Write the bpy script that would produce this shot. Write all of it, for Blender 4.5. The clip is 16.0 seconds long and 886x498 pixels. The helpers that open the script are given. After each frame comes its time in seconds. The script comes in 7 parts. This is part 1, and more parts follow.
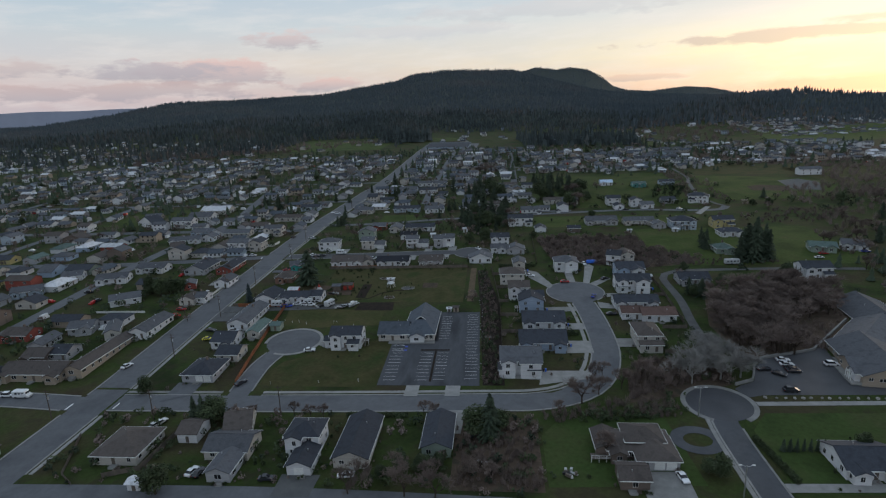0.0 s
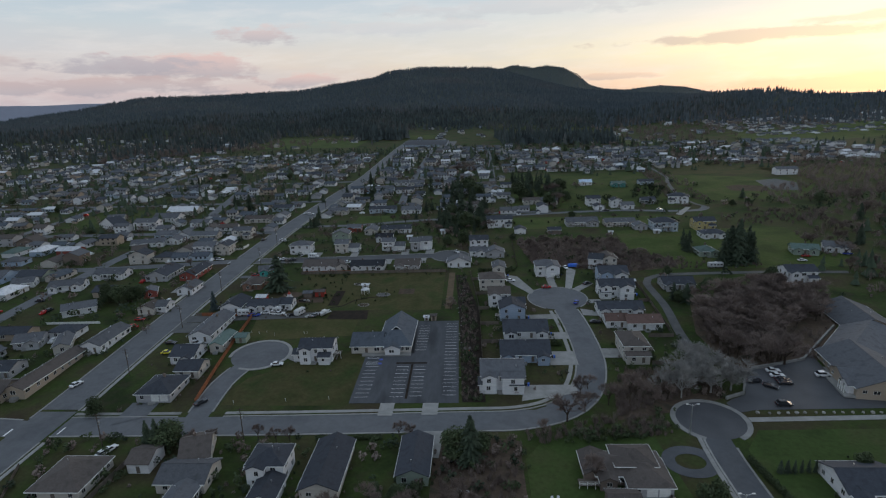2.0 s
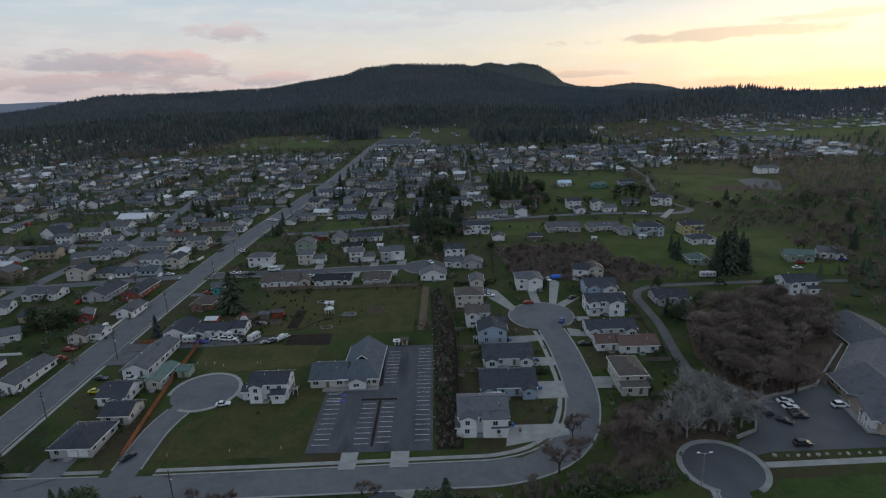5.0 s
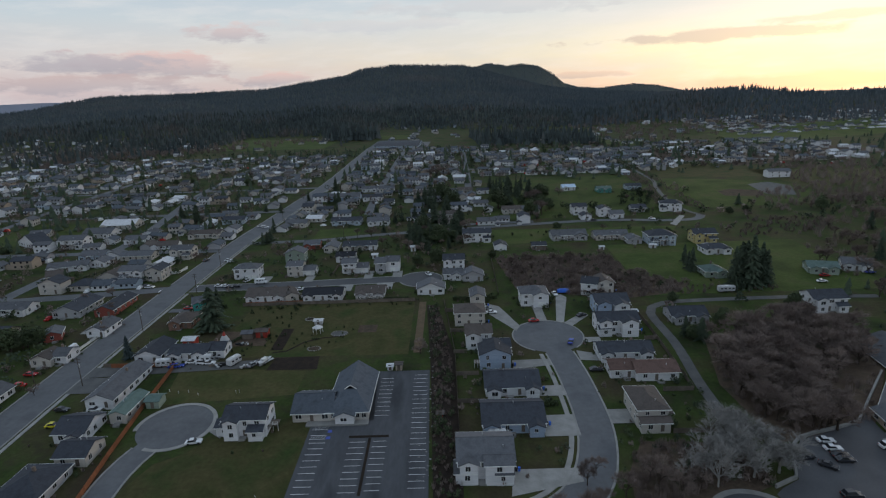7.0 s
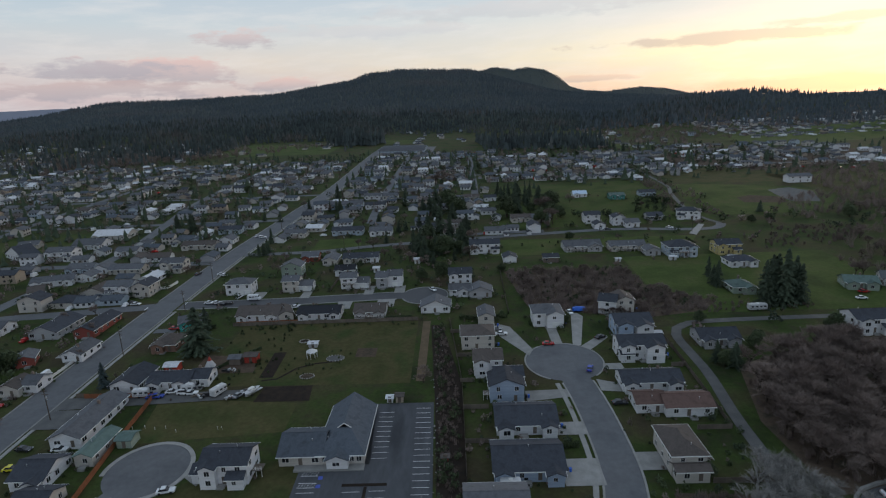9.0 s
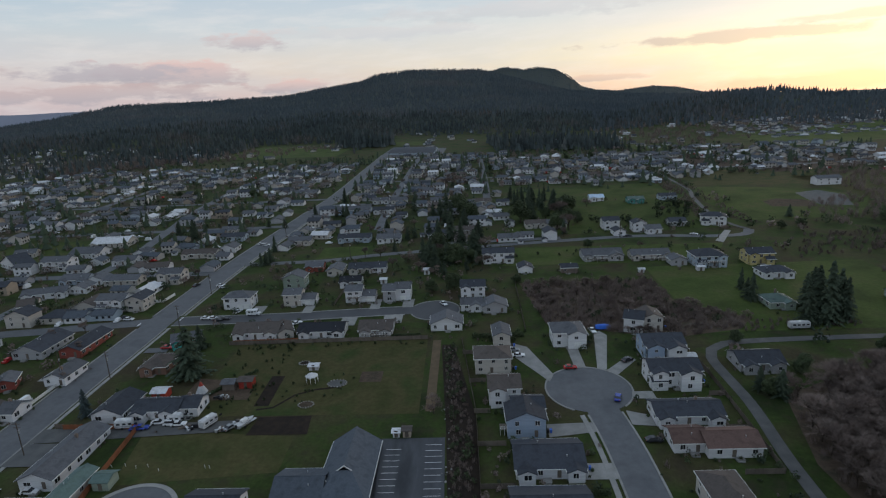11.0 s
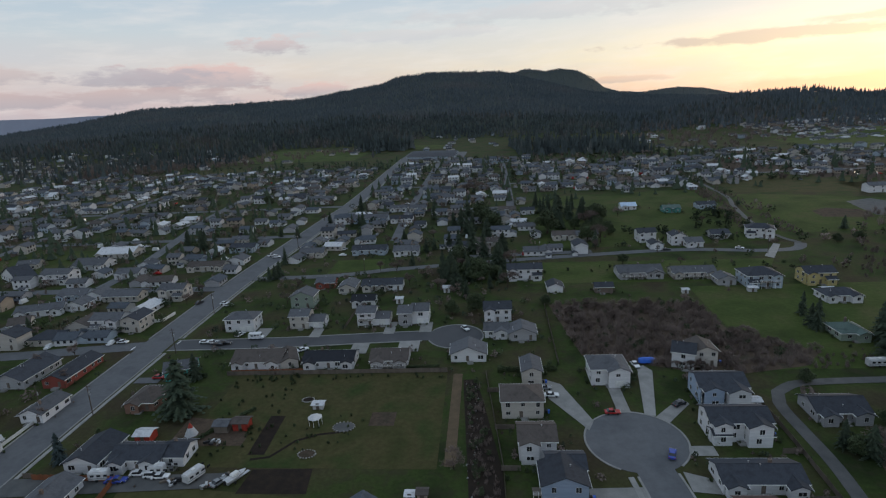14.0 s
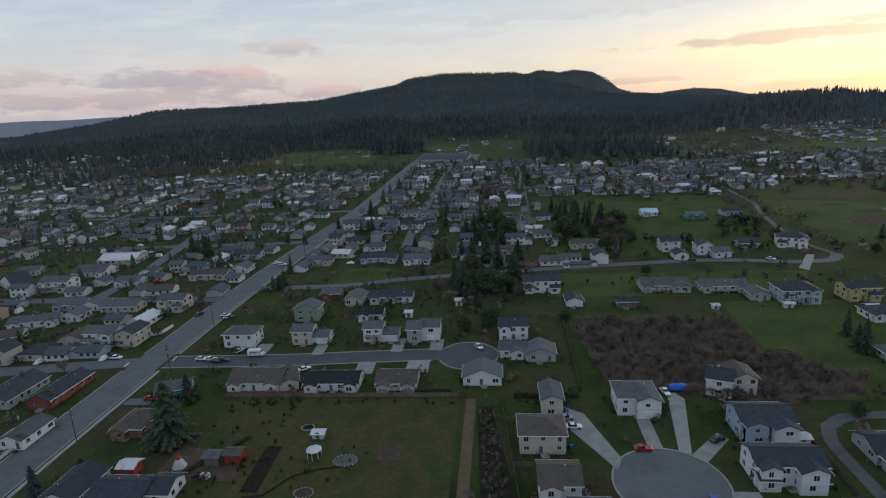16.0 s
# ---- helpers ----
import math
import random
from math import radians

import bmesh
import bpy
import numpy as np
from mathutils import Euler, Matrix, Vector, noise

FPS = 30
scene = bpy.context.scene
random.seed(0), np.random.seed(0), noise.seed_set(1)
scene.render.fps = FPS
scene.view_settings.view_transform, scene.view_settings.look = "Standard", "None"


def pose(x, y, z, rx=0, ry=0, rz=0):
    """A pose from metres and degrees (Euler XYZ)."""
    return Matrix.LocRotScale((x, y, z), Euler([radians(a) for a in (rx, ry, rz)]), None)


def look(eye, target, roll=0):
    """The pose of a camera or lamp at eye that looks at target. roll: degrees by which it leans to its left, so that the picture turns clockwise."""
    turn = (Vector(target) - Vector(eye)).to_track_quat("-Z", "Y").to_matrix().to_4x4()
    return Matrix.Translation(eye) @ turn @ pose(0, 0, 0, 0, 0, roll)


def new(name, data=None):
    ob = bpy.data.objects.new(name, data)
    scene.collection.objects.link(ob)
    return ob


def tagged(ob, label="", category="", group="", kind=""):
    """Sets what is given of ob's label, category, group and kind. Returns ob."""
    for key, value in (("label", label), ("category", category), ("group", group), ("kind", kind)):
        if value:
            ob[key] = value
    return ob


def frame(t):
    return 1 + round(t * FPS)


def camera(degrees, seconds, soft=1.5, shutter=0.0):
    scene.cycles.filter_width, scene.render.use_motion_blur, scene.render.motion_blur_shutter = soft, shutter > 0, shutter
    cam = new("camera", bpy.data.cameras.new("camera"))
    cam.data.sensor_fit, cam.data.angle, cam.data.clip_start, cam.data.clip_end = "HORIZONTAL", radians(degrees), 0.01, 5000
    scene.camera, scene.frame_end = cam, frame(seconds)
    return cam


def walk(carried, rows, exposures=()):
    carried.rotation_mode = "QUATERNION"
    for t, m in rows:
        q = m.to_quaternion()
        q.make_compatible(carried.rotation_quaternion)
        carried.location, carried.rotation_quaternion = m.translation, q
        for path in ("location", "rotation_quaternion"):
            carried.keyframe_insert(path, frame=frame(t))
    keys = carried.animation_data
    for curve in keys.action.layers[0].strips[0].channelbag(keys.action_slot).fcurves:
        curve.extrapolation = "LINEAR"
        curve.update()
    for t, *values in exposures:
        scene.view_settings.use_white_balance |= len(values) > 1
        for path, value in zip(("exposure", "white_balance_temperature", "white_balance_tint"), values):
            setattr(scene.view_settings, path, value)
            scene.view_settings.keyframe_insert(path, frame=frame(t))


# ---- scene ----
cam = camera(77.1, 16.0, soft=1.2)
PATH = [
    (0, (0.642, 6.421, 85.08), (0.453, 8.35, 84.587), -2.3),
    (0.5, (0.564, 8.903, 85.117), (0.391, 10.833, 84.622), -2.2),
    (1, (0.368, 11.852, 85.265), (0.215, 13.782, 84.766), -2.1),
    (1.5, (0.163, 15.269, 85.474), (0.032, 17.2, 84.971), -2.0),
    (2, (0.061, 19.003, 85.398), (-0.049, 20.935, 84.893), -1.9),
    (2.5, (-0.049, 22.867, 85.309), (-0.137, 24.8, 84.802), -1.9),
    (3, (0.214, 27.137, 85.298), (0.146, 29.07, 84.788), -2.0),
    (3.5, (0.471, 31.374, 85.374), (0.421, 33.306, 84.862), -2.0),
    (4, (0.522, 35.683, 85.487), (0.489, 37.615, 84.971), -2.0),
    (6.5, (1.377, 59.476, 85.82), (1.354, 61.408, 85.304), -2.0),
    (7, (1.475, 64.489, 85.723), (1.45, 66.422, 85.21), -2.0),
    (7.5, (1.517, 69.566, 85.716), (1.488, 71.499, 85.205), -2.0),
    (8, (1.412, 74.465, 85.496), (1.378, 76.4, 84.99), -2.1),
    (8.5, (1.427, 79.226, 85.349), (1.388, 81.161, 84.847), -2.2),
    (9, (1.702, 83.973, 85.272), (1.655, 85.909, 84.774), -2.3),
    (11.5, (0.833, 106.484, 85.736), (0.738, 108.42, 85.242), -2.7),
    (12, (0.599, 110.779, 85.862), (0.493, 112.714, 85.37), -2.7),
    (12.5, (0.253, 114.963, 85.896), (0.137, 116.899, 85.407), -2.8),
    (13, (0.012, 119.204, 85.957), (-0.117, 121.139, 85.471), -2.9),
    (13.5, (-0.204, 123.237, 86.002), (-0.346, 125.172, 85.517), -2.9),
    (14, (-0.54, 127.148, 86.059), (-0.695, 129.083, 85.575), -2.9),
    (14.5, (-1.018, 130.683, 86.109), (-1.183, 132.617, 85.628), -2.9),
    (15, (-1.306, 134.607, 86.229), (-1.482, 136.541, 85.75), -2.9),
    (15.5, (-1.561, 138.665, 86.344), (-1.748, 140.598, 85.866), -2.9),
    (16, (-1.651, 142.684, 86.395), (-1.849, 144.616, 85.918), -2.9),
]
walk(cam, [(t, look(eye, target, roll)) for t, eye, target, roll in PATH])

# ---------- sky and sun: dusk under thin high cloud, sun low behind the hills to the right ----------
SUN_AZ, SUN_EL = 36.0, 7.0
world = bpy.data.worlds.new("dusk_sky")
scene.world = world
world.use_nodes = True


def build_sky(tree):
    N, L = tree.nodes, tree.links
    N.clear()

    def math_node(op, a, b=None, clamp=False):
        n = N.new("ShaderNodeMath")
        n.operation, n.use_clamp = op, clamp
        for i, v in enumerate((a, b)):
            if v is None:
                continue
            if isinstance(v, (int, float)):
                n.inputs[i].default_value = v
            else:
                L.new(v, n.inputs[i])
        return n.outputs[0]

    def ramp(fac, stops):
        n = N.new("ShaderNodeValToRGB")
        e = n.color_ramp.elements
        while len(e) < len(stops):
            e.new(0.5)
        for el, (p, c) in zip(e, stops):
            el.position, el.color = p, (*c, 1)
        L.new(fac, n.inputs[0])
        return n.outputs[0]

    def mix(fac, a, b):
        n = N.new("ShaderNodeMix")
        n.data_type = "RGBA"
        for i, v in ((0, fac), (6, a), (7, b)):
            if isinstance(v, (int, float)):
                n.inputs[i].default_value = v
            elif isinstance(v, tuple):
                n.inputs[i].default_value = (*v, 1)
            else:
                L.new(v, n.inputs[i])
        return n.outputs[2]

    co = N.new("ShaderNodeTexCoord").outputs["Generated"]
    sep = N.new("ShaderNodeSeparateXYZ")
    L.new(co, sep.inputs[0])
    x, y, z = sep.outputs
    az = math_node("ARCTAN2", x, y)
    el = math_node("ARCSINE", z)
    # closeness to the sun's bearing, 0 far .. 1 at it
    off = math_node("ABSOLUTE", math_node("SUBTRACT", az, radians(SUN_AZ)))
    near = math_node("SUBTRACT", 1.0, math_node("DIVIDE", off, 1.45), True)
    height = math_node("DIVIDE", el, radians(15), True)
    away = ramp(height, [(0.0, (0.46, 0.36, 0.40)), (0.12, (0.58, 0.44, 0.46)), (0.30, (0.64, 0.57, 0.56)), (0.52, (0.52, 0.59, 0.64)), (0.75, (0.41, 0.53, 0.64)), (1.0, (0.35, 0.47, 0.62))])
    toward = ramp(height, [(0.0, (0.66, 0.46, 0.38)), (0.10, (0.88, 0.68, 0.47)), (0.26, (0.98, 0.88, 0.56)), (0.46, (0.84, 0.79, 0.70)), (0.70, (0.60, 0.65, 0.70)), (1.0, (0.40, 0.50, 0.63))])
    glow = math_node("POWER", near, 1.7)
    veil = mix(glow, away, toward)
    # cloud streaks: noise stretched along the horizon
    comb = N.new("ShaderNodeCombineXYZ")
    L.new(math_node("MULTIPLY", az, 3.0), comb.inputs[0])
    L.new(math_node("MULTIPLY", el, 15.0), comb.inputs[1])
    no = N.new("ShaderNodeTexNoise")
    no.inputs["Scale"].default_value, no.inputs["Detail"].default_value, no.inputs["Roughness"].default_value = 1.1, 7, 0.58
    no.inputs["Distortion"].default_value = 0.35
    L.new(comb.outputs[0], no.inputs["Vector"])
    streak = ramp(no.outputs[0], [(0.36, (0, 0, 0)), (0.66, (1, 1, 1))])
    veil = mix(math_node("MULTIPLY", streak, 0.42), veil, (0.54, 0.58, 0.64))
    comb3 = N.new("ShaderNodeCombineXYZ")
    L.new(math_node("ADD", math_node("MULTIPLY", az, 7.0), math_node("MULTIPLY", el, -9.0)), comb3.inputs[0])
    L.new(math_node("MULTIPLY", el, 34.0), comb3.inputs[1])
    fine = N.new("ShaderNodeTexNoise")
    fine.inputs["Scale"].default_value, fine.inputs["Detail"].default_value, fine.inputs["Roughness"].default_value = 1.3, 8, 0.6
    L.new(comb3.outputs[0], fine.inputs["Vector"])
    wisp = ramp(fine.outputs[0], [(0.46, (0, 0, 0)), (0.72, (1, 1, 1))])
    veil = mix(math_node("MULTIPLY", wisp, 0.40), veil, (0.80, 0.76, 0.74))
    # low cumulus bank: pink-lit tops on grey bases, broken up by finer noise
    co2 = N.new("ShaderNodeCombineXYZ")
    L.new(math_node("MULTIPLY", az, 13.0), co2.inputs[0])
    L.new(math_node("MULTIPLY", el, 42.0), co2.inputs[1])
    n2 = N.new("ShaderNodeTexNoise")
    n2.inputs["Scale"].default_value, n2.inputs["Detail"].default_value, n2.inputs["Roughness"].default_value = 1.0, 6, 0.6
    L.new(co2.outputs[0], n2.inputs["Vector"])

    def cloud(caz, cel, waz, wel, colour, base, amount, torn=3.6):
        nonlocal veil
        dx = math_node("DIVIDE", math_node("SUBTRACT", az, radians(caz)), radians(waz))
        dy = math_node("DIVIDE", math_node("SUBTRACT", el, radians(cel)), radians(wel))
        d = math_node("SQRT", math_node("ADD", math_node("MULTIPLY", dx, dx), math_node("MULTIPLY", dy, dy)))
        d = math_node("ADD", d, math_node("MULTIPLY", math_node("SUBTRACT", n2.outputs[0], 0.5), torn))
        m = math_node("MULTIPLY", math_node("SUBTRACT", 1.05, d), 2.2, True)
        tone = mix(math_node("ADD", math_node("MULTIPLY", dy, 0.5), 0.45, True), base, colour)
        veil = mix(math_node("MULTIPLY", m, amount), veil, tone)

    PINK, MAUVE, GREY = (0.76, 0.50, 0.47), (0.38, 0.36, 0.42), (0.42, 0.38, 0.40)
    cloud(-19.8, 6.6, 3.2, 0.8, (0.70, 0.50, 0.48), MAUVE, 0.7)
    cloud(-26.0, 4.0, 6.5, 1.15, PINK, MAUVE, 0.78)
    cloud(-31.0, 4.0, 6.0, 0.8, (0.46, 0.42, 0.47), MAUVE, 0.8)
    cloud(-34.0, 2.4, 14.0, 0.8, (0.56, 0.42, 0.42), MAUVE, 0.75)
    cloud(-16.0, 2.6, 4.0, 0.6, PINK, MAUVE, 0.7)
    cloud(-43.0, 4.2, 5.0, 0.7, (0.58, 0.46, 0.46), MAUVE, 0.6)
    cloud(25.0, 4.8, 10.0, 0.55, (0.52, 0.42, 0.40), (0.44, 0.39, 0.39), 0.75, 3.0)
    cloud(34.0, 5.6, 6.0, 0.4, (0.58, 0.48, 0.42), GREY, 0.6, 3.0)
    cloud(33.0, 0.7, 15.0, 0.75, (0.62, 0.45, 0.40), (0.55, 0.40, 0.38), 0.9, 1.6)
    cloud(13.5, 2.0, 4.5, 0.35, (0.70, 0.50, 0.42), GREY, 0.7, 2.0)
    cloud(7.0, 8.6, 16.0, 0.8, (0.62, 0.60, 0.62), (0.52, 0.54, 0.58), 0.6)
    cloud(-8.0, 7.2, 10.0, 0.6, (0.66, 0.62, 0.62), (0.54, 0.55, 0.60), 0.5)
    cloud(-62.0, 3.5, 14.0, 1.2, PINK, MAUVE, 0.7)
    cloud(64.0, 4.0, 12.0, 1.0, (0.66, 0.52, 0.42), GREY, 0.7)
    sky = N.new("ShaderNodeTexSky")
    sky.sky_type, sky.sun_disc = "NISHITA", False
    sky.sun_elevation, sky.sun_rotation = radians(SUN_EL), radians(SUN_AZ)
    bg1, bg2, add, out = (N.new("ShaderNode" + n) for n in ("Background", "Background", "MixShader", "OutputWorld"))
    L.new(sky.outputs[0], bg1.inputs[0])
    bg1.inputs[1].default_value = 0.05
    L.new(veil, bg2.inputs[0])
    bg2.inputs[1].default_value = 1.34
    add.inputs[0].default_value = 0.76
    L.new(bg1.outputs[0], add.inputs[1])
    L.new(bg2.outputs[0], add.inputs[2])
    L.new(add.outputs[0], out.inputs[0])


build_sky(world.node_tree)
sun = new("sun", bpy.data.lights.new("sun", "SUN"))
sun.data.energy, sun.data.angle, sun.data.color = 0.5, radians(14), (1.0, 0.80, 0.58)
sun.matrix_world = look((0, 0, 0), (-math.sin(radians(SUN_AZ)), -math.cos(radians(SUN_AZ)), -math.tan(radians(SUN_EL))))
scene.view_settings.exposure = 0.0

# ---------- materials ----------


def material(name, colours, scale=1.0, fine=8.0, rough=0.85, metal=0.0, bump=0.0, rand=0.12, spec=0.35, squash=(1, 1, 1), island=False, grain=0.45):
    """Two scales of noise between the given colours, a random shade for each object, and fine relief."""
    m = bpy.data.materials.new(name)
    m.use_nodes = True
    N, L = m.node_tree.nodes, m.node_tree.links
    b = N["Principled BSDF"]
    b.inputs["Roughness"].default_value, b.inputs["Metallic"].default_value = rough, metal
    b.inputs["Specular IOR Level"].default_value = spec
    geo = N.new("ShaderNodeNewGeometry")
    mp = N.new("ShaderNodeMapping")
    mp.inputs["Scale"].default_value = squash
    L.new(geo.outputs["Position"], mp.inputs[0])
    a = N.new("ShaderNodeTexNoise")
    a.inputs["Scale"].default_value, a.inputs["Detail"].default_value = scale, 5
    L.new(mp.outputs[0], a.inputs["Vector"])
    r = N.new("ShaderNodeValToRGB")
    e = r.color_ramp.elements
    while len(e) < len(colours):
        e.new(0.5)
    for i, (el, c) in enumerate(zip(e, colours)):
        el.position, el.color = 0.32 + 0.38 * i / max(1, len(colours) - 1), (*c, 1)
    L.new(a.outputs[0], r.inputs[0])
    f = N.new("ShaderNodeTexNoise")
    f.inputs["Scale"].default_value, f.inputs["Detail"].default_value, f.inputs["Roughness"].default_value = fine, 4, 0.65
    L.new(mp.outputs[0], f.inputs["Vector"])
    info = N.new("ShaderNodeObjectInfo")
    v = N.new("ShaderNodeMath")
    v.operation = "MULTIPLY_ADD"
    L.new(geo.outputs["Random Per Island"] if island else info.outputs["Random"], v.inputs[0])
    v.inputs[1].default_value, v.inputs[2].default_value = 2 * rand, 1 - grain / 2 - rand
    w = N.new("ShaderNodeMath")
    w.operation = "MULTIPLY_ADD"
    L.new(f.outputs[0], w.inputs[0])
    w.inputs[1].default_value = grain
    L.new(v.outputs[0], w.inputs[2])
    h = N.new("ShaderNodeHueSaturation")
    L.new(w.outputs[0], h.inputs["Value"])
    L.new(r.outputs[0], h.inputs["Color"])
    L.new(h.outputs[0], b.inputs["Base Color"])
    if bump:
        bu = N.new("ShaderNodeBump")
        bu.inputs["Strength"].default_value, bu.inputs["Distance"].default_value = 0.6, bump
        L.new(f.outputs[0], bu.inputs["Height"])
        L.new(bu.outputs[0], b.inputs["Normal"])
    return m


def shade(c, k):
    return tuple(min(1, v * k) for v in c)


def ground_material():
    """Winter grass: green, olive and brown in patches of several sizes; forest floor far out by the hills, paled as
    haze.
    """
    m = material("winter_grass", [(0.020, 0.030, 0.010), (0.036, 0.054, 0.015), (0.050, 0.050, 0.022), (0.046, 0.036, 0.023)], 0.045, 0.9, 0.95, bump=0.12, spec=0.1, grain=1.0)
    N, L = m.node_tree.nodes, m.node_tree.links
    base = N["Principled BSDF"].inputs["Base Color"]
    src = base.links[0].from_socket
    geo = N.new("ShaderNodeNewGeometry")
    no = N.new("ShaderNodeTexNoise")
    no.inputs["Scale"].default_value, no.inputs["Detail"].default_value = 0.25, 6
    L.new(geo.outputs["Position"], no.inputs["Vector"])
    r = N.new("ShaderNodeValToRGB")
    r.color_ramp.elements[0].position, r.color_ramp.elements[1].position = 0.5, 0.68
    L.new(no.outputs[0], r.inputs[0])
    k = N.new("ShaderNodeMath")
    k.operation = "MULTIPLY"
    k.inputs[1].default_value = 0.6
    L.new(r.outputs[0], k.inputs[0])
    mx = N.new("ShaderNodeMix")
    mx.data_type = "RGBA"
    mx.inputs[7].default_value = (0.040, 0.034, 0.022, 1)
    L.new(k.outputs[0], mx.inputs[0])
    L.new(src, mx.inputs[6])
    # wooded hills: needle litter and undergrowth take over with distance, haze painted into their colour
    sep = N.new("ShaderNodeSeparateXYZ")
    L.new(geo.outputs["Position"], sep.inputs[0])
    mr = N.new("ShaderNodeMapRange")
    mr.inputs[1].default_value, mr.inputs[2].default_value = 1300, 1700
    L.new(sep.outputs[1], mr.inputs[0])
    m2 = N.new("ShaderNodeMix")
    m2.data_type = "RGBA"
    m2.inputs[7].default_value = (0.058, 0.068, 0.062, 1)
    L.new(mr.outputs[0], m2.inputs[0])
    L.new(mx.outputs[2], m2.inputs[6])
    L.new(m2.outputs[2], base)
    return m


GRASS = ground_material()
LAWN = material("mown_lawn", [(0.029, 0.046, 0.014), (0.042, 0.066, 0.019), (0.056, 0.062, 0.025)], 0.06, 0.8, 0.95, bump=0.05, spec=0.1, grain=0.9)
MEADOW = material("rough_meadow", [(0.036, 0.052, 0.015), (0.056, 0.078, 0.021), (0.072, 0.074, 0.030)], 0.05, 0.6, 0.95, bump=0.05, spec=0.1, grain=0.9)
DRY = material("dry_lawn", [(0.044, 0.050, 0.018), (0.066, 0.060, 0.026), (0.034, 0.052, 0.016)], 0.07, 0.7, 0.95, bump=0.05, spec=0.1, grain=0.9)
SOIL = material("bare_soil", [(0.020, 0.016, 0.014), (0.032, 0.024, 0.018)], 0.5, 3, 0.95, bump=0.08, spec=0.1)
TRACK = material("worn_earth_track", [(0.145, 0.105, 0.068), (0.105, 0.080, 0.052)], 0.4, 3, 0.95, bump=0.05, spec=0.1)
LITTER = material("leaf_litter", [(0.060, 0.045, 0.034), (0.085, 0.062, 0.046), (0.050, 0.046, 0.032)], 0.2, 1.2, 0.95, bump=0.1, spec=0.1, grain=1.1)
ROAD = material("worn_asphalt", [(0.092, 0.096, 0.104), (0.118, 0.122, 0.130), (0.105, 0.108, 0.116)], 0.10, 0.6, 0.8, bump=0.015, spec=0.25, rand=0.04, grain=0.5)
MID_ROAD = material("grey_asphalt", [(0.066, 0.070, 0.077), (0.088, 0.092, 0.100)], 0.12, 0.9, 0.8, bump=0.015, spec=0.25, rand=0.04, grain=0.5)
DARK_ROAD = material("new_asphalt", [(0.052, 0.054, 0.060), (0.072, 0.074, 0.080)], 0.12, 2.2, 0.7, bump=0.015, rand=0.04)
LOT = material("parking_asphalt", [(0.040, 0.043, 0.048), (0.074, 0.078, 0.086), (0.052, 0.055, 0.062)], 0.14, 1.4, 0.85, bump=0.01, spec=0.2, squash=(1, 0.25, 1), rand=0.03)
CONCRETE = material("pale_concrete", [(0.20, 0.20, 0.19), (0.27, 0.265, 0.255)], 0.4, 3, 0.85, bump=0.01)
GRAVEL = material("gravel_drive", [(0.075, 0.077, 0.078), (0.110, 0.110, 0.108)], 0.3, 4, 0.9, bump=0.03)
PAINT = material("road_paint", [(0.60, 0.60, 0.60), (0.72, 0.72, 0.72)], 1.0, 6, 0.7)
BLUE_PAINT = material("blue_paint", [(0.05, 0.08, 0.35), (0.07, 0.11, 0.42)], 1.0, 6, 0.7)
GLASS = material("window_glass", [(0.016, 0.018, 0.022), (0.030, 0.032, 0.036)], 0.5, 2, 0.06, spec=0.6, rand=0.2)
TRIM = material("white_trim", [(0.62, 0.62, 0.60), (0.72, 0.72, 0.70)], 0.6, 3, 0.6, rand=0.05)
FENCE = material("cedar_fence", [(0.20, 0.075, 0.035), (0.28, 0.10, 0.045)], 0.6, 4, 0.85, squash=(1, 1, 0.3))
OLD_WOOD = material("weathered_wood", [(0.11, 0.09, 0.075), (0.16, 0.135, 0.11)], 0.6, 4, 0.9, squash=(1, 1, 0.25))
POLE = material("pole_wood", [(0.06, 0.048, 0.038), (0.09, 0.07, 0.055)], 0.8, 5, 0.9, squash=(4, 4, 0.4))
STEEL = material("galvanised_steel", [(0.45, 0.46, 0.47), (0.55, 0.56, 0.57)], 1, 6, 0.45, 0.9)
RUBBER = material("tyre_rubber", [(0.012, 0.012, 0.012), (0.02, 0.02, 0.02)], 2, 8, 0.8)
STONE = material("field_stone", [(0.20, 0.19, 0.17), (0.34, 0.33, 0.31)], 0.9, 5, 0.9, bump=0.03, rand=0.3)
NEEDLES = material("fir_needles", [(0.030, 0.044, 0.030), (0.052, 0.070, 0.044), (0.040, 0.056, 0.040)], 0.4, 2.5, 0.85, spec=0.15, rand=0.22)
SPRUCE = material("blue_spruce_needles", [(0.035, 0.050, 0.050), (0.055, 0.075, 0.075)], 0.4, 2.5, 0.85, spec=0.15)
LEAVES = material("evergreen_leaves", [(0.034, 0.050, 0.026), (0.058, 0.078, 0.036), (0.048, 0.058, 0.034)], 0.4, 2.5, 0.8, spec=0.2, rand=0.25)
BARK = material("dark_bark", [(0.045, 0.035, 0.028), (0.075, 0.058, 0.046)], 0.8, 6, 0.95, spec=0.1)
TWIGS = material("brown_twigs", [(0.135, 0.104, 0.092), (0.215, 0.172, 0.152)], 0.12, 2, 0.95, spec=0.1, rand=0.25)
PALE = material("lichen_bark", [(0.20, 0.195, 0.185), (0.29, 0.28, 0.265)], 0.4, 3, 0.95, spec=0.1)
# far hills: distance haze put into the needle colour, paler and bluer
HAZY_FIR = material("hazy_far_needles", [(0.070, 0.088, 0.100), (0.086, 0.104, 0.113), (0.104, 0.108, 0.112)], 0.004, 0.05, 0.95, spec=0.05, rand=0.2, island=True)
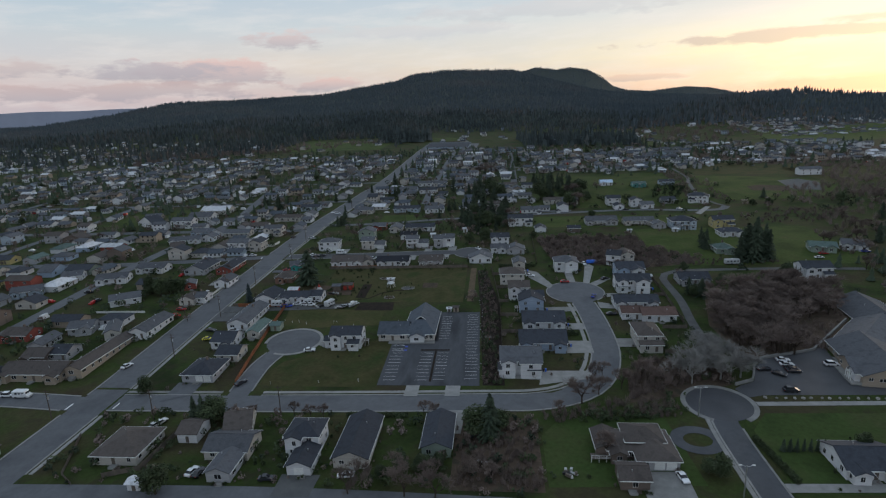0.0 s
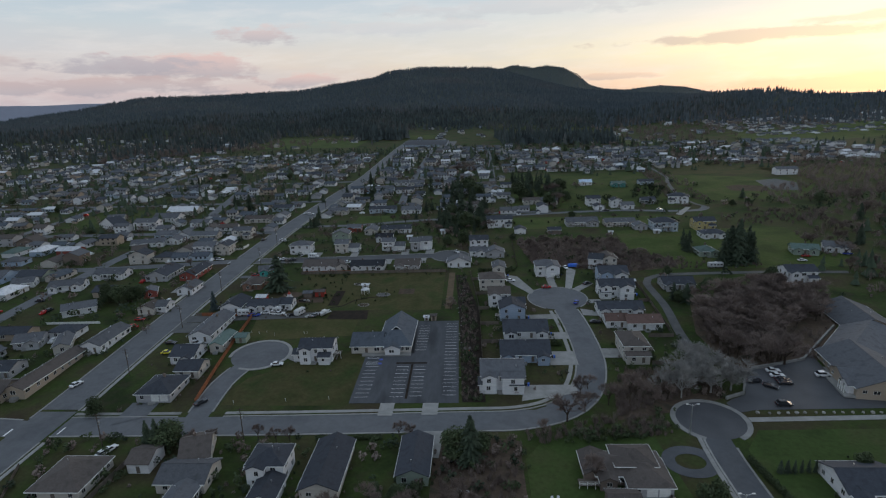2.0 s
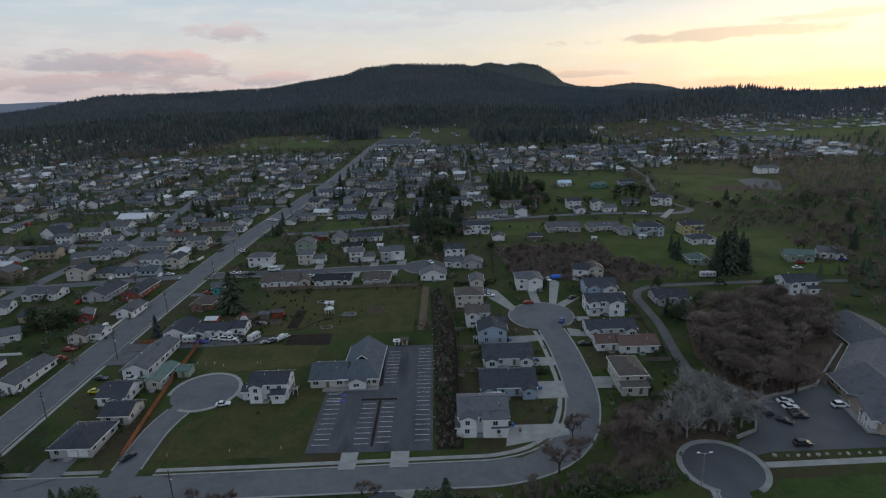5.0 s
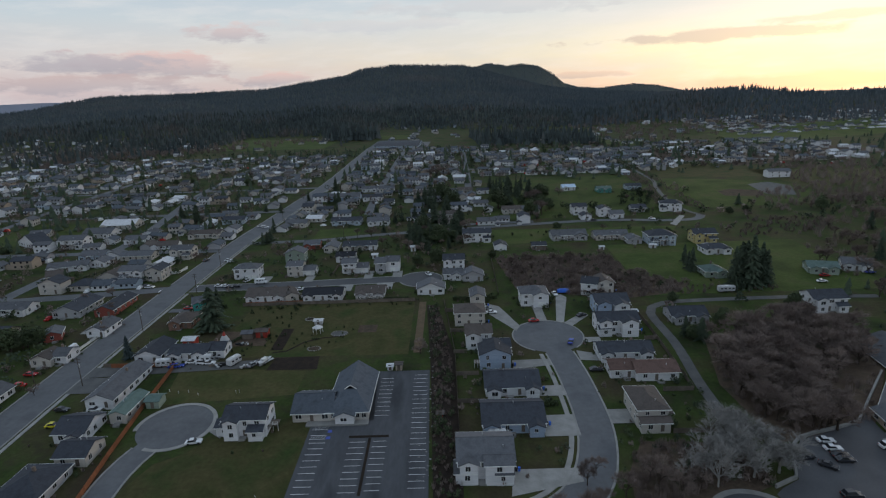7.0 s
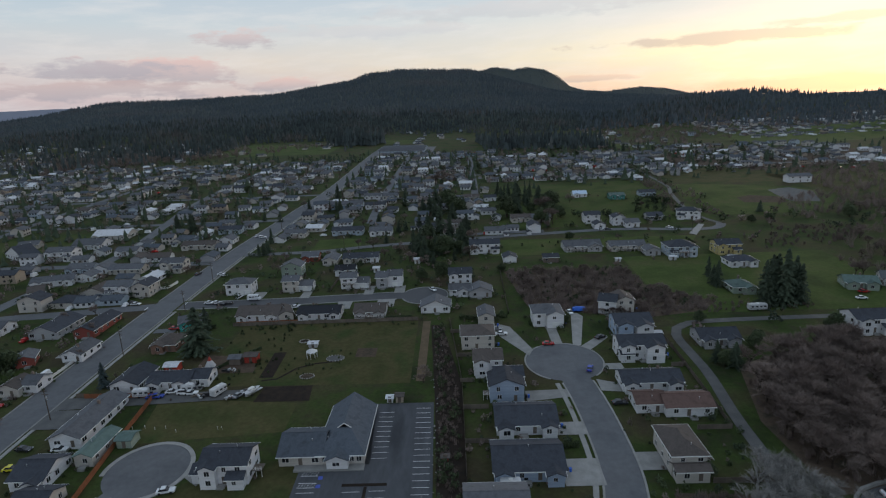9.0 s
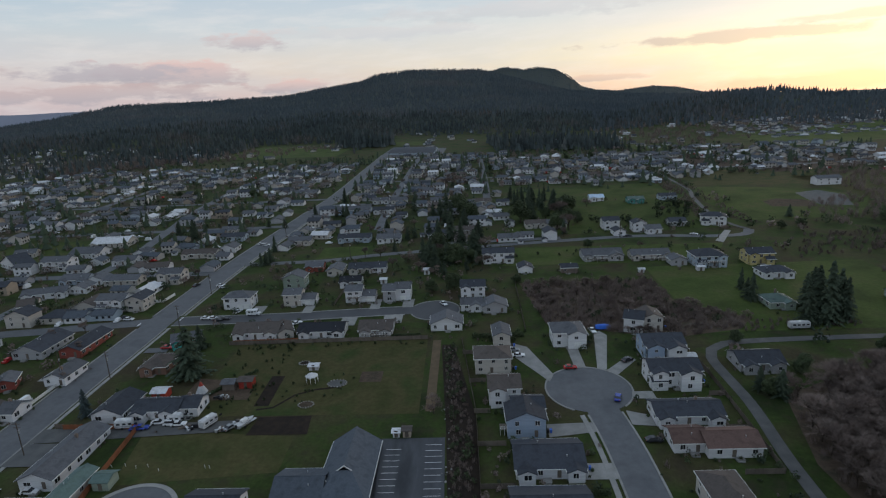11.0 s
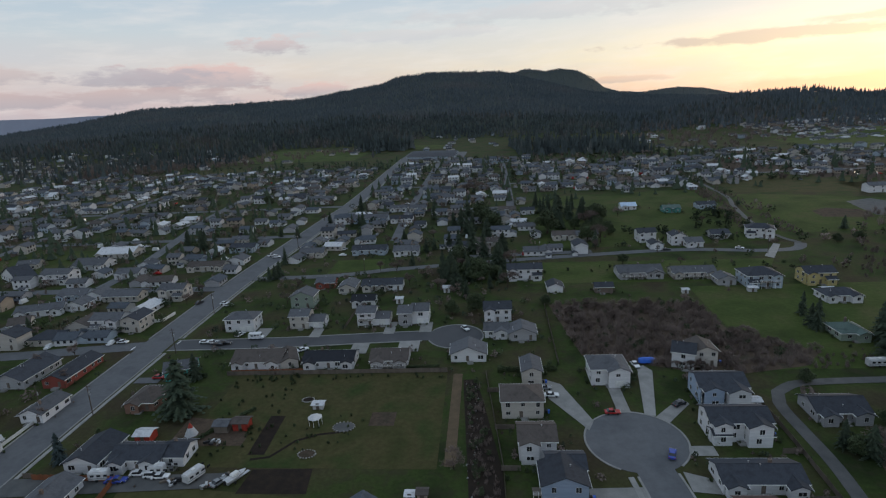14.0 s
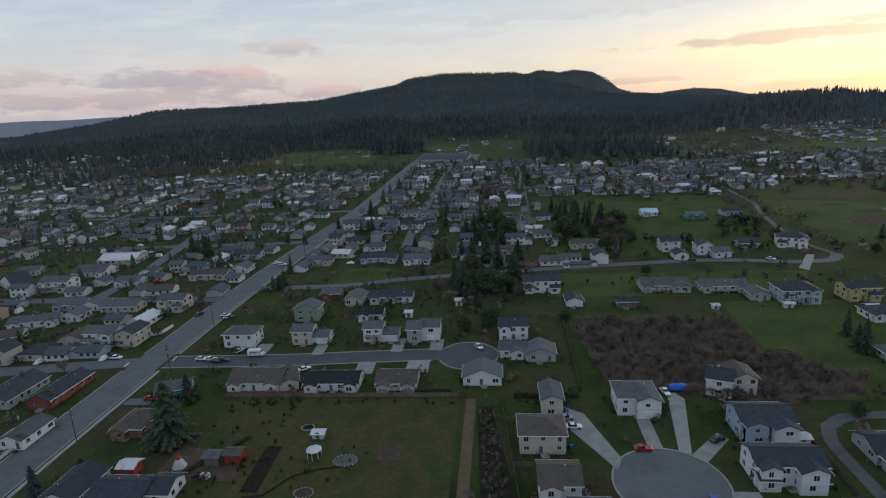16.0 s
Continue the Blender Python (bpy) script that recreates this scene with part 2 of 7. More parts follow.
# valley woods: greyed and lightened needles, a thinner haze painted in
HAZY_VALLEY_FIR = material("hazy_valley_needles", [(0.046, 0.058, 0.060), (0.062, 0.076, 0.074), (0.092, 0.084, 0.078)], 0.01, 0.08, 0.95, spec=0.05, rand=0.35, island=True)
RED = material("red_paint", [(0.28, 0.03, 0.02), (0.36, 0.05, 0.03)], 0.6, 3, 0.6)
TARP = material("blue_tarp", [(0.02, 0.10, 0.50), (0.04, 0.16, 0.62)], 0.8, 3, 0.5)
CANVAS = material("white_canvas", [(0.42, 0.43, 0.44), (0.54, 0.54, 0.54)], 0.8, 3, 0.7)
BLACK = material("black_plastic", [(0.01, 0.01, 0.012), (0.02, 0.02, 0.022)], 1, 5, 0.6)

WALLS = {
    "white": (0.62, 0.62, 0.63), "beige": (0.45, 0.42, 0.38), "grey": (0.34, 0.34, 0.35), "sage": (0.25, 0.30, 0.25),
    "blue": (0.30, 0.37, 0.47), "bluegrey": (0.36, 0.42, 0.48), "brown": (0.16, 0.125, 0.105), "tan": (0.34, 0.28, 0.22),
    "yellow": (0.42, 0.35, 0.16), "teal": (0.06, 0.34, 0.31), "redw": (0.24, 0.06, 0.045), "red": (0.26, 0.07, 0.05),
    "brick": (0.20, 0.115, 0.085), "green": (0.07, 0.22, 0.20),
}
ROOFS = {
    "slate": (0.040, 0.045, 0.056), "greyroof": (0.088, 0.092, 0.102), "brownroof": (0.080, 0.068, 0.062), "black": (0.020, 0.022, 0.028),
    "greenroof": (0.085, 0.125, 0.115), "white": (0.52, 0.53, 0.55), "bluewhite": (0.40, 0.50, 0.62), "redroof": (0.105, 0.066, 0.056), "blueslate": (0.066, 0.078, 0.095),
}
WALL_MAT = {k: material(k + "_siding", [shade(c, 0.9), shade(c, 1.05)], 0.25, 2.0, 0.75, bump=0.01, rand=0.07, squash=(0.3, 0.3, 6)) for k, c in WALLS.items()}
ROOF_MAT = {k: material(k + "_shingles", [shade(c, 0.8), shade(c, 1.1), shade(c, 0.95)], 0.5, 2.2, 0.85, bump=0.02, rand=0.14, spec=0.25, grain=0.7) for k, c in ROOFS.items()}
CAR_MAT = {k: material(k + "_car_paint", [c, shade(c, 1.1)], 0.5, 1.0, 0.25, 0.1, rand=0.05, spec=0.6) for k, c in {
    "white": (0.66, 0.67, 0.68), "dark": (0.022, 0.024, 0.03), "grey": (0.20, 0.21, 0.22), "red": (0.36, 0.02, 0.02), "blue": (0.03, 0.06, 0.30), "yellow": (0.55, 0.48, 0.03)}.items()}

# ---------- terrain ----------
KNOTS = [(-1000, -9), (100, -8.6), (175, -7), (220, -4.6), (270, -2.2), (330, 0), (450, 3), (540, 7), (800, 14), (1200, 22), (1600, 32), (2200, 44), (5200, 70)]
KY, KZ = np.array(KNOTS, float).T
# wooded ridges: distance, length of the slope towards the town, and the crest's elevation by bearing
RIDGES = [
    (4200, 1100, [-3, 0, 3.1, 4.2, 6.1, 7.4, 9, 10.3, 11.4, 12.7, 14.7, 16.1, 17.8, 19.9, 22.2, 27, 35], [2.2, 2.9, 3.12, 3.42, 3.10, 3.26, 2.97, 2.3, 1.3, 0.9, 0.7, 0.84, 1.0, 0.76, 0.2, -0.4, -1]),
    (3000, 1700, [-75, -50, -40, -35, -30.4, -24.7, -18.4, -16.8, -13, -9.6, -7.9, -4.8, -1.2, 1.8, 3.6, 7, 10, 14, 20, 26], [-0.8, -0.5, -0.3, 0.35, 1.25, 1.28, 1.5, 1.5, 2.08, 2.54, 3.12, 3.43, 3.29, 3.18, 2.7, 1.75, 0.9, 0.4, 0.0, -0.5]),
    (1900, 800, [14, 18, 22.2, 24.4, 27.2, 30, 32.5, 40, 60], [-1.2, -0.5, -0.1, -0.05, 0.05, -0.4, -0.6, -0.3, -0.6]),
]


def land(x, y):
    """Height of the ground, for numbers or arrays."""
    x, y = np.asarray(x, float), np.asarray(y, float)
    base = np.interp(y, KY, KZ)
    r, az = np.hypot(x, y - 6), np.degrees(np.arctan2(x, y - 6))
    top = base
    for far, slope, bearings, heights in RIDGES:
        crest = 85 + far * np.tan(np.radians(np.interp(az, bearings, heights, left=-2.5, right=-2.5)))
        u = np.clip((r - far + slope) / slope, 0, 1) ** 1.4 * np.clip(1 - (r - far) / 1800, 0.5, 1)
        rough = 8 * np.sin(x * 0.011 + y * 0.004) * np.sin(y * 0.009 - x * 0.003) * np.clip(u * 2, 0, 1) * (1 - u)
        top = np.maximum(top, base + (crest - base) * u + rough)
    return top


def gz(x, y):
    return float(land(x, y))


def mesh_object(name, verts, faces, mat, parent=None, slots=None):
    me = bpy.data.meshes.new(name)
    me.from_pydata(verts, [], faces)
    for m in mat if isinstance(mat, (list, tuple)) else [mat]:
        me.materials.append(m)
    if slots is not None:
        me.polygons.foreach_set("material_index", slots)
    me.update()
    ob = new(name, me)
    ob.parent = parent
    return ob


def part(name, bm, mat, parent=None, label="", at=None):
    me = bpy.data.meshes.new(name)
    bm.to_mesh(me)
    bm.free()
    me.materials.append(mat)
    ob = new(name, me)
    ob.parent = parent
    if at is not None:
        ob.matrix_basis = at
    if label:
        ob["label"] = label
    return ob


def shared(name, me, parent, m=None):
    ob = new(name, me)
    ob.parent = parent
    if m is not None:
        ob.matrix_basis = m
    return ob


def add_box(bm, x0, x1, y0, y1, z0, z1, m=None):
    vs = [bm.verts.new((x, y, z)) for z in (z0, z1) for x, y in ((x0, y0), (x1, y0), (x1, y1), (x0, y1))]
    if m is not None:
        for v in vs:
            v.co = m @ v.co
    for f in ((3, 2, 1, 0), (4, 5, 6, 7), (0, 1, 5, 4), (1, 2, 6, 5), (2, 3, 7, 6), (3, 0, 4, 7)):
        bm.faces.new([vs[i] for i in f])
    return vs


def add_tube(bm, a, b, ra, rb, n=6):
    a, b = Vector(a), Vector(b)
    q = (b - a).to_track_quat("Z", "Y")
    rings = []
    for c, r in ((a, ra), (b, rb)):
        rings.append([bm.verts.new(c + q @ Vector((r * math.cos(6.2832 * i / n), r * math.sin(6.2832 * i / n), 0))) for i in range(n)])
    for i in range(n):
        bm.faces.new((rings[0][i], rings[0][(i + 1) % n], rings[1][(i + 1) % n], rings[1][i]))
    bm.faces.new(rings[1])
    bm.faces.new(rings[0][::-1])


def build_ground():
    xs = np.unique(np.concatenate([np.arange(-4800, 4801, 60), np.arange(-600, 601, 30)]))
    ys = np.concatenate([np.arange(-1000, 0, 50), np.arange(0, 600, 10), np.arange(600, 4841, 40)])
    gx, gy = np.meshgrid(xs, ys)
    verts = np.stack([gx, gy, land(gx, gy)], -1).reshape(-1, 3)
    n = len(xs)
    faces = [(j * n + i, j * n + i + 1, (j + 1) * n + i + 1, (j + 1) * n + i) for j in range(len(ys) - 1) for i in range(n - 1)]
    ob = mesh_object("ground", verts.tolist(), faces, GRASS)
    for p in ob.data.polygons:
        p.use_smooth = True
    return tagged(ob, "winter grass ground rising to dark wooded hills", "ground", kind="structure")


build_ground()


def build_backdrop():
    """A low island on the horizon, far beyond the town; its strip glows to imitate haze."""
    az = np.radians(np.linspace(-75, -27, 40))
    el = np.interp(np.degrees(az), [-75, -60, -46, -40, -33, -29, -27], [0.5, 0.7, 0.85, 0.92, 0.95, 0.85, 0.3]) + 0.03 * np.sin(az * 60)
    V = [(4720 * math.sin(a), 6 + 4720 * math.cos(a), z) for a, e in zip(az, el) for z in (-80, 85 + 4720 * math.tan(radians(e)))]
    F = [(2 * i, 2 * i + 2, 2 * i + 3, 2 * i + 1) for i in range(39)]
    m = material("glowing_hazy_island", [(0.10, 0.12, 0.16), (0.13, 0.15, 0.19)], 0.002, 0.01, 0.95)
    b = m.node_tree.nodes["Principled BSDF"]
    # faint blue emission stands in for the haze in front of the island
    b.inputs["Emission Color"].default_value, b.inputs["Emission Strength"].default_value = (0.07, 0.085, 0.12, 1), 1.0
    tagged(mesh_object("backdrop", V, F, m), "low island on the horizon, its blue-grey haze painted as a glow", "backdrop", kind="structure")


build_backdrop()


def drape(bm, lift):
    """Cuts a flat sheet every ten metres and lays it on the ground."""
    y0, y1 = min(v.co.y for v in bm.verts), max(v.co.y for v in bm.verts)
    for c in range(int(y0 // 10) + 1, int(y1 // 10) + 1):
        bmesh.ops.bisect_plane(bm, geom=bm.verts[:] + bm.edges[:] + bm.faces[:], plane_co=(0, c * 10, 0), plane_no=(0, 1, 0))
    for v in bm.verts:
        v.co.z = gz(v.co.x, v.co.y) + lift


def patch(name, pts, mat, lift, label, category, kind="structure"):
    bm = bmesh.new()
    bm.faces.new([bm.verts.new((x, y, 0)) for x, y in pts])
    bmesh.ops.triangulate(bm, faces=bm.faces[:])
    drape(bm, lift)
    bmesh.ops.recalc_face_normals(bm, faces=bm.faces[:])
    if bm.faces[:] and sum(f.normal.z for f in bm.faces) < 0:
        bmesh.ops.reverse_faces(bm, faces=bm.faces[:])
    return tagged(part(name, bm, mat), label, category, kind=kind)


def smooth_line(pts, step=4.0):
    """A rounded line through the points."""
    out = []
    for i in range(len(pts) - 1):
        p0, p1, p2, p3 = (Vector((*pts[min(max(k, 0), len(pts) - 1)], 0)) for k in (i - 1, i, i + 1, i + 2))
        n = max(1, int((p2 - p1).length / step))
        for k in range(n):
            t = k / n
            out.append(0.5 * (2 * p1 + (p2 - p0) * t + (2 * p0 - 5 * p1 + 4 * p2 - p3) * t * t + (3 * p1 - p0 - 3 * p2 + p3) * t ** 3))
    out.append(Vector((*pts[-1], 0)))
    return out


def ribbon(name, line, a, b, mat, lift, drop=0.0, parent=None):
    """A strip between the offsets a and b to the right of a line; drop: depth of its side faces."""
    verts, faces = [], []
    for i, p in enumerate(line):
        d = (line[min(i + 1, len(line) - 1)] - line[max(i - 1, 0)]).normalized()
        r = Vector((d.y, -d.x, 0))
        for o in (a, b):
            q = p + r * o
            verts.append((q.x, q.y, gz(q.x, q.y) + lift))
        for o in (a, b):
            q = p + r * o
            verts.append((q.x, q.y, gz(q.x, q.y) + lift - drop))
    for i in range(len(line) - 1):
        k = 4 * i
        faces.append((k, k + 1, k + 5, k + 4))
        if drop:
            faces += [(k + 2, k, k + 4, k + 6), (k + 1, k + 3, k + 7, k + 5)]
    if drop:
        k = 4 * (len(line) - 1)
        faces += [(0, 2, 3, 1), (k + 1, k + 3, k + 2, k)]
    ob = mesh_object(name, verts, faces, mat, parent)
    bm = bmesh.new()
    bm.from_mesh(ob.data)
    bmesh.ops.recalc_face_normals(bm, faces=bm.faces[:])
    if not drop and sum(f.normal.z for f in bm.faces) < 0:
        bmesh.ops.reverse_faces(bm, faces=bm.faces[:])
    bm.to_mesh(ob.data)
    bm.free()
    return ob


ROAD_LINES = []
LEVEL = [0.05]


def street(pts, width, mat=ROAD, kerb="both", label="worn grey asphalt street with pale kerbs", walks=()):
    line = smooth_line(pts)
    ROAD_LINES.append((line, width / 2))
    LEVEL[0] += 0.005
    ob = tagged(ribbon("road", line, -width / 2, width / 2, mat, LEVEL[0]), label, "road", kind="structure")
    me_no = len(ROAD_LINES) - 1
    if kerb:
        for s in (-1, 1):
            a, b = sorted((s * width / 2, s * (width / 2 + 0.55)))
            EDGES.append((me_no, line, a, b, 0.19, "kerb", "pale concrete kerb along the street"))
    for a, b in walks:
        EDGES.append((me_no, line, a, b, 0.17, "pavement", "pale concrete footpath beside the street"))
    return ob


EDGES = []


def lay_edges():
    """Kerbs and footpaths, broken off where another street joins."""
    for no, line, a, b, lift, name, label in EDGES:
        run = []
        for i, p in enumerate(line + [None]):
            ok = False
            if p is not None:
                d = (line[min(i + 1, len(line) - 1)] - line[max(i - 1, 0)]).normalized()
                q = p + Vector((d.y, -d.x, 0)) * ((a + b) / 2)
                ok = not any(k != no and near_line(q.x, q.y, other, half + 0.25) for k, (other, half) in enumerate(ROAD_LINES))
            if ok:
                run.append(p)
                continue
            if len(run) > 1:
                tagged(ribbon(name, run, a, b, CONCRETE, lift, 0.3), label, name, kind="structure")
            run = []


def near_line(x, y, line, reach):
    for p, q in zip(line, line[1:]):
        dx, dy = q.x - p.x, q.y - p.y
        t = max(0, min(1, ((x - p.x) * dx + (y - p.y) * dy) / (dx * dx + dy * dy + 1e-6)))
        if (x - p.x - dx * t) ** 2 + (y - p.y - dy * t) ** 2 < reach * reach:
            return True
    return False


def disc(x, y, r, mat=ROAD, rim=0.5, a0=0, a1=360, label="round asphalt turning circle of a cul-de-sac"):
    LEVEL[0] += 0.005
    n = 56
    patch("turning_circle", [(x + r * math.cos(6.2832 * i / n), y + r * math.sin(6.2832 * i / n)) for i in range(n)], mat, LEVEL[0], label, "road")
    ROAD_LINES.append(([Vector((x, y, 0)), Vector((x, y + 1, 0))], r))
    if rim:
        line = [Vector((x + (r + rim / 2) * math.cos(radians(a)), y + (r + rim / 2) * math.sin(radians(a)), 0)) for a in np.linspace(a0, a1, 60)]
        tagged(ribbon("kerb", line, -rim / 2, rim / 2, CONCRETE, 0.19, 0.3), "curved pale concrete kerb round the turning circle", "kerb", kind="structure")


# ---------- streets ----------
street([(-136, -60), (-135.3, 120), (-134.5, 300), (-133, 420), (-125, 517), (-117.5, 620), (-117, 800), (-118, 965)], 12.5, label="long straight grey asphalt main road through the town", walks=((7.4, 8.6),))
street([(-128, 165), (-70, 165.6), (-5, 167.5), (14, 168.6), (27, 174), (36, 185), (41, 203), (41.5, 225), (40.5, 243), (38.5, 258)], 9.6, walks=((-7.6, -6.2),))
disc(38, 262.5, 13.2, rim=0.5, a0=-50, a1=240)
street([(-87.5, 170), (-88, 190), (-85, 203)], 7.2, label="short asphalt street into a cul-de-sac")
disc(-82.0, 210.7, 10.7, rim=1.2, a0=-112, a1=190)
street([(-141, 164), (-172, 166.5), (-216, 168), (-330, 170), (-600, 172)], 8.5)
street([(-127, 326), (-82, 327), (-47, 329.5), (-20, 331)], 8.6, mat=DARK_ROAD, label="dark asphalt side street with pale kerbs")
disc(-13.5, 330, 10.5, mat=DARK_ROAD, rim=0.6, a0=-160, a1=150)
street([(-140, 326), (-168, 322), (-193, 318.5), (-260, 314), (-600, 312)], 7.5, kerb=None)
street([(-217, 40), (-217, 200), (-216, 345), (-209, 414), (-220, 500), (-232, 580), (-238, 700), (-240, 900)], 7.5, kerb=None)
street([(-139, 394), (-205, 395.5), (-300, 396), (-620, 398)], 7.5, kerb=None)
street([(-127, 409), (-82, 411), (-52, 419), (-6, 427), (41, 434), (107, 441), (150, 435), (170, 437), (178, 448)], 6.0, kerb=None)
street([(79, 196), (80, 225), (83, 252), (83.5, 280), (90, 289), (103, 292), (150, 293), (185, 291)], 3.6, mat=GRAVEL, kerb=None, label="narrow pale gravel lane between gardens")
street([(67.2, 162), (66.3, 150), (66.2, 132), (66.5, 90), (67, 20)], 7.0, mat=MID_ROAD, label="asphalt street ending in a turning circle", walks=((4.2, 5.4),))
disc(68.7, 168.0, 9.6, mat=DARK_ROAD, rim=1.5, a0=-62, a1=242)
street([(-131, 121), (-60, 122.5), (0, 121), (40, 119)], 6, kerb=None, label="back lane behind the houses")
street([(-332, 100), (-332, 400), (-340, 700)], 7, kerb=None)
street([(-450, 100), (-450, 400), (-455, 700)], 7, kerb=None)
street([(-124, 500), (-230, 498), (-460, 496)], 7, kerb=None)
street([(-118, 600), (-235, 600), (-520, 602)], 7, kerb=None)
street([(-117, 570), (-30, 570), (20, 572)], 6.5, kerb=None)
street([(-117, 690), (40, 690), (420, 700)], 6.5, kerb=None)
street([(-60, 480), (-62, 600), (-62, 900)], 6.5, kerb=None)
street([(20, 572), (22, 660), (24, 860)], 6.5, kerb=None)
street([(178, 448), (173, 462), (172, 490), (182, 545), (192, 582), (196, 640), (200, 690)], 3.2, mat=GRAVEL, kerb=None, label="pale dirt track across the fields")
patch("shopping_lot", [(-124, 960), (-30, 930), (-26, 1040), (-122, 1080)], ROAD, 0.3, "wide grey asphalt parking area at the end of the main road", "parking lot")

lay_edges()

# stop lines
for x0, y0, x1, y1 in ((-126.5, 161.0, -126.0, 164.6), (-142.8, 160, -142.2, 163.8), (-126, 327, -125.6, 330.6), (-142.6, 322.4, -142.0, 325.4)):
    patch("stop_line", [(x0, y0), (x1, y0), (x1, y1), (x0, y1)], PAINT, 0.14, "white painted stop line on the street", "road marking")
# ---------- yards, lawns and paved patches ----------
for pts, m, lab in (
    ([(-76, 173.5), (-41, 173.5), (-41, 214), (-64, 212), (-70, 205), (-73, 198), (-80, 194), (-83, 186), (-83, 174)], DRY, "worn yellow-green open lawn beside the cul-de-sac"),
    ([(-92, 222), (-50, 226), (-50, 241), (-96, 246)], DRY, "rough olive lawn behind the fence"),
    ([(-88, 252), (-15, 251), (-15, 301), (-88, 301)], DRY, "large worn garden lawn"),
    ([(13, 128), (52, 130), (50, 160), (20, 160), (13, 150)], LAWN, "bright green lawn"),
    ([(72, 128), (130, 128), (130, 164), (80, 163), (73, 154)], LAWN, "bright green lawn on a gentle bank"),
    ([(-88, 414), (-58, 421), (-60, 440), (-88, 440)], MEADOW, "bright green grass plot"),
    ([(20, 390), (130, 386), (150, 420), (30, 424)], MEADOW, "green meadow behind the houses"),
    ([(90, 300), (200, 300), (200, 380), (92, 380)], MEADOW, "green meadow beyond the thicket"),
    ([(30, 450), (180, 456), (180, 620), (45, 610)], MEADOW, "green pasture"),
    ([(186, 470), (262, 470), (300, 520), (290, 560), (250, 578), (200, 592), (194, 570), (184, 530)], MEADOW, "bright green pasture beside a dirt track"),
    ([(205, 600), (300, 580), (340, 640), (290, 680), (210, 680)], DRY, "yellowed pasture"),
    ([(300, 515), (420, 560), (400, 640), (300, 622)], DRY, "yellowed rough pasture"),
    ([(-320, 420), (-245, 420), (-245, 480), (-320, 480)], MEADOW, "green field between house rows"),
    ([(430, 850), (900, 1000), (900, 1200), (430, 1050)], MEADOW, "green hillside field"),
    ([(-520, 800), (-380, 940), (-330, 900), (-420, 780)], DRY, "pale field below the woods"),
    ([(-420, 1000), (-200, 980), (-200, 1100), (-400, 1240)], MEADOW, "green field at the woods' edge"),
    ([(-200, 1150), (-60, 1120), (-60, 1200), (-200, 1240)], MEADOW, "green field at the woods' edge"),
    ([(240, 880), (330, 880), (330, 960), (240, 960)], MEADOW, "green field between trees"),
):
    patch("lawn", pts, m, 0.03, lab, "lawn")
patch("rough_field", [(222, 505), (252, 500), (256, 522), (238, 530), (224, 522)], LITTER, 0.06, "brown bare patch in the pasture", "field")
patch("gravel_pad", [(256, 505), (276, 500), (292, 535), (284, 556), (262, 548), (258, 525)], GRAVEL, 0.07, "grey gravel pad beside the pasture", "yard")
patch("rough_field", [(240, 700), (330, 690), (360, 760), (330, 800), (250, 790)], LITTER, 0.06, "brown rough field between houses", "field")
patch("rough_field", [(300, 650), (520, 720), (520, 800), (420, 790), (320, 720)], LITTER, 0.06, "brown rough field", "field")
patch("bare_soil_bed", [(-64.5, 242), (-46.5, 242), (-47.5, 251.2), (-63.5, 251)], SOIL, 0.06, "dark bare soil vegetable plot", "garden bed")
patch("bare_soil_bed", [(-67.5, 257), (-62.8, 257), (-63, 275.5), (-67.6, 275.5)], SOIL, 0.06, "dark bare soil vegetable plot", "garden bed")
patch("bare_soil_bed", [(-36.5, 270), (-29, 270), (-29, 277), (-36.5, 277)], LITTER, 0.06, "square bed of brown winter plants", "garden bed")
patch("bare_soil_bed", [(-93, 261), (-71, 261), (-71, 266), (-78, 273), (-93, 275)], LITTER, 0.055, "brown overgrown garden bed", "garden bed")
path = smooth_line([(-66, 255), (-61, 256), (-56, 263), (-50, 266), (-44, 267)])
tagged(ribbon("garden_path", path, -0.45, 0.45, SOIL, 0.07), "dark winding garden path in the lawn", "path", kind="structure")
patch("earth_track", [(-13.2, 252), (-10.2, 252), (-9.8, 300), (-12.9, 300)], TRACK, 0.06, "straight brown earth strip along the garden", "track")
patch("wood_floor", [(88, 196), (115, 198), (142, 230), (154, 255), (133, 272), (108, 262), (95, 256), (86, 225)], LITTER, 0.04, "brown leaf litter under bare trees", "ground")
patch("thicket_floor", [(26, 361), (88, 361), (90, 332), (113, 312), (103, 302), (74, 296), (32, 312)], LITTER, 0.05, "brown leaf litter under a thicket", "ground")
patch("shrub_bed", [(-4.5, 178), (3, 178), (2, 250), (-5, 296), (-9.5, 296), (-6.5, 240)], SOIL, 0.05, "dark shrub bed along the parking lot", "garden bed")
patch("thicket_floor", [(42, 168), (58, 172), (78, 180), (80, 196), (52, 198), (45, 186)], LITTER, 0.045, "brown undergrowth beside the street", "ground")
patch("thicket_floor", [(-12, 126), (12, 126), (12, 158), (-2, 160), (-12, 158)], LITTER, 0.045, "brown undergrowth between gardens", "ground")


DRIVES = []


def drive(*pts, m=CONCRETE, lab="pale concrete driveway"):
    LEVEL[0] += 0.002
    DRIVES.append((min(p[0] for p in pts) - 0.6, max(p[0] for p in pts) + 0.6, min(p[1] for p in pts) - 0.6, max(p[1] for p in pts) + 0.6))
    patch("driveway", pts, m, LEVEL[0] - 0.03, lab, "driveway")


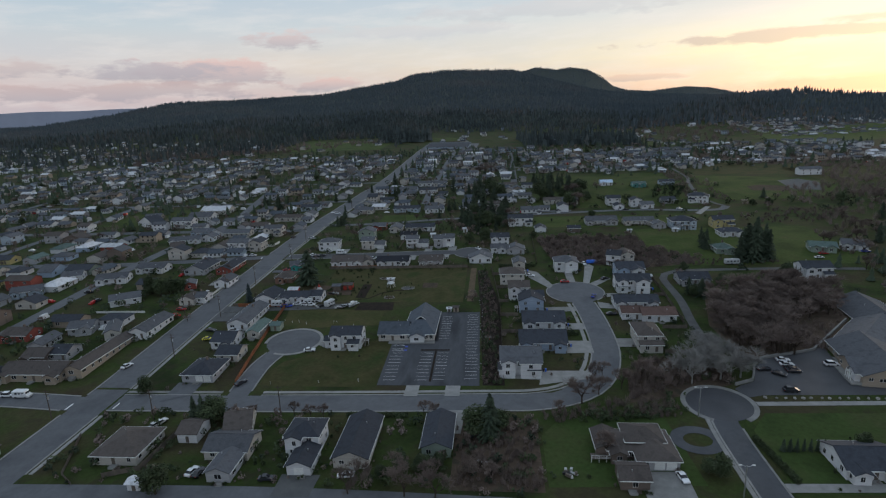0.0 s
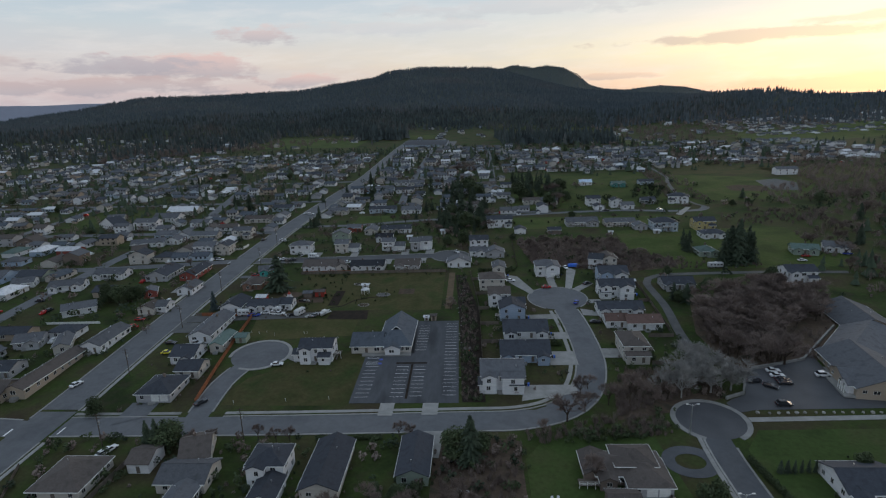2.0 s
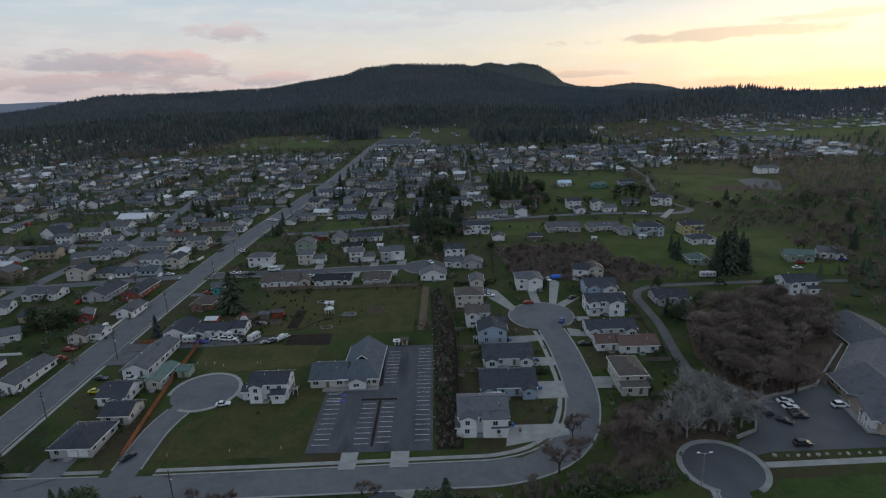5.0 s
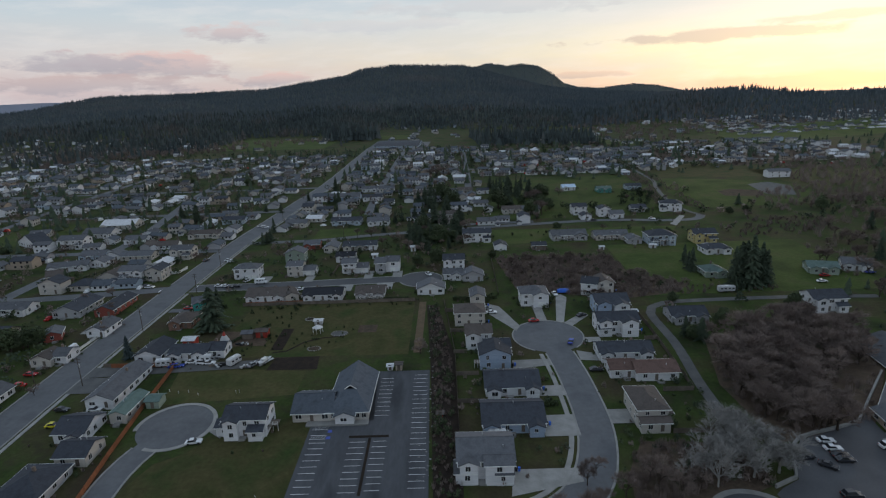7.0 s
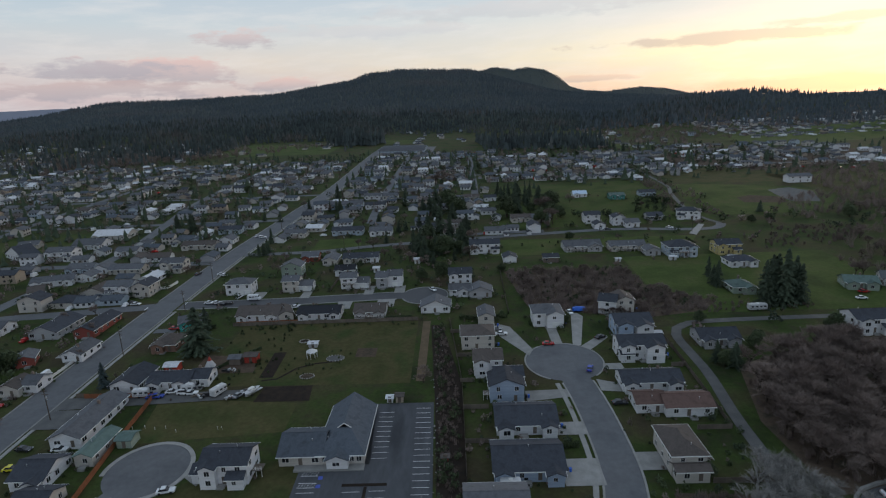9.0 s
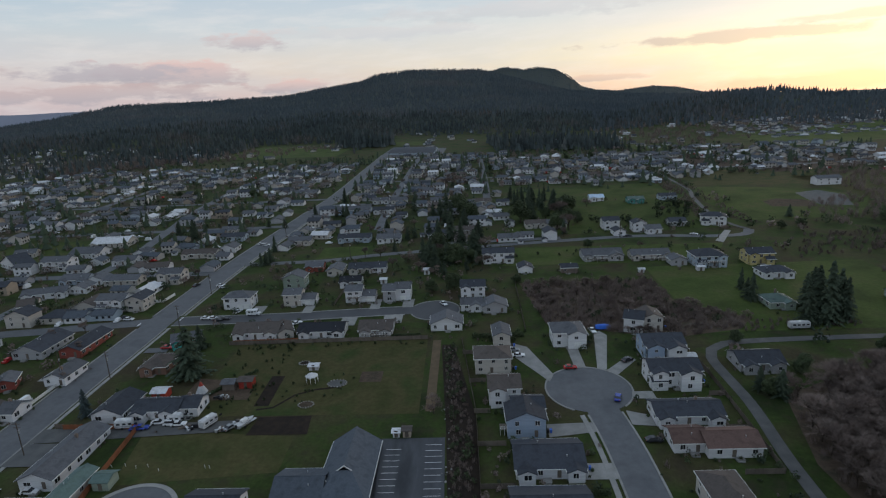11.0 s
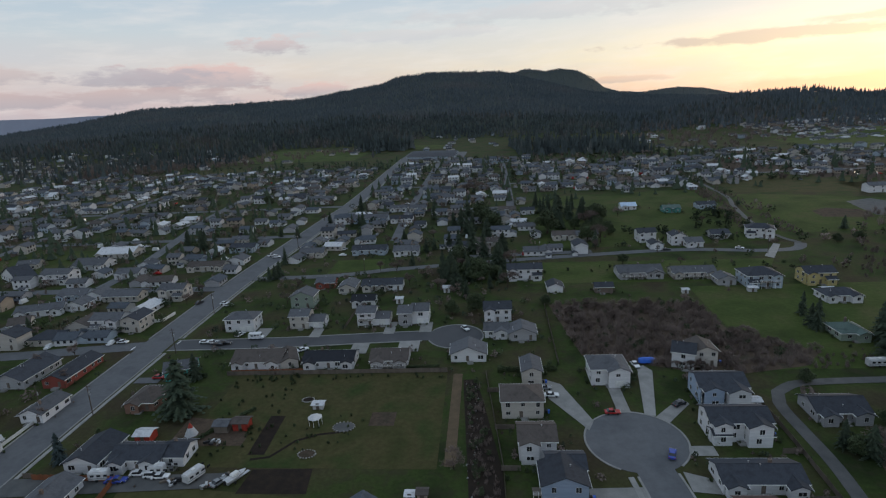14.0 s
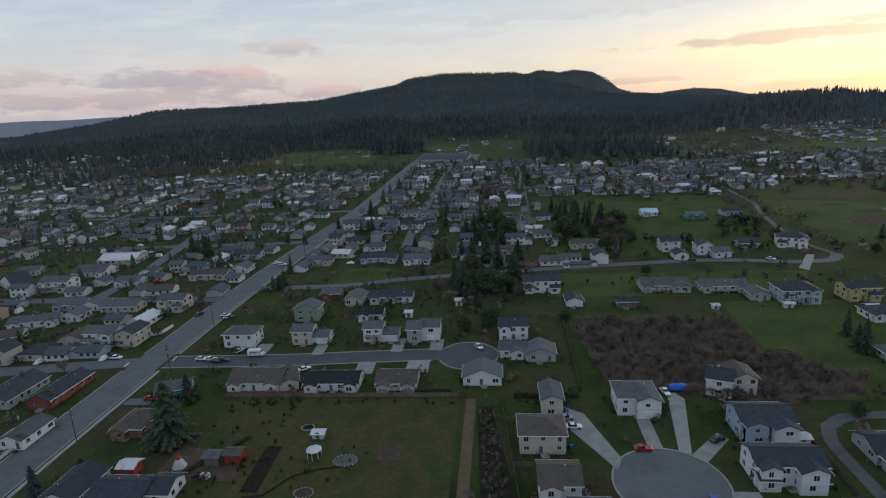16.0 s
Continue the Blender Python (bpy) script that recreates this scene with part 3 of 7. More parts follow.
drive((14.5, 178.5), (33, 183), (33, 188), (16, 188))
drive((26.5, 201), (36.5, 201), (36.5, 211), (26.5, 211))
drive((28, 221), (36.6, 221), (36.6, 227), (28, 227))
drive((22, 238), (35.5, 240), (35, 244.5), (22, 244))
drive((46.3, 206), (53, 206), (53, 213), (46.3, 213))
drive((46, 243), (53, 242), (53, 247), (46, 250))
drive((49.8, 256), (57, 256), (57, 260), (50.8, 260))
drive((49, 270), (58, 280), (56, 283), (46.5, 273.5))
drive((36.2, 275.5), (40, 275.5), (40, 292), (36.2, 292))
drive((43.5, 274.5), (46.5, 273.8), (53, 300), (51, 304), (48.5, 302))
drive((17, 284), (26.5, 267), (28.5, 271.5), (22, 292), (16, 296))
drive((-66, 204), (-71.4, 208), (-71.4, 213), (-64.5, 211), m=CONCRETE)
drive((-26, 170.6), (-30.6, 170.6), (-30.6, 177.6), (-26, 177.6), lab="pale concrete parking lot entrance")
drive((-12, 171), (-17, 171), (-17, 177.6), (-12, 177.6), lab="pale concrete parking lot entrance")
drive((-16, 150), (-10.5, 150), (-9.5, 162), (-14.5, 162))
drive((-57, 122), (-47, 122), (-46.5, 130.5), (-57, 130.5), m=GRAVEL, lab="grey gravel driveway")
drive((36, 122), (48, 122), (48, 134.8), (36, 134.8))
drive((70.3, 128), (96, 129), (112, 130), (112, 132.5), (70.3, 131.2))
drive((-113, 165.5), (-104, 170.4), (-104, 178.3), (-113, 178.3), m=ROAD, lab="grey asphalt driveway")
drive((-128, 230), (-116, 230), (-114, 240), (-128, 240), m=GRAVEL, lab="muddy gravel driveway")
drive((-128, 240), (-70, 244), (-70, 249.5), (-128, 247), m=GRAVEL, lab="gravel yard crowded with parked vehicles")
drive((-43, 333), (-38.5, 333), (-38.5, 345), (-43, 345))
drive((-73, 331), (-68.5, 331), (-68.5, 345), (-73, 345))
drive((-97, 331), (-91, 331), (-91, 341), (-97, 341))
drive((-28.5, 334), (-23.5, 334), (-23.5, 344), (-28.5, 344))
drive((-53, 316), (-46.5, 316), (-46.5, 325), (-53, 325))
drive((-35, 317), (-27, 317), (-27, 326), (-35, 326))
drive((-152, 276), (-142, 276), (-142, 283), (-152, 283))
drive((-125, 296), (-116, 296), (-116, 300), (-125, 300), m=ROAD, lab="grey asphalt driveway")
drive((150, 420), (166, 446), (163, 448), (147, 424))
drive((-20, 436), (60, 440), (60, 446), (-20, 442), m=ROAD, lab="grey asphalt drive beside the houses")
# ring-shaped drive round an oval of grass
ring = [Vector((55.9 + 5.6 * math.cos(a), 149.0 + 4.9 * math.sin(a), 0)) for a in np.linspace(0, 6.2832, 40)]
tagged(ribbon("ring_drive", ring, -1.7, 1.7, MID_ROAD, 0.12), "grey asphalt ring drive round a grass oval", "driveway", kind="structure")
path_line = smooth_line([(80, 168.2), (100, 168.8), (135, 170)])
tagged(ribbon("footpath", path_line, -1.1, 1.1, CONCRETE, 0.1, 0.1), "pale footpath beside the lawn", "pavement", kind="structure")

# ---------- parking lot by the hall ----------
lot = patch("parking_lot", [(-41, 177.6), (-5.6, 177.6), (-6.8, 239), (-24.5, 239), (-22.8, 211), (-41, 210)], LOT, 0.13, "dark asphalt parking lot with white stall lines", "parking lot")


def stall_line(x0, x1, y, mat=PAINT, w=0.065, skew=0.0):
    vs = [(x0, y - w), (x1, y - w + skew), (x1, y + w + skew), (x0, y + w)]
    mesh_object("stall_line", [(x, yy, gz(x, yy) + 0.15) for x, yy in vs], [(0, 1, 2, 3)], mat, lot)


for k in range(23):
    y = 182.2 + 2.44 * k
    stall_line(np.interp(y, [182, 236], [-10.9, -12]), np.interp(y, [182, 236], [-6.6, -7.5]), y)
for k in range(10):
    stall_line(-22.8, -18.6, 213.1 + 2.34 * k)
for k in range(9):
    stall_line(-28.3, -23.9, 181.2 + 2.44 * k)
    stall_line(-21.8, -17.9, 181.7 + 2.4 * k)
    stall_line(-39.8, -35.2, 181.1 + 2.46 * k)
for y in (204.2, 208.5):
    stall_line(-40, -35.5, y)
    stall_line(-40, -35.5, y - 1.7)
    for j in range(6):
        stall_line(-39.9 + 0.75 * j, -39.3 + 0.75 * j, y - 1.6, w=0.1, skew=1.5)
for y in (203.0, 206.0, 209.4):
    mesh_object("accessible_mark", [(x, yy, gz(x, yy) + 0.155) for x, yy in ((-35.4, y - 0.6), (-34.2, y - 0.6), (-34.2, y + 0.6), (-35.4, y + 0.6))], [(0, 1, 2, 3)], BLUE_PAINT, lot)
for pts in ([(-23.2, 180), (-22.4, 180), (-22.4, 202.4), (-23.2, 202.4)], [(-28.8, 202.6), (-17.5, 202.6), (-17.5, 203.6), (-28.8, 203.6)]):
    patch("planting_strip", pts, SOIL, 0.2, "narrow dark planting strip between parking rows", "garden bed")
patch("parking_lot", [(78, 171.5), (77, 177), (79.5, 179), (85, 181.8), (89, 190.8), (94.5, 196.8), (105, 200), (114.9, 203.2), (119.5, 207.5), (116.5, 184), (124, 180.5), (142, 181), (142, 174.5), (84, 173.2)], DARK_ROAD, 0.14, "dark asphalt parking lot beside the large hall", "parking lot")

# ---------- houses ----------
MESH = {}


def window_meshes():
    bm = bmesh.new()
    add_box(bm, -0.66, 0.66, -0.07, 0.02, -0.72, 0.72)
    bmesh.ops.bisect_plane(bm, geom=bm.verts[:] + bm.edges[:] + bm.faces[:], plane_co=(0, 0, 0), plane_no=(1, 0, 0))
    bm.normal_update()
    front = [q for q in bm.faces if q.normal.y < -0.9]
    bmesh.ops.inset_individual(bm, faces=front, thickness=0.07, depth=-0.045)
    for q in front:
        q.material_index = 1
    f = bpy.data.meshes.new("window")
    bm.to_mesh(f)
    bm.free()
    f.materials.append(TRIM)
    f.materials.append(GLASS)
    bm = bmesh.new()
    add_box(bm, -0.57, 0.57, -0.035, 0.01, -0.63, 0.63)
    g = bpy.data.meshes.new("pane")
    bm.to_mesh(g)
    bm.free()
    g.materials.append(GLASS)
    bm = bmesh.new()
    add_box(bm, -0.5, 0.5, -0.06, 0.02, 0, 2.05)
    for z in (0.3, 1.15):
        add_box(bm, -0.33, -0.05, -0.075, -0.06, z, z + 0.6)
        add_box(bm, 0.05, 0.33, -0.075, -0.06, z, z + 0.6)
    d = bpy.data.meshes.new("door")
    bm.to_mesh(d)
    bm.free()
    d.materials.append(OLD_WOOD)
    bm = bmesh.new()
    add_box(bm, -1.3, 1.3, -0.05, 0.02, 0, 2.15)
    for k in (1, 2, 3):
        bmesh.ops.bisect_plane(bm, geom=bm.verts[:] + bm.edges[:] + bm.faces[:], plane_co=(-1.3 + 0.65 * k, 0, 0), plane_no=(1, 0, 0))
        bmesh.ops.bisect_plane(bm, geom=bm.verts[:] + bm.edges[:] + bm.faces[:], plane_co=(0, 0, 0.5375 * k), plane_no=(0, 0, 1))
    bm.normal_update()
    bmesh.ops.inset_individual(bm, faces=[q for q in bm.faces if q.normal.y < -0.9], thickness=0.06, depth=0.025)
    r = bpy.data.meshes.new("garage_door")
    bm.to_mesh(r)
    bm.free()
    r.materials.append(TRIM)
    bm = bmesh.new()
    add_box(bm, -0.35, 0.35, -0.3, 0.3, -1.4, 0.7)
    add_box(bm, -0.42, 0.42, -0.37, 0.37, 0.7, 0.82)
    add_box(bm, -0.14, 0.14, -0.14, 0.14, 0.82, 1.05)
    c = bpy.data.meshes.new("chimney")
    bm.to_mesh(c)
    bm.free()
    c.materials.append(WALL_MAT["brown"])
    bm = bmesh.new()
    add_tube(bm, (0, 0, -0.3), (0, 0, 0.5), 0.1, 0.1, 6)
    add_tube(bm, (0, 0, 0.5), (0, 0, 0.58), 0.17, 0.17, 6)
    v = bpy.data.meshes.new("vent_pipe")
    bm.to_mesh(v)
    bm.free()
    v.materials.append(STEEL)
    return f, g, d, r, c, v


WIN, PANE, DOOR, GARAGE, CHIMNEY, VENT = window_meshes()
PITCH = 0.42


def wall_mesh(w, d, h, roof, mat):
    key = ("w", w, d, h, roof, mat.name)
    if key not in MESH:
        bm = bmesh.new()
        x, y = w / 2, d / 2
        lo = [bm.verts.new(p) for p in ((-x, -y, -1.5), (x, -y, -1.5), (x, y, -1.5), (-x, y, -1.5))]
        hi = [bm.verts.new(p) for p in ((-x, -y, h), (x, -y, h), (x, y, h), (-x, y, h))]
        apex = {}
        if roof == "gy":
            apex = {0: bm.verts.new((0, -y, h + x * PITCH)), 2: bm.verts.new((0, y, h + x * PITCH))}
        elif roof == "gx":
            apex = {1: bm.verts.new((x, 0, h + y * PITCH)), 3: bm.verts.new((-x, 0, h + y * PITCH))}
        for i in range(4):
            j = (i + 1) % 4
            bm.faces.new([lo[i], lo[j], hi[j]] + ([apex[i]] if i in apex else []) + [hi[i]])
        me = bpy.data.meshes.new("wall")
        bm.to_mesh(me)
        bm.free()
        me.materials.append(mat)
        MESH[key] = me
    return MESH[key]


def roof_mesh(w, d, h, roof, mat):
    key = ("r", w, d, h, roof, mat.name)
    if key not in MESH:
        bm = bmesh.new()
        o, t = 0.5, 0.2
        x, y = w / 2 + o, d / 2 + o
        e = h - o * PITCH
        if roof == "hip":
            if x >= y:
                a, b = (-(x - y), 0), (x - y, 0)
            else:
                a, b = (0, -(y - x)), (0, y - x)
            z = e + min(x, y) * PITCH
            for k, top in ((0, False), (t, True)):
                c = [bm.verts.new((px, py, e + k)) for px, py in ((-x, -y), (x, -y), (x, y), (-x, y))]
                p, q = bm.verts.new((*a, z + k)), bm.verts.new((*b, z + k))
                if x >= y:
                    fs = [(c[0], c[1], q, p), (c[1], c[2], q), (c[2], c[3], p, q), (c[3], c[0], p)]
                else:
                    fs = [(c[0], c[1], p), (c[1], c[2], q, p), (c[2], c[3], q), (c[3], c[0], p, q)]
                for f in fs:
                    bm.faces.new(f if top else f[::-1])
                if top:
                    for i in range(4):
                        j = (i + 1) % 4
                        bm.faces.new((under[i], under[j], c[j], c[i]))
                under = c
        else:
            run, half = (x, y) if roof == "gx" else (y, x)
            z = e + half * PITCH
            prof = [(-half, e), (0, z), (half, e), (half, e + t), (0, z + t), (-half, e + t)]
            ends = []
            for s in (-run, run):
                ends.append([bm.verts.new((s, p, q) if roof == "gx" else (p, s, q)) for p, q in prof])
            for i in range(6):
                j = (i + 1) % 6
                bm.faces.new((ends[0][i], ends[0][j], ends[1][j], ends[1][i]))
            for en in ends:
                bm.faces.new((en[0], en[1], en[4], en[5]))
                bm.faces.new((en[1], en[2], en[3], en[4]))
            rb = 0.12
            if roof == "gx":
                add_box(bm, -run, run, -rb, rb, z + t - 0.03, z + t + 0.05)
            else:
                add_box(bm, -rb, rb, -run, run, z + t - 0.03, z + t + 0.05)
        bmesh.ops.recalc_face_normals(bm, faces=bm.faces[:])
        me = bpy.data.meshes.new("roof")
        bm.to_mesh(me)
        bm.free()
        me.materials.append(mat)
        MESH[key] = me
    return MESH[key]


def fascia_mesh(run):
    key = ("f", run)
    if key not in MESH:
        bm = bmesh.new()
        add_box(bm, -run / 2 - 0.5, run / 2 + 0.5, -0.05, 0.045, -0.12, 0.12)
        me = bpy.data.meshes.new("fascia")
        bm.to_mesh(me)
        bm.free()
        me.materials.append(TRIM)
        MESH[key] = me
    return MESH[key]


PLACED, HOMES = [], []
RND = random.Random(11)
WORDS = {"redw": "dark red", "bluegrey": "blue-grey", "sage": "sage green", "tan": "tan", "brick": "red-brown brick"}
ROOF_WORDS = {"slate": "dark slate-grey", "greyroof": "grey", "brownroof": "brown-grey", "black": "near-black", "greenroof": "grey-green", "white": "white metal", "bluewhite": "pale blue metal", "redroof": "reddish-brown", "blueslate": "blue-grey slate"}


def shell(root, m, w, d, st, roof, wall, rc, extra="", rich=True):
    """Walls, roof and openings of one block, in the frame m of its thing."""
    h = 2.6 * st + 0.2
    w, d = round(w * 2) / 2, round(d * 2) / 2
    shared("wall", wall_mesh(w, d, h, roof, WALL_MAT[wall]), root, m)
    shared("roof", roof_mesh(w, d, h, roof, ROOF_MAT[rc]), root, m)
    if rich:
        z = h - 0.5 * PITCH + 0.07
        for turn, run, out in ((0, w, d), (180, w, d), (90, d, w), (270, d, w)):
            if roof == "hip" or (roof == "gx") == (turn in (0, 180)):
                shared("fascia", fascia_mesh(run), root, m @ pose(0, 0, 0, 0, 0, turn) @ Matrix.Translation((0, -out / 2 - 0.54, z)))

    def opening(me, face, along, z, s=1.0, tall=1.0, name="window"):
        turn = {"s": 0, "e": 90, "n": 180, "w": 270}[face]
        out = d / 2 if face in "sn" else w / 2
        ob = shared(name, me, root, m @ pose(0, 0, 0, 0, 0, turn) @ Matrix.Translation((along, -out - 0.003, z)) @ Matrix.Diagonal((s, 1, tall, 1)))
        if me is WIN and rich and face == "s":
            shared("pane", PANE, ob)
        return ob

    big = "garage" in extra
    for level in range(st):
        z = 1.5 + 2.6 * level
        for face, length in (("s", w), ("e", d), ("w", d)):
            if not rich and (face == "w" or (face == "e" and level)):
                continue
            n = max(1, int(length / (3.6 if rich else 5.5)))
            if level == 0 and face == "s" and big:
                doors = 2 if extra == "garage2" or w > 8 else 1
                for k in range(doors):
                    opening(GARAGE, "s", (k - (doors - 1) / 2) * 3.0 + (0 if w < 8 else w / 2 - 3.6), 0.05, 1.0, 1.0, "garage_door")
                if w < 8:
                    continue
                opening(WIN, "s", -w / 2 + 2, z)
                continue
            for k in range(n):
                a = (k + 0.5 - n / 2) * length / n + RND.uniform(-0.5, 0.5)
                if level == 0 and face == "s" and k == n // 2 and n > 1:
                    opening(DOOR, "s", a, 0.05, 1.0, 1.0, "door")
                else:
                    opening(WIN, face, a, z + RND.choice((0, 0, 0.15)), RND.choice((0.8, 1.0, 1.0, 1.45)), RND.choice((0.75, 1.0, 1.0)))
    return h, w, d


def house(x, y, rot, w, d, st, roof, wall, rc, extra="", rich=True, name="house", label=""):
    root = new(name if "garage" not in extra or w > 8 else "garage")
    root.matrix_basis = pose(x, y, gz(x, y) + 0.1, 0, 0, rot)
    PLACED.append((x, y, max(w, d) / 2))
    if rich:
        HOMES.append((x, y, w, d, rot))
    h, w, d = shell(root, Matrix(), w, d, st, roof, wall, rc, extra, rich)
    span = min(w, d) if roof == "hip" else d if roof == "gx" else w
    ridge = h + span / 2 * PITCH
    if rich and RND.random() < 0.16 and root.name.startswith("house"):
        px, py = (RND.uniform(-w / 4, w / 4), 0.5) if roof == "gx" or (roof == "hip" and w > d) else (0.5, RND.uniform(-d / 4, d / 4))
        shared("chimney", CHIMNEY, root, Matrix.Translation((px, py, ridge + 0.2)))
    if rich:
        for _ in range(RND.choice((1, 1, 2))):
            px, py = RND.uniform(-w / 3, w / 3), RND.uniform(-d / 3, d / 3)
            drop = abs(py) if roof == "gx" else abs(px) if roof == "gy" else max(abs(py) - max(0, d - w) / 2, abs(px) - max(0, w - d) / 2, 0)
            shared("vent_pipe", VENT, root, Matrix.Translation((px, py, ridge - drop * PITCH + 0.2)))
        # front stoop
        bm = bmesh.new()
        add_box(bm, -1.1, 1.1, -1.5, 0, -1.2, 0.1)
        add_box(bm, -0.9, 0.9, -1.9, -1.5, -1.2, -0.08)
        part("stoop", bm, CONCRETE, root, at=Matrix.Translation((RND.uniform(-1, 1), -d / 2 - 0.005, 0)))
    if rich and "garage" not in extra and roof != "gy" and w >= 9 and RND.random() < 0.85:
        # a projecting gabled bay, its roof running into the main one
        bw = RND.choice((3.5, 4.0, 4.5))
        side = RND.choice((-1, 1))
        shell(root, Matrix.Translation((side * (w / 2 - bw / 2 - 0.4), -d / 2 + 0.6, -0.02)), bw, 4.4, st, "gy", wall, rc)
        if w >= 12:
            shell(root, Matrix.Translation((-side * (w / 2 - 2.6), -d / 2 + 0.2, -0.04)), 4.0, 4.4, 1, "gy" if st == 1 else "gx", wall, rc)
    kind = {"gx": "gable", "gy": "gable", "hip": "hipped"}[roof]
    size = "two-storey" if st > 1 else "single-storey"
    what = "garage" if root.name.startswith("garage") else "house"
    tagged(root, label or f"{size} {WORDS.get(wall, wall)} {what} with a {ROOF_WORDS[rc]} {kind} roof", what)
    return root


def hall_building(x, y):
    """The hall beside the parking lot: steep nave with a gablet over its hipped front, low wing, gabled porch."""
    root = new("community_hall")
    root.matrix_basis = pose(x, y, gz(x, y - 8) + 0.05)
    PLACED.append((x, y, 18))
    W, S, N, EAVE, TOP, GY = 6.2, -12.0, 12.5, 2.9, 7.05, -4.3
    bm = bmesh.new()
    lo = [bm.verts.new(p) for p in ((-W, S, -1.5), (W, S, -1.5), (W, N, -1.5), (-W, N, -1.5))]
    hi = [bm.verts.new(p) for p in ((-W, S, EAVE), (W, S, EAVE), (W, N, EAVE), (-W, N, EAVE))]
    peak = bm.verts.new((0, N, TOP - 0.2))
    for i in range(4):
        j = (i + 1) % 4
        bm.faces.new([lo[i], lo[j], hi[j]] + ([peak] if i == 2 else []) + [hi[i]])
    part("wall", bm, WALL_MAT["beige"], root)
    bm = bmesh.new()
    k = (TOP - 2.6) / (W + 0.5)
    g = TOP - 1.7 * k
    for lift in (0.0, 0.22):
        c = [bm.verts.new((px, py, 2.6 + lift)) for px, py in ((-W - 0.5, S - 0.5), (W + 0.5, S - 0.5), (W + 0.5, N + 0.5), (-W - 0.5, N + 0.5))]
        r0, r1 = bm.verts.new((0, GY, TOP + lift)), bm.verts.new((0, N + 0.5, TOP + lift))
        b0, b1 = bm.verts.new((-1.7, GY, g + lift)), bm.verts.new((1.7, GY, g + lift))
        for f in ((c[3], c[0], b0, r0, r1), (c[1], c[2], r1, r0, b1), (c[0], c[1], b1, b0), (b0, b1, r0)):
            bm.faces.new(f)
        if lift:
            for i, j in ((0, 1), (1, 2), (3, 0)):
                bm.faces.new((under[i], under[j], c[j], c[i]))
            bm.faces.new((under[2], tip, r1, c[2]))
            bm.faces.new((tip, under[3], c[3], r1))
        under, tip = c, r1
    bmesh.ops.recalc_face_normals(bm, faces=bm.faces[:])
    part("roof", bm, ROOF_MAT["blueslate"], root)
    bm = bmesh.new()
    for sx in (-1, 1):
        a, b = Vector((sx * 1.9, GY - 0.12, g + 0.06)), Vector((0, GY - 0.12, TOP + 0.3))
        add_tube(bm, a, b, 0.14, 0.14, 4)
    part("gablet_trim", bm, TRIM, root, "white trim round the roof gablet")
    for sx in (-1, 1):
        bm = bmesh.new()
        add_box(bm, sx * (W + 0.56) - 0.06, sx * (W + 0.56) + 0.06, S - 0.5, N + 0.5, 2.6, 2.84)
        part("fascia", bm, TRIM, root)
        for i in range(5):
            shared("window", WIN, root, pose(sx * (W + 0.004), -9.5 + 4.6 * i, 1.5, 0, 0, 90 * sx))
    bm = bmesh.new()
    add_box(bm, -W - 0.5, W + 0.5, S - 0.62, S - 0.5, 2.6, 2.84)
    part("fascia", bm, TRIM, root)
    for px in (2.9, 4.9, -4.6):
        shared("window", WIN, root, pose(px, S - 0.004, 1.5))
    shell(root, Matrix.Translation((-10.6, -5.6, -0.02)), 11.5, 13, 1, "gx", "beige", "blueslate")
    shell(root, Matrix.Translation((-0.5, -12.6, -0.06)), 5.5, 3, 1, "gy", "white", "blueslate")
    for px, py in ((-9.5, -3), (-4, -7), (-8, -8)):
        shared("vent_pipe", VENT, root, Matrix.Translation((px, py, 4.6)))
    bm = bmesh.new()
    add_box(bm, -12, 6.4, -14.6, -12.0, -0.6, 0.06)
    part("walkway", bm, CONCRETE, root)
    tagged(root, "long pale hall with a steep blue-grey roof and gabled porch", "hall")


hall_building(-30.5, 223)


def care_home():
    """The large building by the dark parking lot: three joined wings under grey roofs."""
    root = new("care_home")
    root.matrix_basis = pose(128.6, 191.5, gz(128, 196) + 0.1)
    PLACED.extend([(128.6, 191.5, 13), (140, 214, 13), (153, 237, 13)])
    turn = pose(0, 0, 0, 0, 0, -8)
    shell(root, turn, 20, 28, 1, "gy", "tan", "greyroof")
    shell(root, turn @ Matrix.Translation((-8, -3.5, 0.03)), 6, 9, 1, "gx", "tan", "greyroof")
    shell(root, turn @ Matrix.Translation((-9.6, -10.2, -0.02)), 4, 4.5, 1, "gx", "white", "greyroof")
    shell(root, turn @ Matrix.Translation((4, -14.5, -0.03)), 9, 5, 1, "gy", "yellow", "greyroof")
    shell(root, pose(11.6, 21.6, 0.02, 0, 0, 47), 33, 17, 1, "gx", "tan", "greyroof")
    shell(root, pose(25, 45.5, -0.03, 0, 0, -8), 19, 26, 1, "gy", "tan", "greyroof")
    for k in range(4):
        bm = bmesh.new()
        add_box(bm, -0.12, 0.12, -0.12, 0.12, -0.6, 2.7)
        part("porch_post", bm, TRIM, root, at=turn @ Matrix.Translation((-12.6, -12 + 1.2 * k, 0)))
    bm = bmesh.new()
    add_box(bm, -13.2, -10.02, -14, 14, -0.6, 0.05)
    part("walkway", bm, CONCRETE, root, at=turn)
    for px, py in ((2, 6), (5, 2), (3, -6), (22, 44), (28, 42)):
        shared("vent_pipe", VENT, root, Matrix.Translation((px, py, 5.6)))
    tagged(root, "large tan building with joined grey gabled roofs", "building")


care_home()


def wing(root, dx, dy, w, d, st, roof, wall, rc, extra=""):
    """A further block of the same house."""
    shell(root, Matrix.Translation((dx, dy, -0.03)), w, d, st, roof, wall, rc, extra)


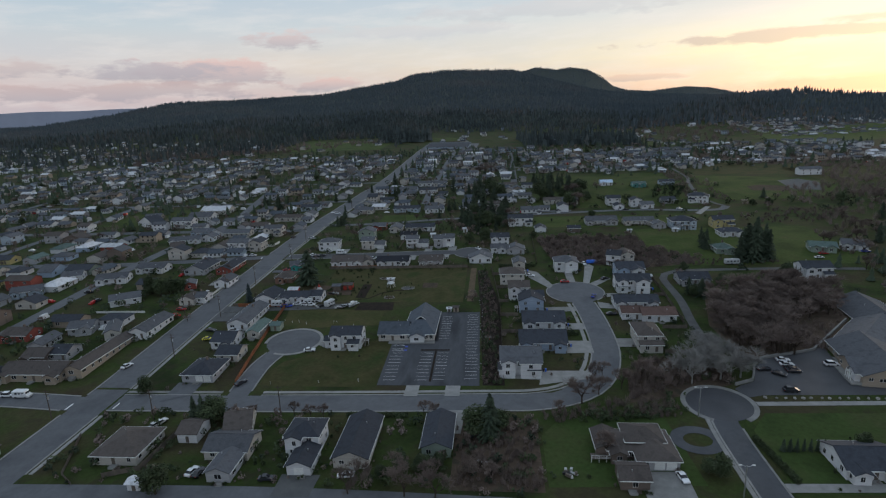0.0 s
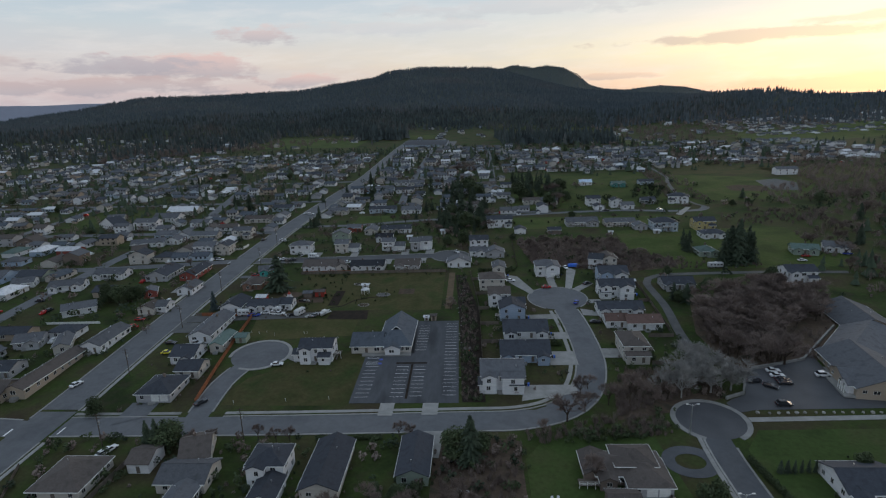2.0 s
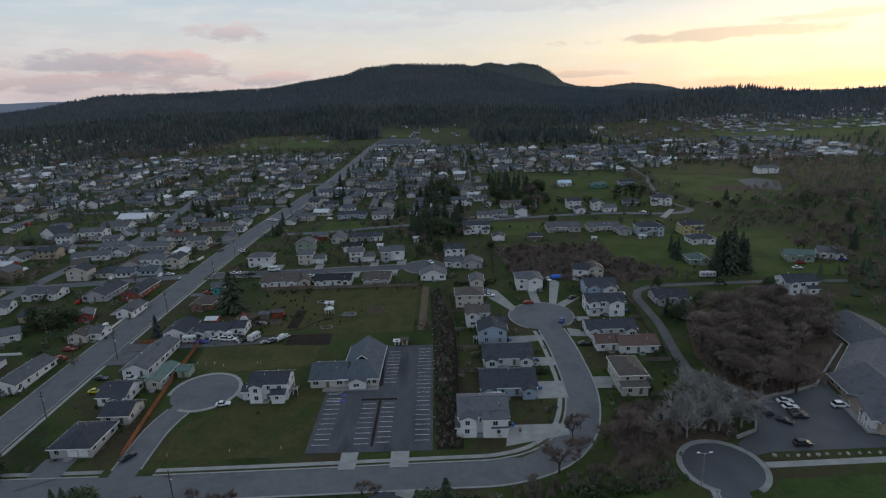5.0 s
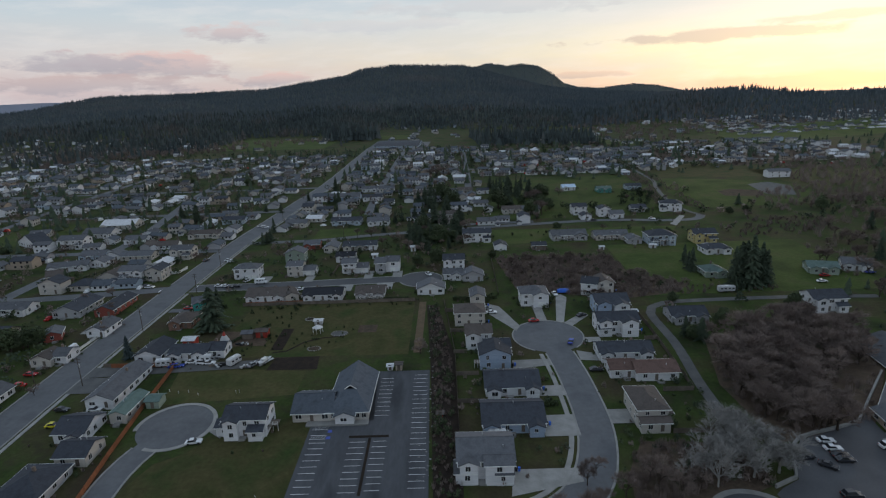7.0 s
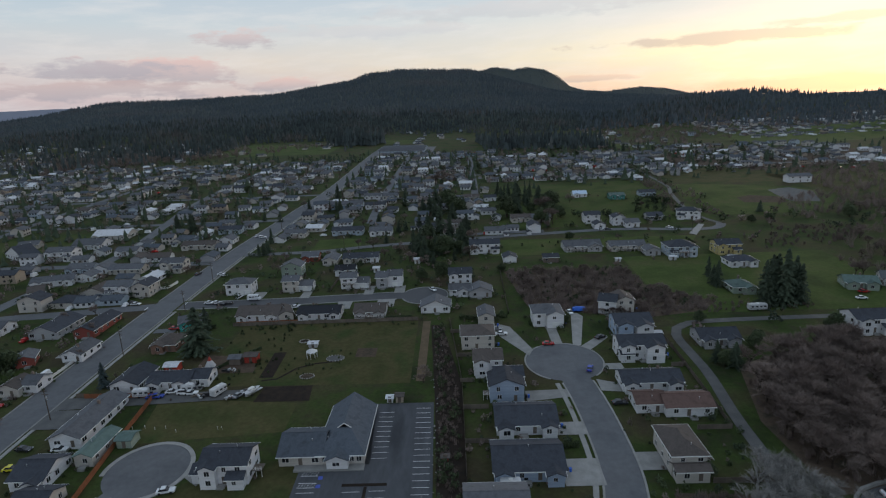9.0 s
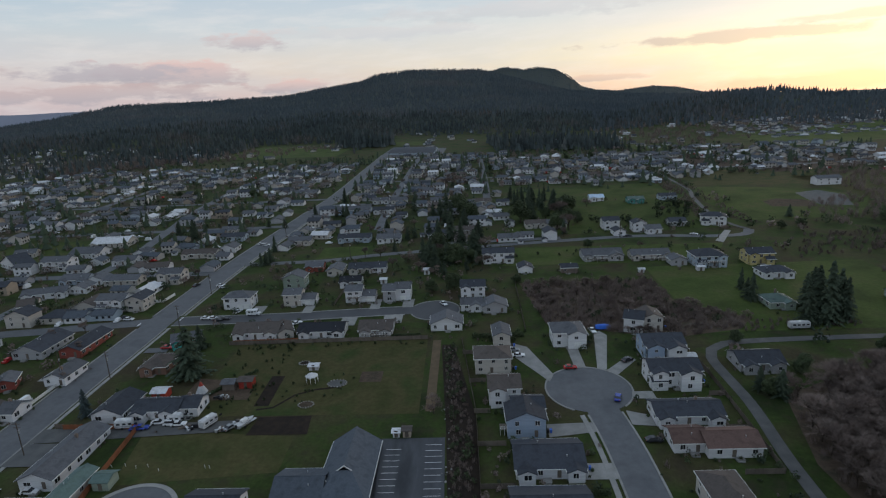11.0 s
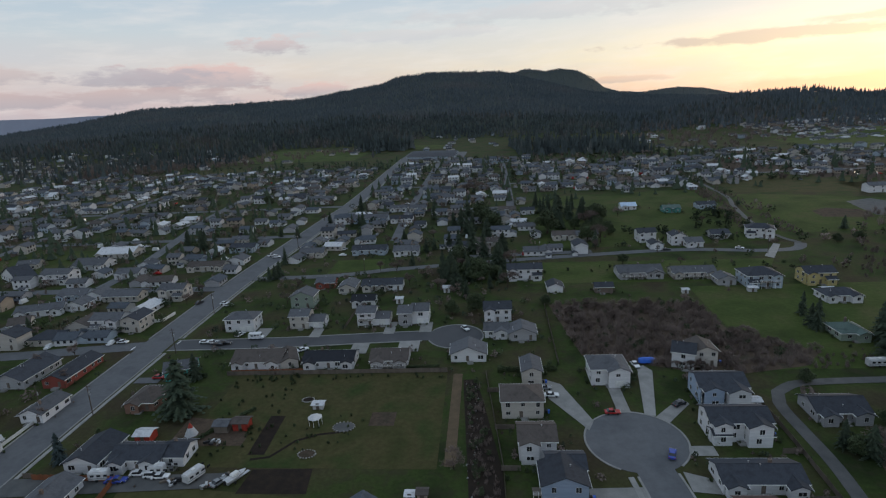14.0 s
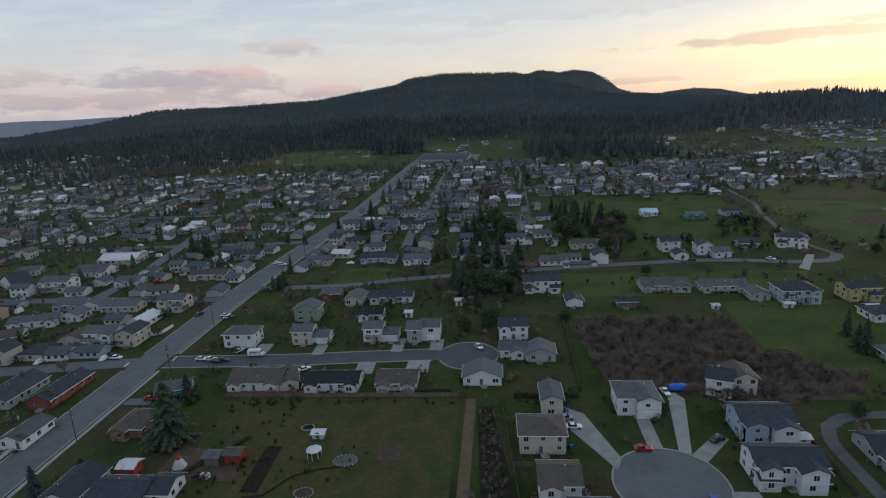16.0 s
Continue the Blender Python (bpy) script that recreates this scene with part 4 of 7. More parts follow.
def deck(root, x, y, w, d, z, mat=TRIM):
    """A raised timber deck with posts and a railing along its front."""
    bm = bmesh.new()
    add_box(bm, x - w / 2, x + w / 2, y - d, y, z - 0.15, z)
    part("deck_floor", bm, OLD_WOOD, root)
    n = max(2, int(w / 2))
    for k in range(n + 1):
        px = x - w / 2 + 0.08 + (w - 0.16) * k / n
        bm = bmesh.new()
        add_box(bm, px - 0.06, px + 0.06, y - d + 0.02, y - d + 0.14, -1.0, z + 1.0)
        part("post", bm, mat, root)
    for h in (0.15, 0.5, 0.95):
        bm = bmesh.new()
        add_box(bm, x - w / 2, x + w / 2, y - d + 0.05, y - d + 0.11, z + h - 0.03, z + h + 0.03)
        part("rail", bm, mat, root)


# ---------- vehicles ----------
CARS = {}


def car_meshes(colour, kind):
    if (colour, kind) in CARS:
        return CARS[colour, kind]
    L, W, H, belt = {"car": (4.5, 1.8, 1.45, 0.85), "wagon": (4.7, 1.9, 1.75, 1.0), "van": (6.0, 2.2, 2.6, 1.25)}[kind]
    bm = bmesh.new()
    x = L / 2
    if kind == "van":
        prof = [(-x, 0.35), (x, 0.35), (x, 0.95), (x - 0.7, 1.2), (x - 1.1, H - 0.1), (x - 1.5, H), (-x + 0.15, H), (-x, H - 0.3)]
    else:
        prof = [(-x, 0.3), (x, 0.3), (x, 0.65), (x - 0.15, 0.78), (x - 1.2, belt), (-x + 0.5, belt + 0.06), (-x, belt - 0.05)]
    sides = [[bm.verts.new((px, s * W / 2 * (0.96 if pz > belt else 1), pz)) for px, pz in prof] for s in (-1, 1)]
    n = len(prof)
    for i in range(n):
        j = (i + 1) % n
        bm.faces.new((sides[0][i], sides[0][j], sides[1][j], sides[1][i]))
    bm.faces.new(sides[0][::-1])
    bm.faces.new(sides[1])
    if kind != "van":
        r = (-x + 0.25, -x + 0.75, x - 2.0, x - 1.35) if kind == "wagon" else (-x + 0.55, -x + 1.15, x - 2.1, x - 1.4)
        add_box(bm, r[1], r[2], -W * 0.39, W * 0.39, H - 0.07, H)
    bmesh.ops.recalc_face_normals(bm, faces=bm.faces[:])
    bmesh.ops.bevel(bm, geom=bm.edges[:], offset=0.05, segments=1, affect="EDGES")
    body = bpy.data.meshes.new("body")
    bm.to_mesh(body)
    bm.free()
    body.materials.append(CAR_MAT[colour])
    bm = bmesh.new()
    if kind == "van":
        add_box(bm, x - 1.06, x - 0.8, -W * 0.42, W * 0.42, 1.3, 2.1)
        for s in (-1, 1):
            for k in range(3):
                add_box(bm, -1.9 + 1.25 * k, -0.95 + 1.25 * k, s * W * 0.482 - 0.02, s * W * 0.482 + 0.02, 1.45, 2.05)
    else:
        lo = [(r[0], belt), (r[3] + 0.05, belt - 0.02)]
        vs = [bm.verts.new((px, s * W * k, pz)) for s in (-1, 1) for px, pz, k in ((r[0], belt, 0.47), (r[3], belt - 0.02, 0.47), (r[2], H - 0.06, 0.39), (r[1], H - 0.06, 0.39))]
        for f in ((0, 1, 2, 3), (7, 6, 5, 4), (1, 5, 6, 2), (4, 0, 3, 7)):
            bm.faces.new([vs[i] for i in f])
        bmesh.ops.recalc_face_normals(bm, faces=bm.faces[:])
    glass = bpy.data.meshes.new("glazing")
    bm.to_mesh(glass)
    bm.free()
    glass.materials.append(GLASS)
    bm = bmesh.new()
    add_tube(bm, (0, -0.11, 0), (0, 0.11, 0), 0.33, 0.33, 10)
    wheel = bpy.data.meshes.new("wheel")
    bm.to_mesh(wheel)
    bm.free()
    wheel.materials.append(RUBBER)
    bm = bmesh.new()
    add_box(bm, -0.03, 0.03, -0.2, 0.2, -0.08, 0.08)
    lamp = bpy.data.meshes.new("headlight")
    bm.to_mesh(lamp)
    bm.free()
    lamp.materials.append(TRIM)
    bm = bmesh.new()
    add_box(bm, -0.03, 0.03, -0.16, 0.16, -0.09, 0.09)
    tail = bpy.data.meshes.new("tail_light")
    bm.to_mesh(tail)
    bm.free()
    tail.materials.append(RED)
    CARS[colour, kind] = (body, glass, wheel, lamp, tail, L, W)
    return CARS[colour, kind]


def car(x, y, rot, colour, kind="car"):
    body, glass, wheel, lamp, tail, L, W = car_meshes(colour, kind)
    root = new({"car": "car", "wagon": "station_wagon", "van": "camper_van"}[kind])
    root.matrix_basis = pose(x, y, gz(x, y) + 0.16, 0, 0, rot)
    shared("body", body, root)
    shared("glazing", glass, root)
    for sx in (-1, 1):
        for sy in (-1, 1):
            shared("wheel", wheel, root, Matrix.Translation((sx * L * 0.31, sy * (W / 2 - 0.1), 0.33)))
    for sy in (-1, 1):
        shared("headlight", lamp, root, Matrix.Translation((L / 2 - 0.01, sy * W * 0.36, 0.62)))
        shared("tail_light", tail, root, Matrix.Translation((-L / 2 + 0.01, sy * W * 0.38, 0.72)))
    tone = {"dark": "black"}.get(colour, colour)
    tagged(root, f"{tone} {'passenger car' if kind == 'car' else 'station wagon' if kind == 'wagon' else 'camper van'} parked on asphalt", "car" if kind != "van" else "van", group="parked vehicles")


# ---------- trees ----------


def from_lists(name, verts, faces, mat):
    me = bpy.data.meshes.new(name)
    me.from_pydata(verts, [], faces)
    me.materials.append(mat)
    return me


def trunk_mesh(height, r, mat, seed):
    rd = random.Random(seed)
    bm = bmesh.new()
    p, n = Vector((0, 0, -0.3)), 4
    for k in range(n):
        q = Vector((rd.uniform(-0.1, 0.1), rd.uniform(-0.1, 0.1), height * (k + 1) / n))
        add_tube(bm, p, q, r * (1 - k / n) + 0.02, r * (1 - (k + 1) / n) + 0.02, 6)
        p = q
    me = bpy.data.meshes.new("trunk")
    bm.to_mesh(me)
    bm.free()
    me.materials.append(mat)
    return me


def fir_crown(seed, mat, slim=1.0):
    """Ten metres high: drooping branches in whorls, each a spray of small pointed blades."""
    rd = random.Random(seed)
    V, F = [], []
    z = 0.9
    while z < 9.9:
        k = (z - 0.9) / 9.0
        reach = (2.25 * (1 - k) ** 0.85 + 0.12) * slim
        for i in range(max(4, int(11 - 6 * k))):
            a = rd.uniform(0, 6.283)
            r = reach * rd.uniform(0.55, 1.12)
            base = Vector((0, 0, z + rd.uniform(-0.2, 0.2)))
            d = Vector((math.cos(a), math.sin(a), 0))
            side = Vector((-d.y, d.x, 0))
            droop = rd.uniform(0.15, 0.45)
            for j in range(6):
                u = (j + 0.6) / 6
                c = base + d * (r * u) + Vector((0, 0, -droop * r * u * u + rd.uniform(-0.08, 0.08)))
                s = 0.17 + 0.30 * (1 - u) * (0.4 + reach / 2.4)
                t = side * s * 1.3 + Vector((0, 0, rd.uniform(-0.28, 0.1)))
                t2 = side * -s * 1.3 + Vector((0, 0, rd.uniform(-0.28, 0.1)))
                tip = d * s * 1.5 + Vector((0, 0, -0.12))
                up = Vector((0, 0, rd.uniform(0.08, 0.26)))
                n = len(V)
                V += [tuple(c - d * 0.15 + up), tuple(c + t), tuple(c + tip), tuple(c + t2)]
                F += [(n, n + 1, n + 2), (n, n + 2, n + 3)]
        z += 0.30 + 0.22 * (1 - k)
    n = len(V)
    V += [(0.1, 0, 9.4), (-0.06, 0.09, 9.4), (-0.06, -0.09, 9.4), (0, 0, 10.2)]
    F += [(n, n + 1, n + 3), (n + 1, n + 2, n + 3), (n + 2, n, n + 3)]
    return from_lists("crown", V, F, mat)


def leaf_crown(seed, mat):
    """Ten units high, broad: lobes filled with small tilted leaf sprays, with gaps between."""
    rd = random.Random(seed)
    V, F = [], []
    lobes = [(Vector((rd.uniform(-1.9, 1.9), rd.uniform(-1.9, 1.9), rd.uniform(2.8, 7.8))), rd.uniform(1.3, 2.2)) for _ in range(13)] + [(Vector((0, 0, 8.3)), 1.4), (Vector((0, 0, 5.5)), 2.6)]
    for c, r in lobes:
        for _ in range(int(115 * r)):
            d = Vector((rd.gauss(0, 1), rd.gauss(0, 1), rd.gauss(0, 1))).normalized()
            p = c + d * r * rd.uniform(0.65, 1.08)
            s = rd.uniform(0.16, 0.34)
            a = Vector((rd.gauss(0, 1), rd.gauss(0, 1), rd.gauss(0, 1))).normalized()
            b = a.cross(d + Vector((0.01, 0, 0.02))).normalized()
            n = len(V)
            V += [tuple(p + a * s), tuple(p + b * s * 0.8 + d * 0.1), tuple(p - a * s * 0.9), tuple(p - b * s * 0.8 - d * 0.1)]
            F += [(n, n + 1, n + 2), (n, n + 2, n + 3)]
    return from_lists("crown", V, F, mat)


def bare_meshes(seed, spread=1.0, twig=0.05):
    """Ten metres high: limbs that fork five times and end in fans of fine twigs."""
    rd = random.Random(seed)
    bm = bmesh.new()
    TV, TF = [], []

    def blade(a, b, w):
        d = (b - a).normalized()
        s = d.cross(Vector((rd.uniform(-1, 1), rd.uniform(-1, 1), rd.uniform(-1, 1)))).normalized() * w
        n = len(TV)
        TV.extend([tuple(a - s), tuple(a + s), tuple(b)])
        TF.append((n, n + 1, n + 2))

    def grow(p, d, length, r, depth):
        q = p + d * length
        if depth <= 2:
            add_tube(bm, p, q, r, r * 0.65, 5 if depth < 2 else 3)
        else:
            blade(p, q, max(r, twig * 0.8))
        if depth >= 4:
            for _ in range(9 if depth == 5 else 5):
                e = (d + Vector((rd.gauss(0, 0.55), rd.gauss(0, 0.55), rd.gauss(0.25, 0.45)))).normalized()
                blade(p + (q - p) * rd.uniform(0.1, 1), q + e * length * rd.uniform(0.6, 1.6), twig)
        if depth == 5:
            return
        for _ in range(rd.choice((2, 3, 3)) if depth else 5):
            e = (d * 0.9 + Vector((rd.gauss(0, 0.52), rd.gauss(0, 0.52), rd.gauss(0.16, 0.28))) * spread).normalized()
            grow(q - d * length * rd.uniform(0, 0.35), e, length * rd.uniform(0.62, 0.86), r * 0.6, depth + 1)

    grow(Vector((0, 0, -0.3)), Vector((0.03, 0.02, 1)), 2.6, 0.22, 0)
    me = bpy.data.meshes.new("trunk")
    bm.to_mesh(me)
    bm.free()
    me.materials.append(BARK)
    return me, (TV, TF)


FIRS = [(trunk_mesh(9.6, 0.22, BARK, 1 + k), fir_crown(20 + k, NEEDLES, s)) for k, s in enumerate((1.35, 1.1, 1.6))]
BLUE_FIR = (trunk_mesh(9.6, 0.22, BARK, 9), fir_crown(29, SPRUCE, 1.3))
EVERS = [(trunk_mesh(6.0, 0.3, BARK, 5 + k), leaf_crown(40 + k, LEAVES)) for k in range(3)]
BARES, PALES = [], []
for k in range(4):
    tr, (tv, tf) = bare_meshes(60 + k, 1.0, 0.028)
    BARES.append((tr, from_lists("crown", tv, tf, TWIGS)))
for k in range(2):
    tr, (tv, tf) = bare_meshes(80 + k, 1.3, 0.03)
    tr.materials.clear()
    tr.materials.append(PALE)
    PALES.append((tr, from_lists("crown", tv, tf, PALE)))
TREE_RND = random.Random(5)
TREE_KINDS = {
    "fir": ("fir_tree", FIRS, "crown", "dark green fir with drooping branches", "conifer tree"),
    "blue": ("spruce_tree", [BLUE_FIR], "crown", "blue-green spruce beside the road", "conifer tree"),
    "ever": ("evergreen_tree", EVERS, "crown", "dense dark evergreen tree with a broad crown", "tree"),
    "bare": ("bare_tree", BARES, "crown", "leafless tree with fine brown winter twigs", "tree"),
    "pale": ("bare_tree", PALES, "crown", "large leafless tree with pale lichen-grey limbs", "tree"),
}


def tree(kind, x, y, h, wide=1.0):
    name, protos, leaf, label, cat = TREE_KINDS[kind]
    trunk, crown = TREE_RND.choice(protos)
    root = new(name)
    s = h / 10
    if kind == "ever":
        wide *= 1.35
    root.matrix_basis = pose(x, y, gz(x, y), 0, 0, TREE_RND.uniform(0, 360)) @ Matrix.Diagonal((s * wide * TREE_RND.uniform(0.85, 1.2), s * wide * TREE_RND.uniform(0.85, 1.2), s, 1))
    shared("trunk", trunk, root)
    shared(leaf, crown, root)
    size = "tall " if h > 12 else "small " if h < 6 else ""
    tagged(root, size + label, cat, group="town trees")
    PLACED.append((x, y, 1.5))


def scatter(poly, n, seed):
    rd = random.Random(seed)
    xs, ys = [p[0] for p in poly], [p[1] for p in poly]
    out = []
    while len(out) < n:
        x, y = rd.uniform(min(xs), max(xs)), rd.uniform(min(ys), max(ys))
        inside = False
        for i in range(len(poly)):
            (x0, y0), (x1, y1) = poly[i - 1], poly[i]
            if (y0 > y) != (y1 > y) and x < (x1 - x0) * (y - y0) / (y1 - y0) + x0:
                inside = not inside
        if inside:
            out.append((x, y))
    return out


def brush(name, places, lo, hi, mat, label, per=70, width=0.045, spread=0.75):
    """Dense leafless shrubs: sprays of thin rising stems."""
    rd = random.Random(len(places) * 7 + per)
    V, F = [], []
    for x, y in places:
        h, g = rd.uniform(lo, hi), gz(x, y)
        for _ in range(per):
            a, b = rd.uniform(0, 6.283), abs(rd.gauss(0, 0.5)) * spread
            d = Vector((math.cos(a) * b, math.sin(a) * b, 1)).normalized()
            p = Vector((x, y, g)) + Vector((rd.gauss(0, 0.35) * h * 0.4, rd.gauss(0, 0.35) * h * 0.4, rd.uniform(-0.1, 0.45) * h))
            q = p + d * h * rd.uniform(0.35, 0.7)
            s = Vector((math.sin(a), -math.cos(a), rd.uniform(-0.5, 0.5))) * width
            n = len(V)
            V += [tuple(p - s), tuple(p + s), tuple(q + s * 0.3)]
            F.append((n, n + 1, n + 2))
    return tagged(mesh_object(name, V, F, mat), label, "shrubs", kind="stuff")


def tufts(name, places, lo, hi, mat, label, per=26, seed=1):
    """Rounded garden bushes and small trees: loose sprays of leaves or twigs round a few lobes."""
    rd = random.Random(seed)
    V, F = [], []
    for x, y in places:
        h, g = rd.uniform(lo, hi), gz(x, y)
        wide = h * rd.uniform(0.35, 0.6)
        lobes = [(rd.uniform(-0.5, 0.5) * wide, rd.uniform(-0.5, 0.5) * wide, h * rd.uniform(0.3, 0.7)) for _ in range(4)]
        for i in range(per):
            cx, cy, cz = lobes[i % 4]
            d = Vector((rd.gauss(0, 1), rd.gauss(0, 1), rd.gauss(0, 1))).normalized()
            p = Vector((x + cx + d.x * wide * 0.7, y + cy + d.y * wide * 0.7, g + max(0.1, cz + d.z * h * 0.32)))
            a = Vector((rd.gauss(0, 1), rd.gauss(0, 1), rd.gauss(0, 1))).normalized() * h * rd.uniform(0.08, 0.2)
            b = a.cross(d + Vector((0.02, 0.01, 0.03))).normalized() * h * rd.uniform(0.06, 0.15)
            n = len(V)
            V += [tuple(p + a), tuple(p + b), tuple(p - a), tuple(p - b)]
            F.append((n, n + 1, n + 2, n + 3))
    return tagged(mesh_object(name, V, F, mat), label, "shrubs", kind="stuff")


# ---------- poles, fences, hedges ----------


def utility_pole(x, y, h=10.5, lamp=False, turn=0):
    root = new("street_lamp" if lamp else "utility_pole")
    root.matrix_basis = pose(x, y, gz(x, y), 0, 0, turn)
    bm = bmesh.new()
    add_tube(bm, (0, 0, -0.5), (0, 0, h), 0.17, 0.12, 8)
    part("pole", bm, POLE if not lamp else STEEL, root)
    if lamp:
        for s in (-1, 1):
            bm = bmesh.new()
            add_tube(bm, (0, 0, h - 0.3), (s * 1.3, 0, h + 0.2), 0.05, 0.05, 6)
            part("arm", bm, STEEL, root)
            bm = bmesh.new()
            add_box(bm, s * 1.5 - 0.35, s * 1.5 + 0.35, -0.16, 0.16, h + 0.14, h + 0.3)
            part("lamp_head", bm, TRIM, root)
        tagged(root, "tall street lamp with two pale lamp heads", "street lamp", group="street poles")
        return
    for z in (h - 0.6, h - 1.7):
        bm = bmesh.new()
        add_box(bm, -1.1, 1.1, -0.06, 0.06, z, z + 0.12)
        part("crossarm", bm, POLE, root)
    bm = bmesh.new()
    add_tube(bm, (0.32, 0, h - 3.4), (0.32, 0, h - 2.4), 0.22, 0.22, 8)
    part("transformer", bm, STEEL, root)
    tagged(root, "dark wooden utility pole with crossarms beside the road", "utility pole", group="street poles")


def fence(pts, h=1.7, mat=FENCE, label="orange-brown cedar board fence", gap=0.0):
    """Boards on posts and rails, one panel between two posts."""
    root = new("fence")
    for (x0, y0), (x1, y1) in zip(pts, pts[1:]):
        n = max(1, round(math.hypot(x1 - x0, y1 - y0) / 3.0))
        for k in range(n):
            ax, ay = x0 + (x1 - x0) * k / n, y0 + (y1 - y0) * k / n
            bx, by = x0 + (x1 - x0) * (k + 1) / n, y0 + (y1 - y0) * (k + 1) / n
            l, a = math.hypot(bx - ax, by - ay), math.atan2(by - ay, bx - ax)
            tilt = math.atan2(gz(bx, by) - gz(ax, ay), l)
            m = Matrix.Translation((ax, ay, gz(ax, ay))) @ Euler((0, -tilt, a)).to_matrix().to_4x4()
            bm = bmesh.new()
            add_box(bm, -0.06, 0.06, -0.06, 0.06, -0.3, h + 0.08)
            part("post", bm, mat, root, at=m)
            bm = bmesh.new()
            c = 9
            lines = []
            for j in range(c):
                o = 0.014 if j % 2 else -0.014
                for px in (0.07 + (l - 0.14) * j / c, 0.07 + (l - 0.14) * (j + 1) / c - 0.001):
                    top = h + 0.03 * math.sin(j * 5.1 + k)
                    lines.append([bm.verts.new((px, o + s, z)) for s, z in ((-0.012, 0.03), (-0.012, top), (0.012, top), (0.012, 0.03))])
            for a4, b4 in zip(lines, lines[1:]):
                for e in range(4):
                    bm.faces.new((a4[e], b4[e], b4[(e + 1) % 4], a4[(e + 1) % 4]))
            bm.faces.new(lines[0])
            bm.faces.new(lines[-1][::-1])
            part("board_panel", bm, mat, root, at=m)
    return tagged(root, label, "fence")


def hedge(x0, y0, x1, y1, h=1.5, w=1.2, label="clipped dark green hedge"):
    rd = random.Random(int(x0 * 10 + y1))
    V, F = [], []
    l = math.hypot(x1 - x0, y1 - y0)
    for _ in range(int(l * 110)):
        t, s, z = rd.uniform(0, 1), rd.uniform(-w / 2, w / 2), rd.uniform(0.02, h) * rd.uniform(0.85, 1.05)
        px, py = x0 + (x1 - x0) * t - (y1 - y0) / l * s, y0 + (y1 - y0) * t + (x1 - x0) / l * s
        p = Vector((px, py, gz(px, py) + z))
        a = Vector((rd.gauss(0, 1), rd.gauss(0, 1), rd.gauss(0, 1))).normalized() * 0.2
        b = Vector((rd.gauss(0, 1), rd.gauss(0, 1), rd.gauss(0, 1))).normalized() * 0.2
        n = len(V)
        V += [tuple(p + a), tuple(p + b), tuple(p - a), tuple(p - b)]
        F.append((n, n + 1, n + 2, n + 3))
    return tagged(mesh_object("hedge", V, F, LEAVES), label, "hedge")


for x, y in ((-108.5, 155.5), (-142.8, 154.7), (-124.8, 196), (-67.7, 158.3), (-126, 276.8), (-143.4, 277), (-125, 235), (-143.8, 238), (-121.5, 318.5), (-126, 360), (-122, 470), (-67.2, 415.5), (150.7, 428.4), (29.5, 438.5), (95, 436)):
    utility_pole(x, y)
utility_pole(60.1, 160.8, 9.5, True)
utility_pole(58.5, 125.7, 9, True)
fence([(-91.8, 178), (-94.5, 200), (-96.6, 221), (-98.5, 246.3), (-122, 246.8)], 1.8)
fence([(-93, 301), (-15, 301.5)], 1.6, OLD_WOOD, "weathered grey-brown board fence behind the houses")
fence([(-92, 302), (-66, 302.6)], 1.5)
fence([(-97.5, 131), (-95.5, 156)], 1.6, OLD_WOOD, "weathered brown board fence between yards")
fence([(-106, 127.5), (-97.5, 131)], 1.5, OLD_WOOD, "weathered brown board fence between yards")
fence([(-143, 255), (-142.3, 273.5)], 1.1, TRIM, "low white picket fence beside the road", 0.4)
fence([(-152, 350), (-145.5, 351), (-144.5, 360)], 1.4, TRIM, "white board fence at a yard corner")
fence([(-190, 240), (-165, 240.5)], 1.1, TRIM, "low white picket fence beside a yard", 0.4)
fence([(2.6, 182), (2.2, 250), (-2, 300)], 1.6, OLD_WOOD, "weathered board fence along the back gardens")
fence([(76.5, 222), (78, 262), (78, 282)], 1.6, OLD_WOOD, "weathered board fence along the lane")
fence([(23, 305), (24, 360)], 1.6, OLD_WOOD, "weathered board fence beside the thicket")
fence([(-126, 146), (-118, 128), (-112, 124)], 1.2, OLD_WOOD, "low weathered board fence")
fence([(-84, 339), (-82, 372)], 1.5, OLD_WOOD, "weathered board fence between yards")
fence([(-60, 339), (-59, 366)], 1.5, OLD_WOOD, "weathered board fence between yards")
for pts in ([(2.4, 200), (9, 200)], [(2.4, 218.5), (11, 218.5)], [(2.2, 235), (10, 235)], [(1.6, 250.5), (6.5, 250.5)], [(0.4, 268), (6, 268)], [(-1.6, 288), (9.5, 288)],
            [(67, 222), (76.5, 222)], [(71, 240), (77.4, 240)], [(73, 257), (78, 257)], [(62, 201), (77, 201)]):
    fence(pts, 1.6, OLD_WOOD, "weathered board fence between back gardens")
fence([(-125, 247.6), (-122, 247.6)], 1.5, OLD_WOOD, "weathered board fence by the road")
hedge(2, 301, 22, 301.4, 1.8, 1.4)
hedge(-119, 301, -100, 300, 1.4, 1.6)
hedge(-93, 252.5, -74, 279.5, 1.0, 1.2)
hedge(-46.6, 158.4, -37.7, 158.6)
hedge(-35.8, 158.6, -27.3, 158.8)
hedge(71.2, 150, 73.8, 131, 1.6, 1.6)
hedge(26, 215.5, 33, 215.8, 2.0, 1.0)
hedge(-33, 304, -18, 304.4, 1.2, 0.9)
for k in range(7):
    tree("fir", 76.4 + 1.75 * k, 144.6 + 0.05 * k, 3.8, 0.8)
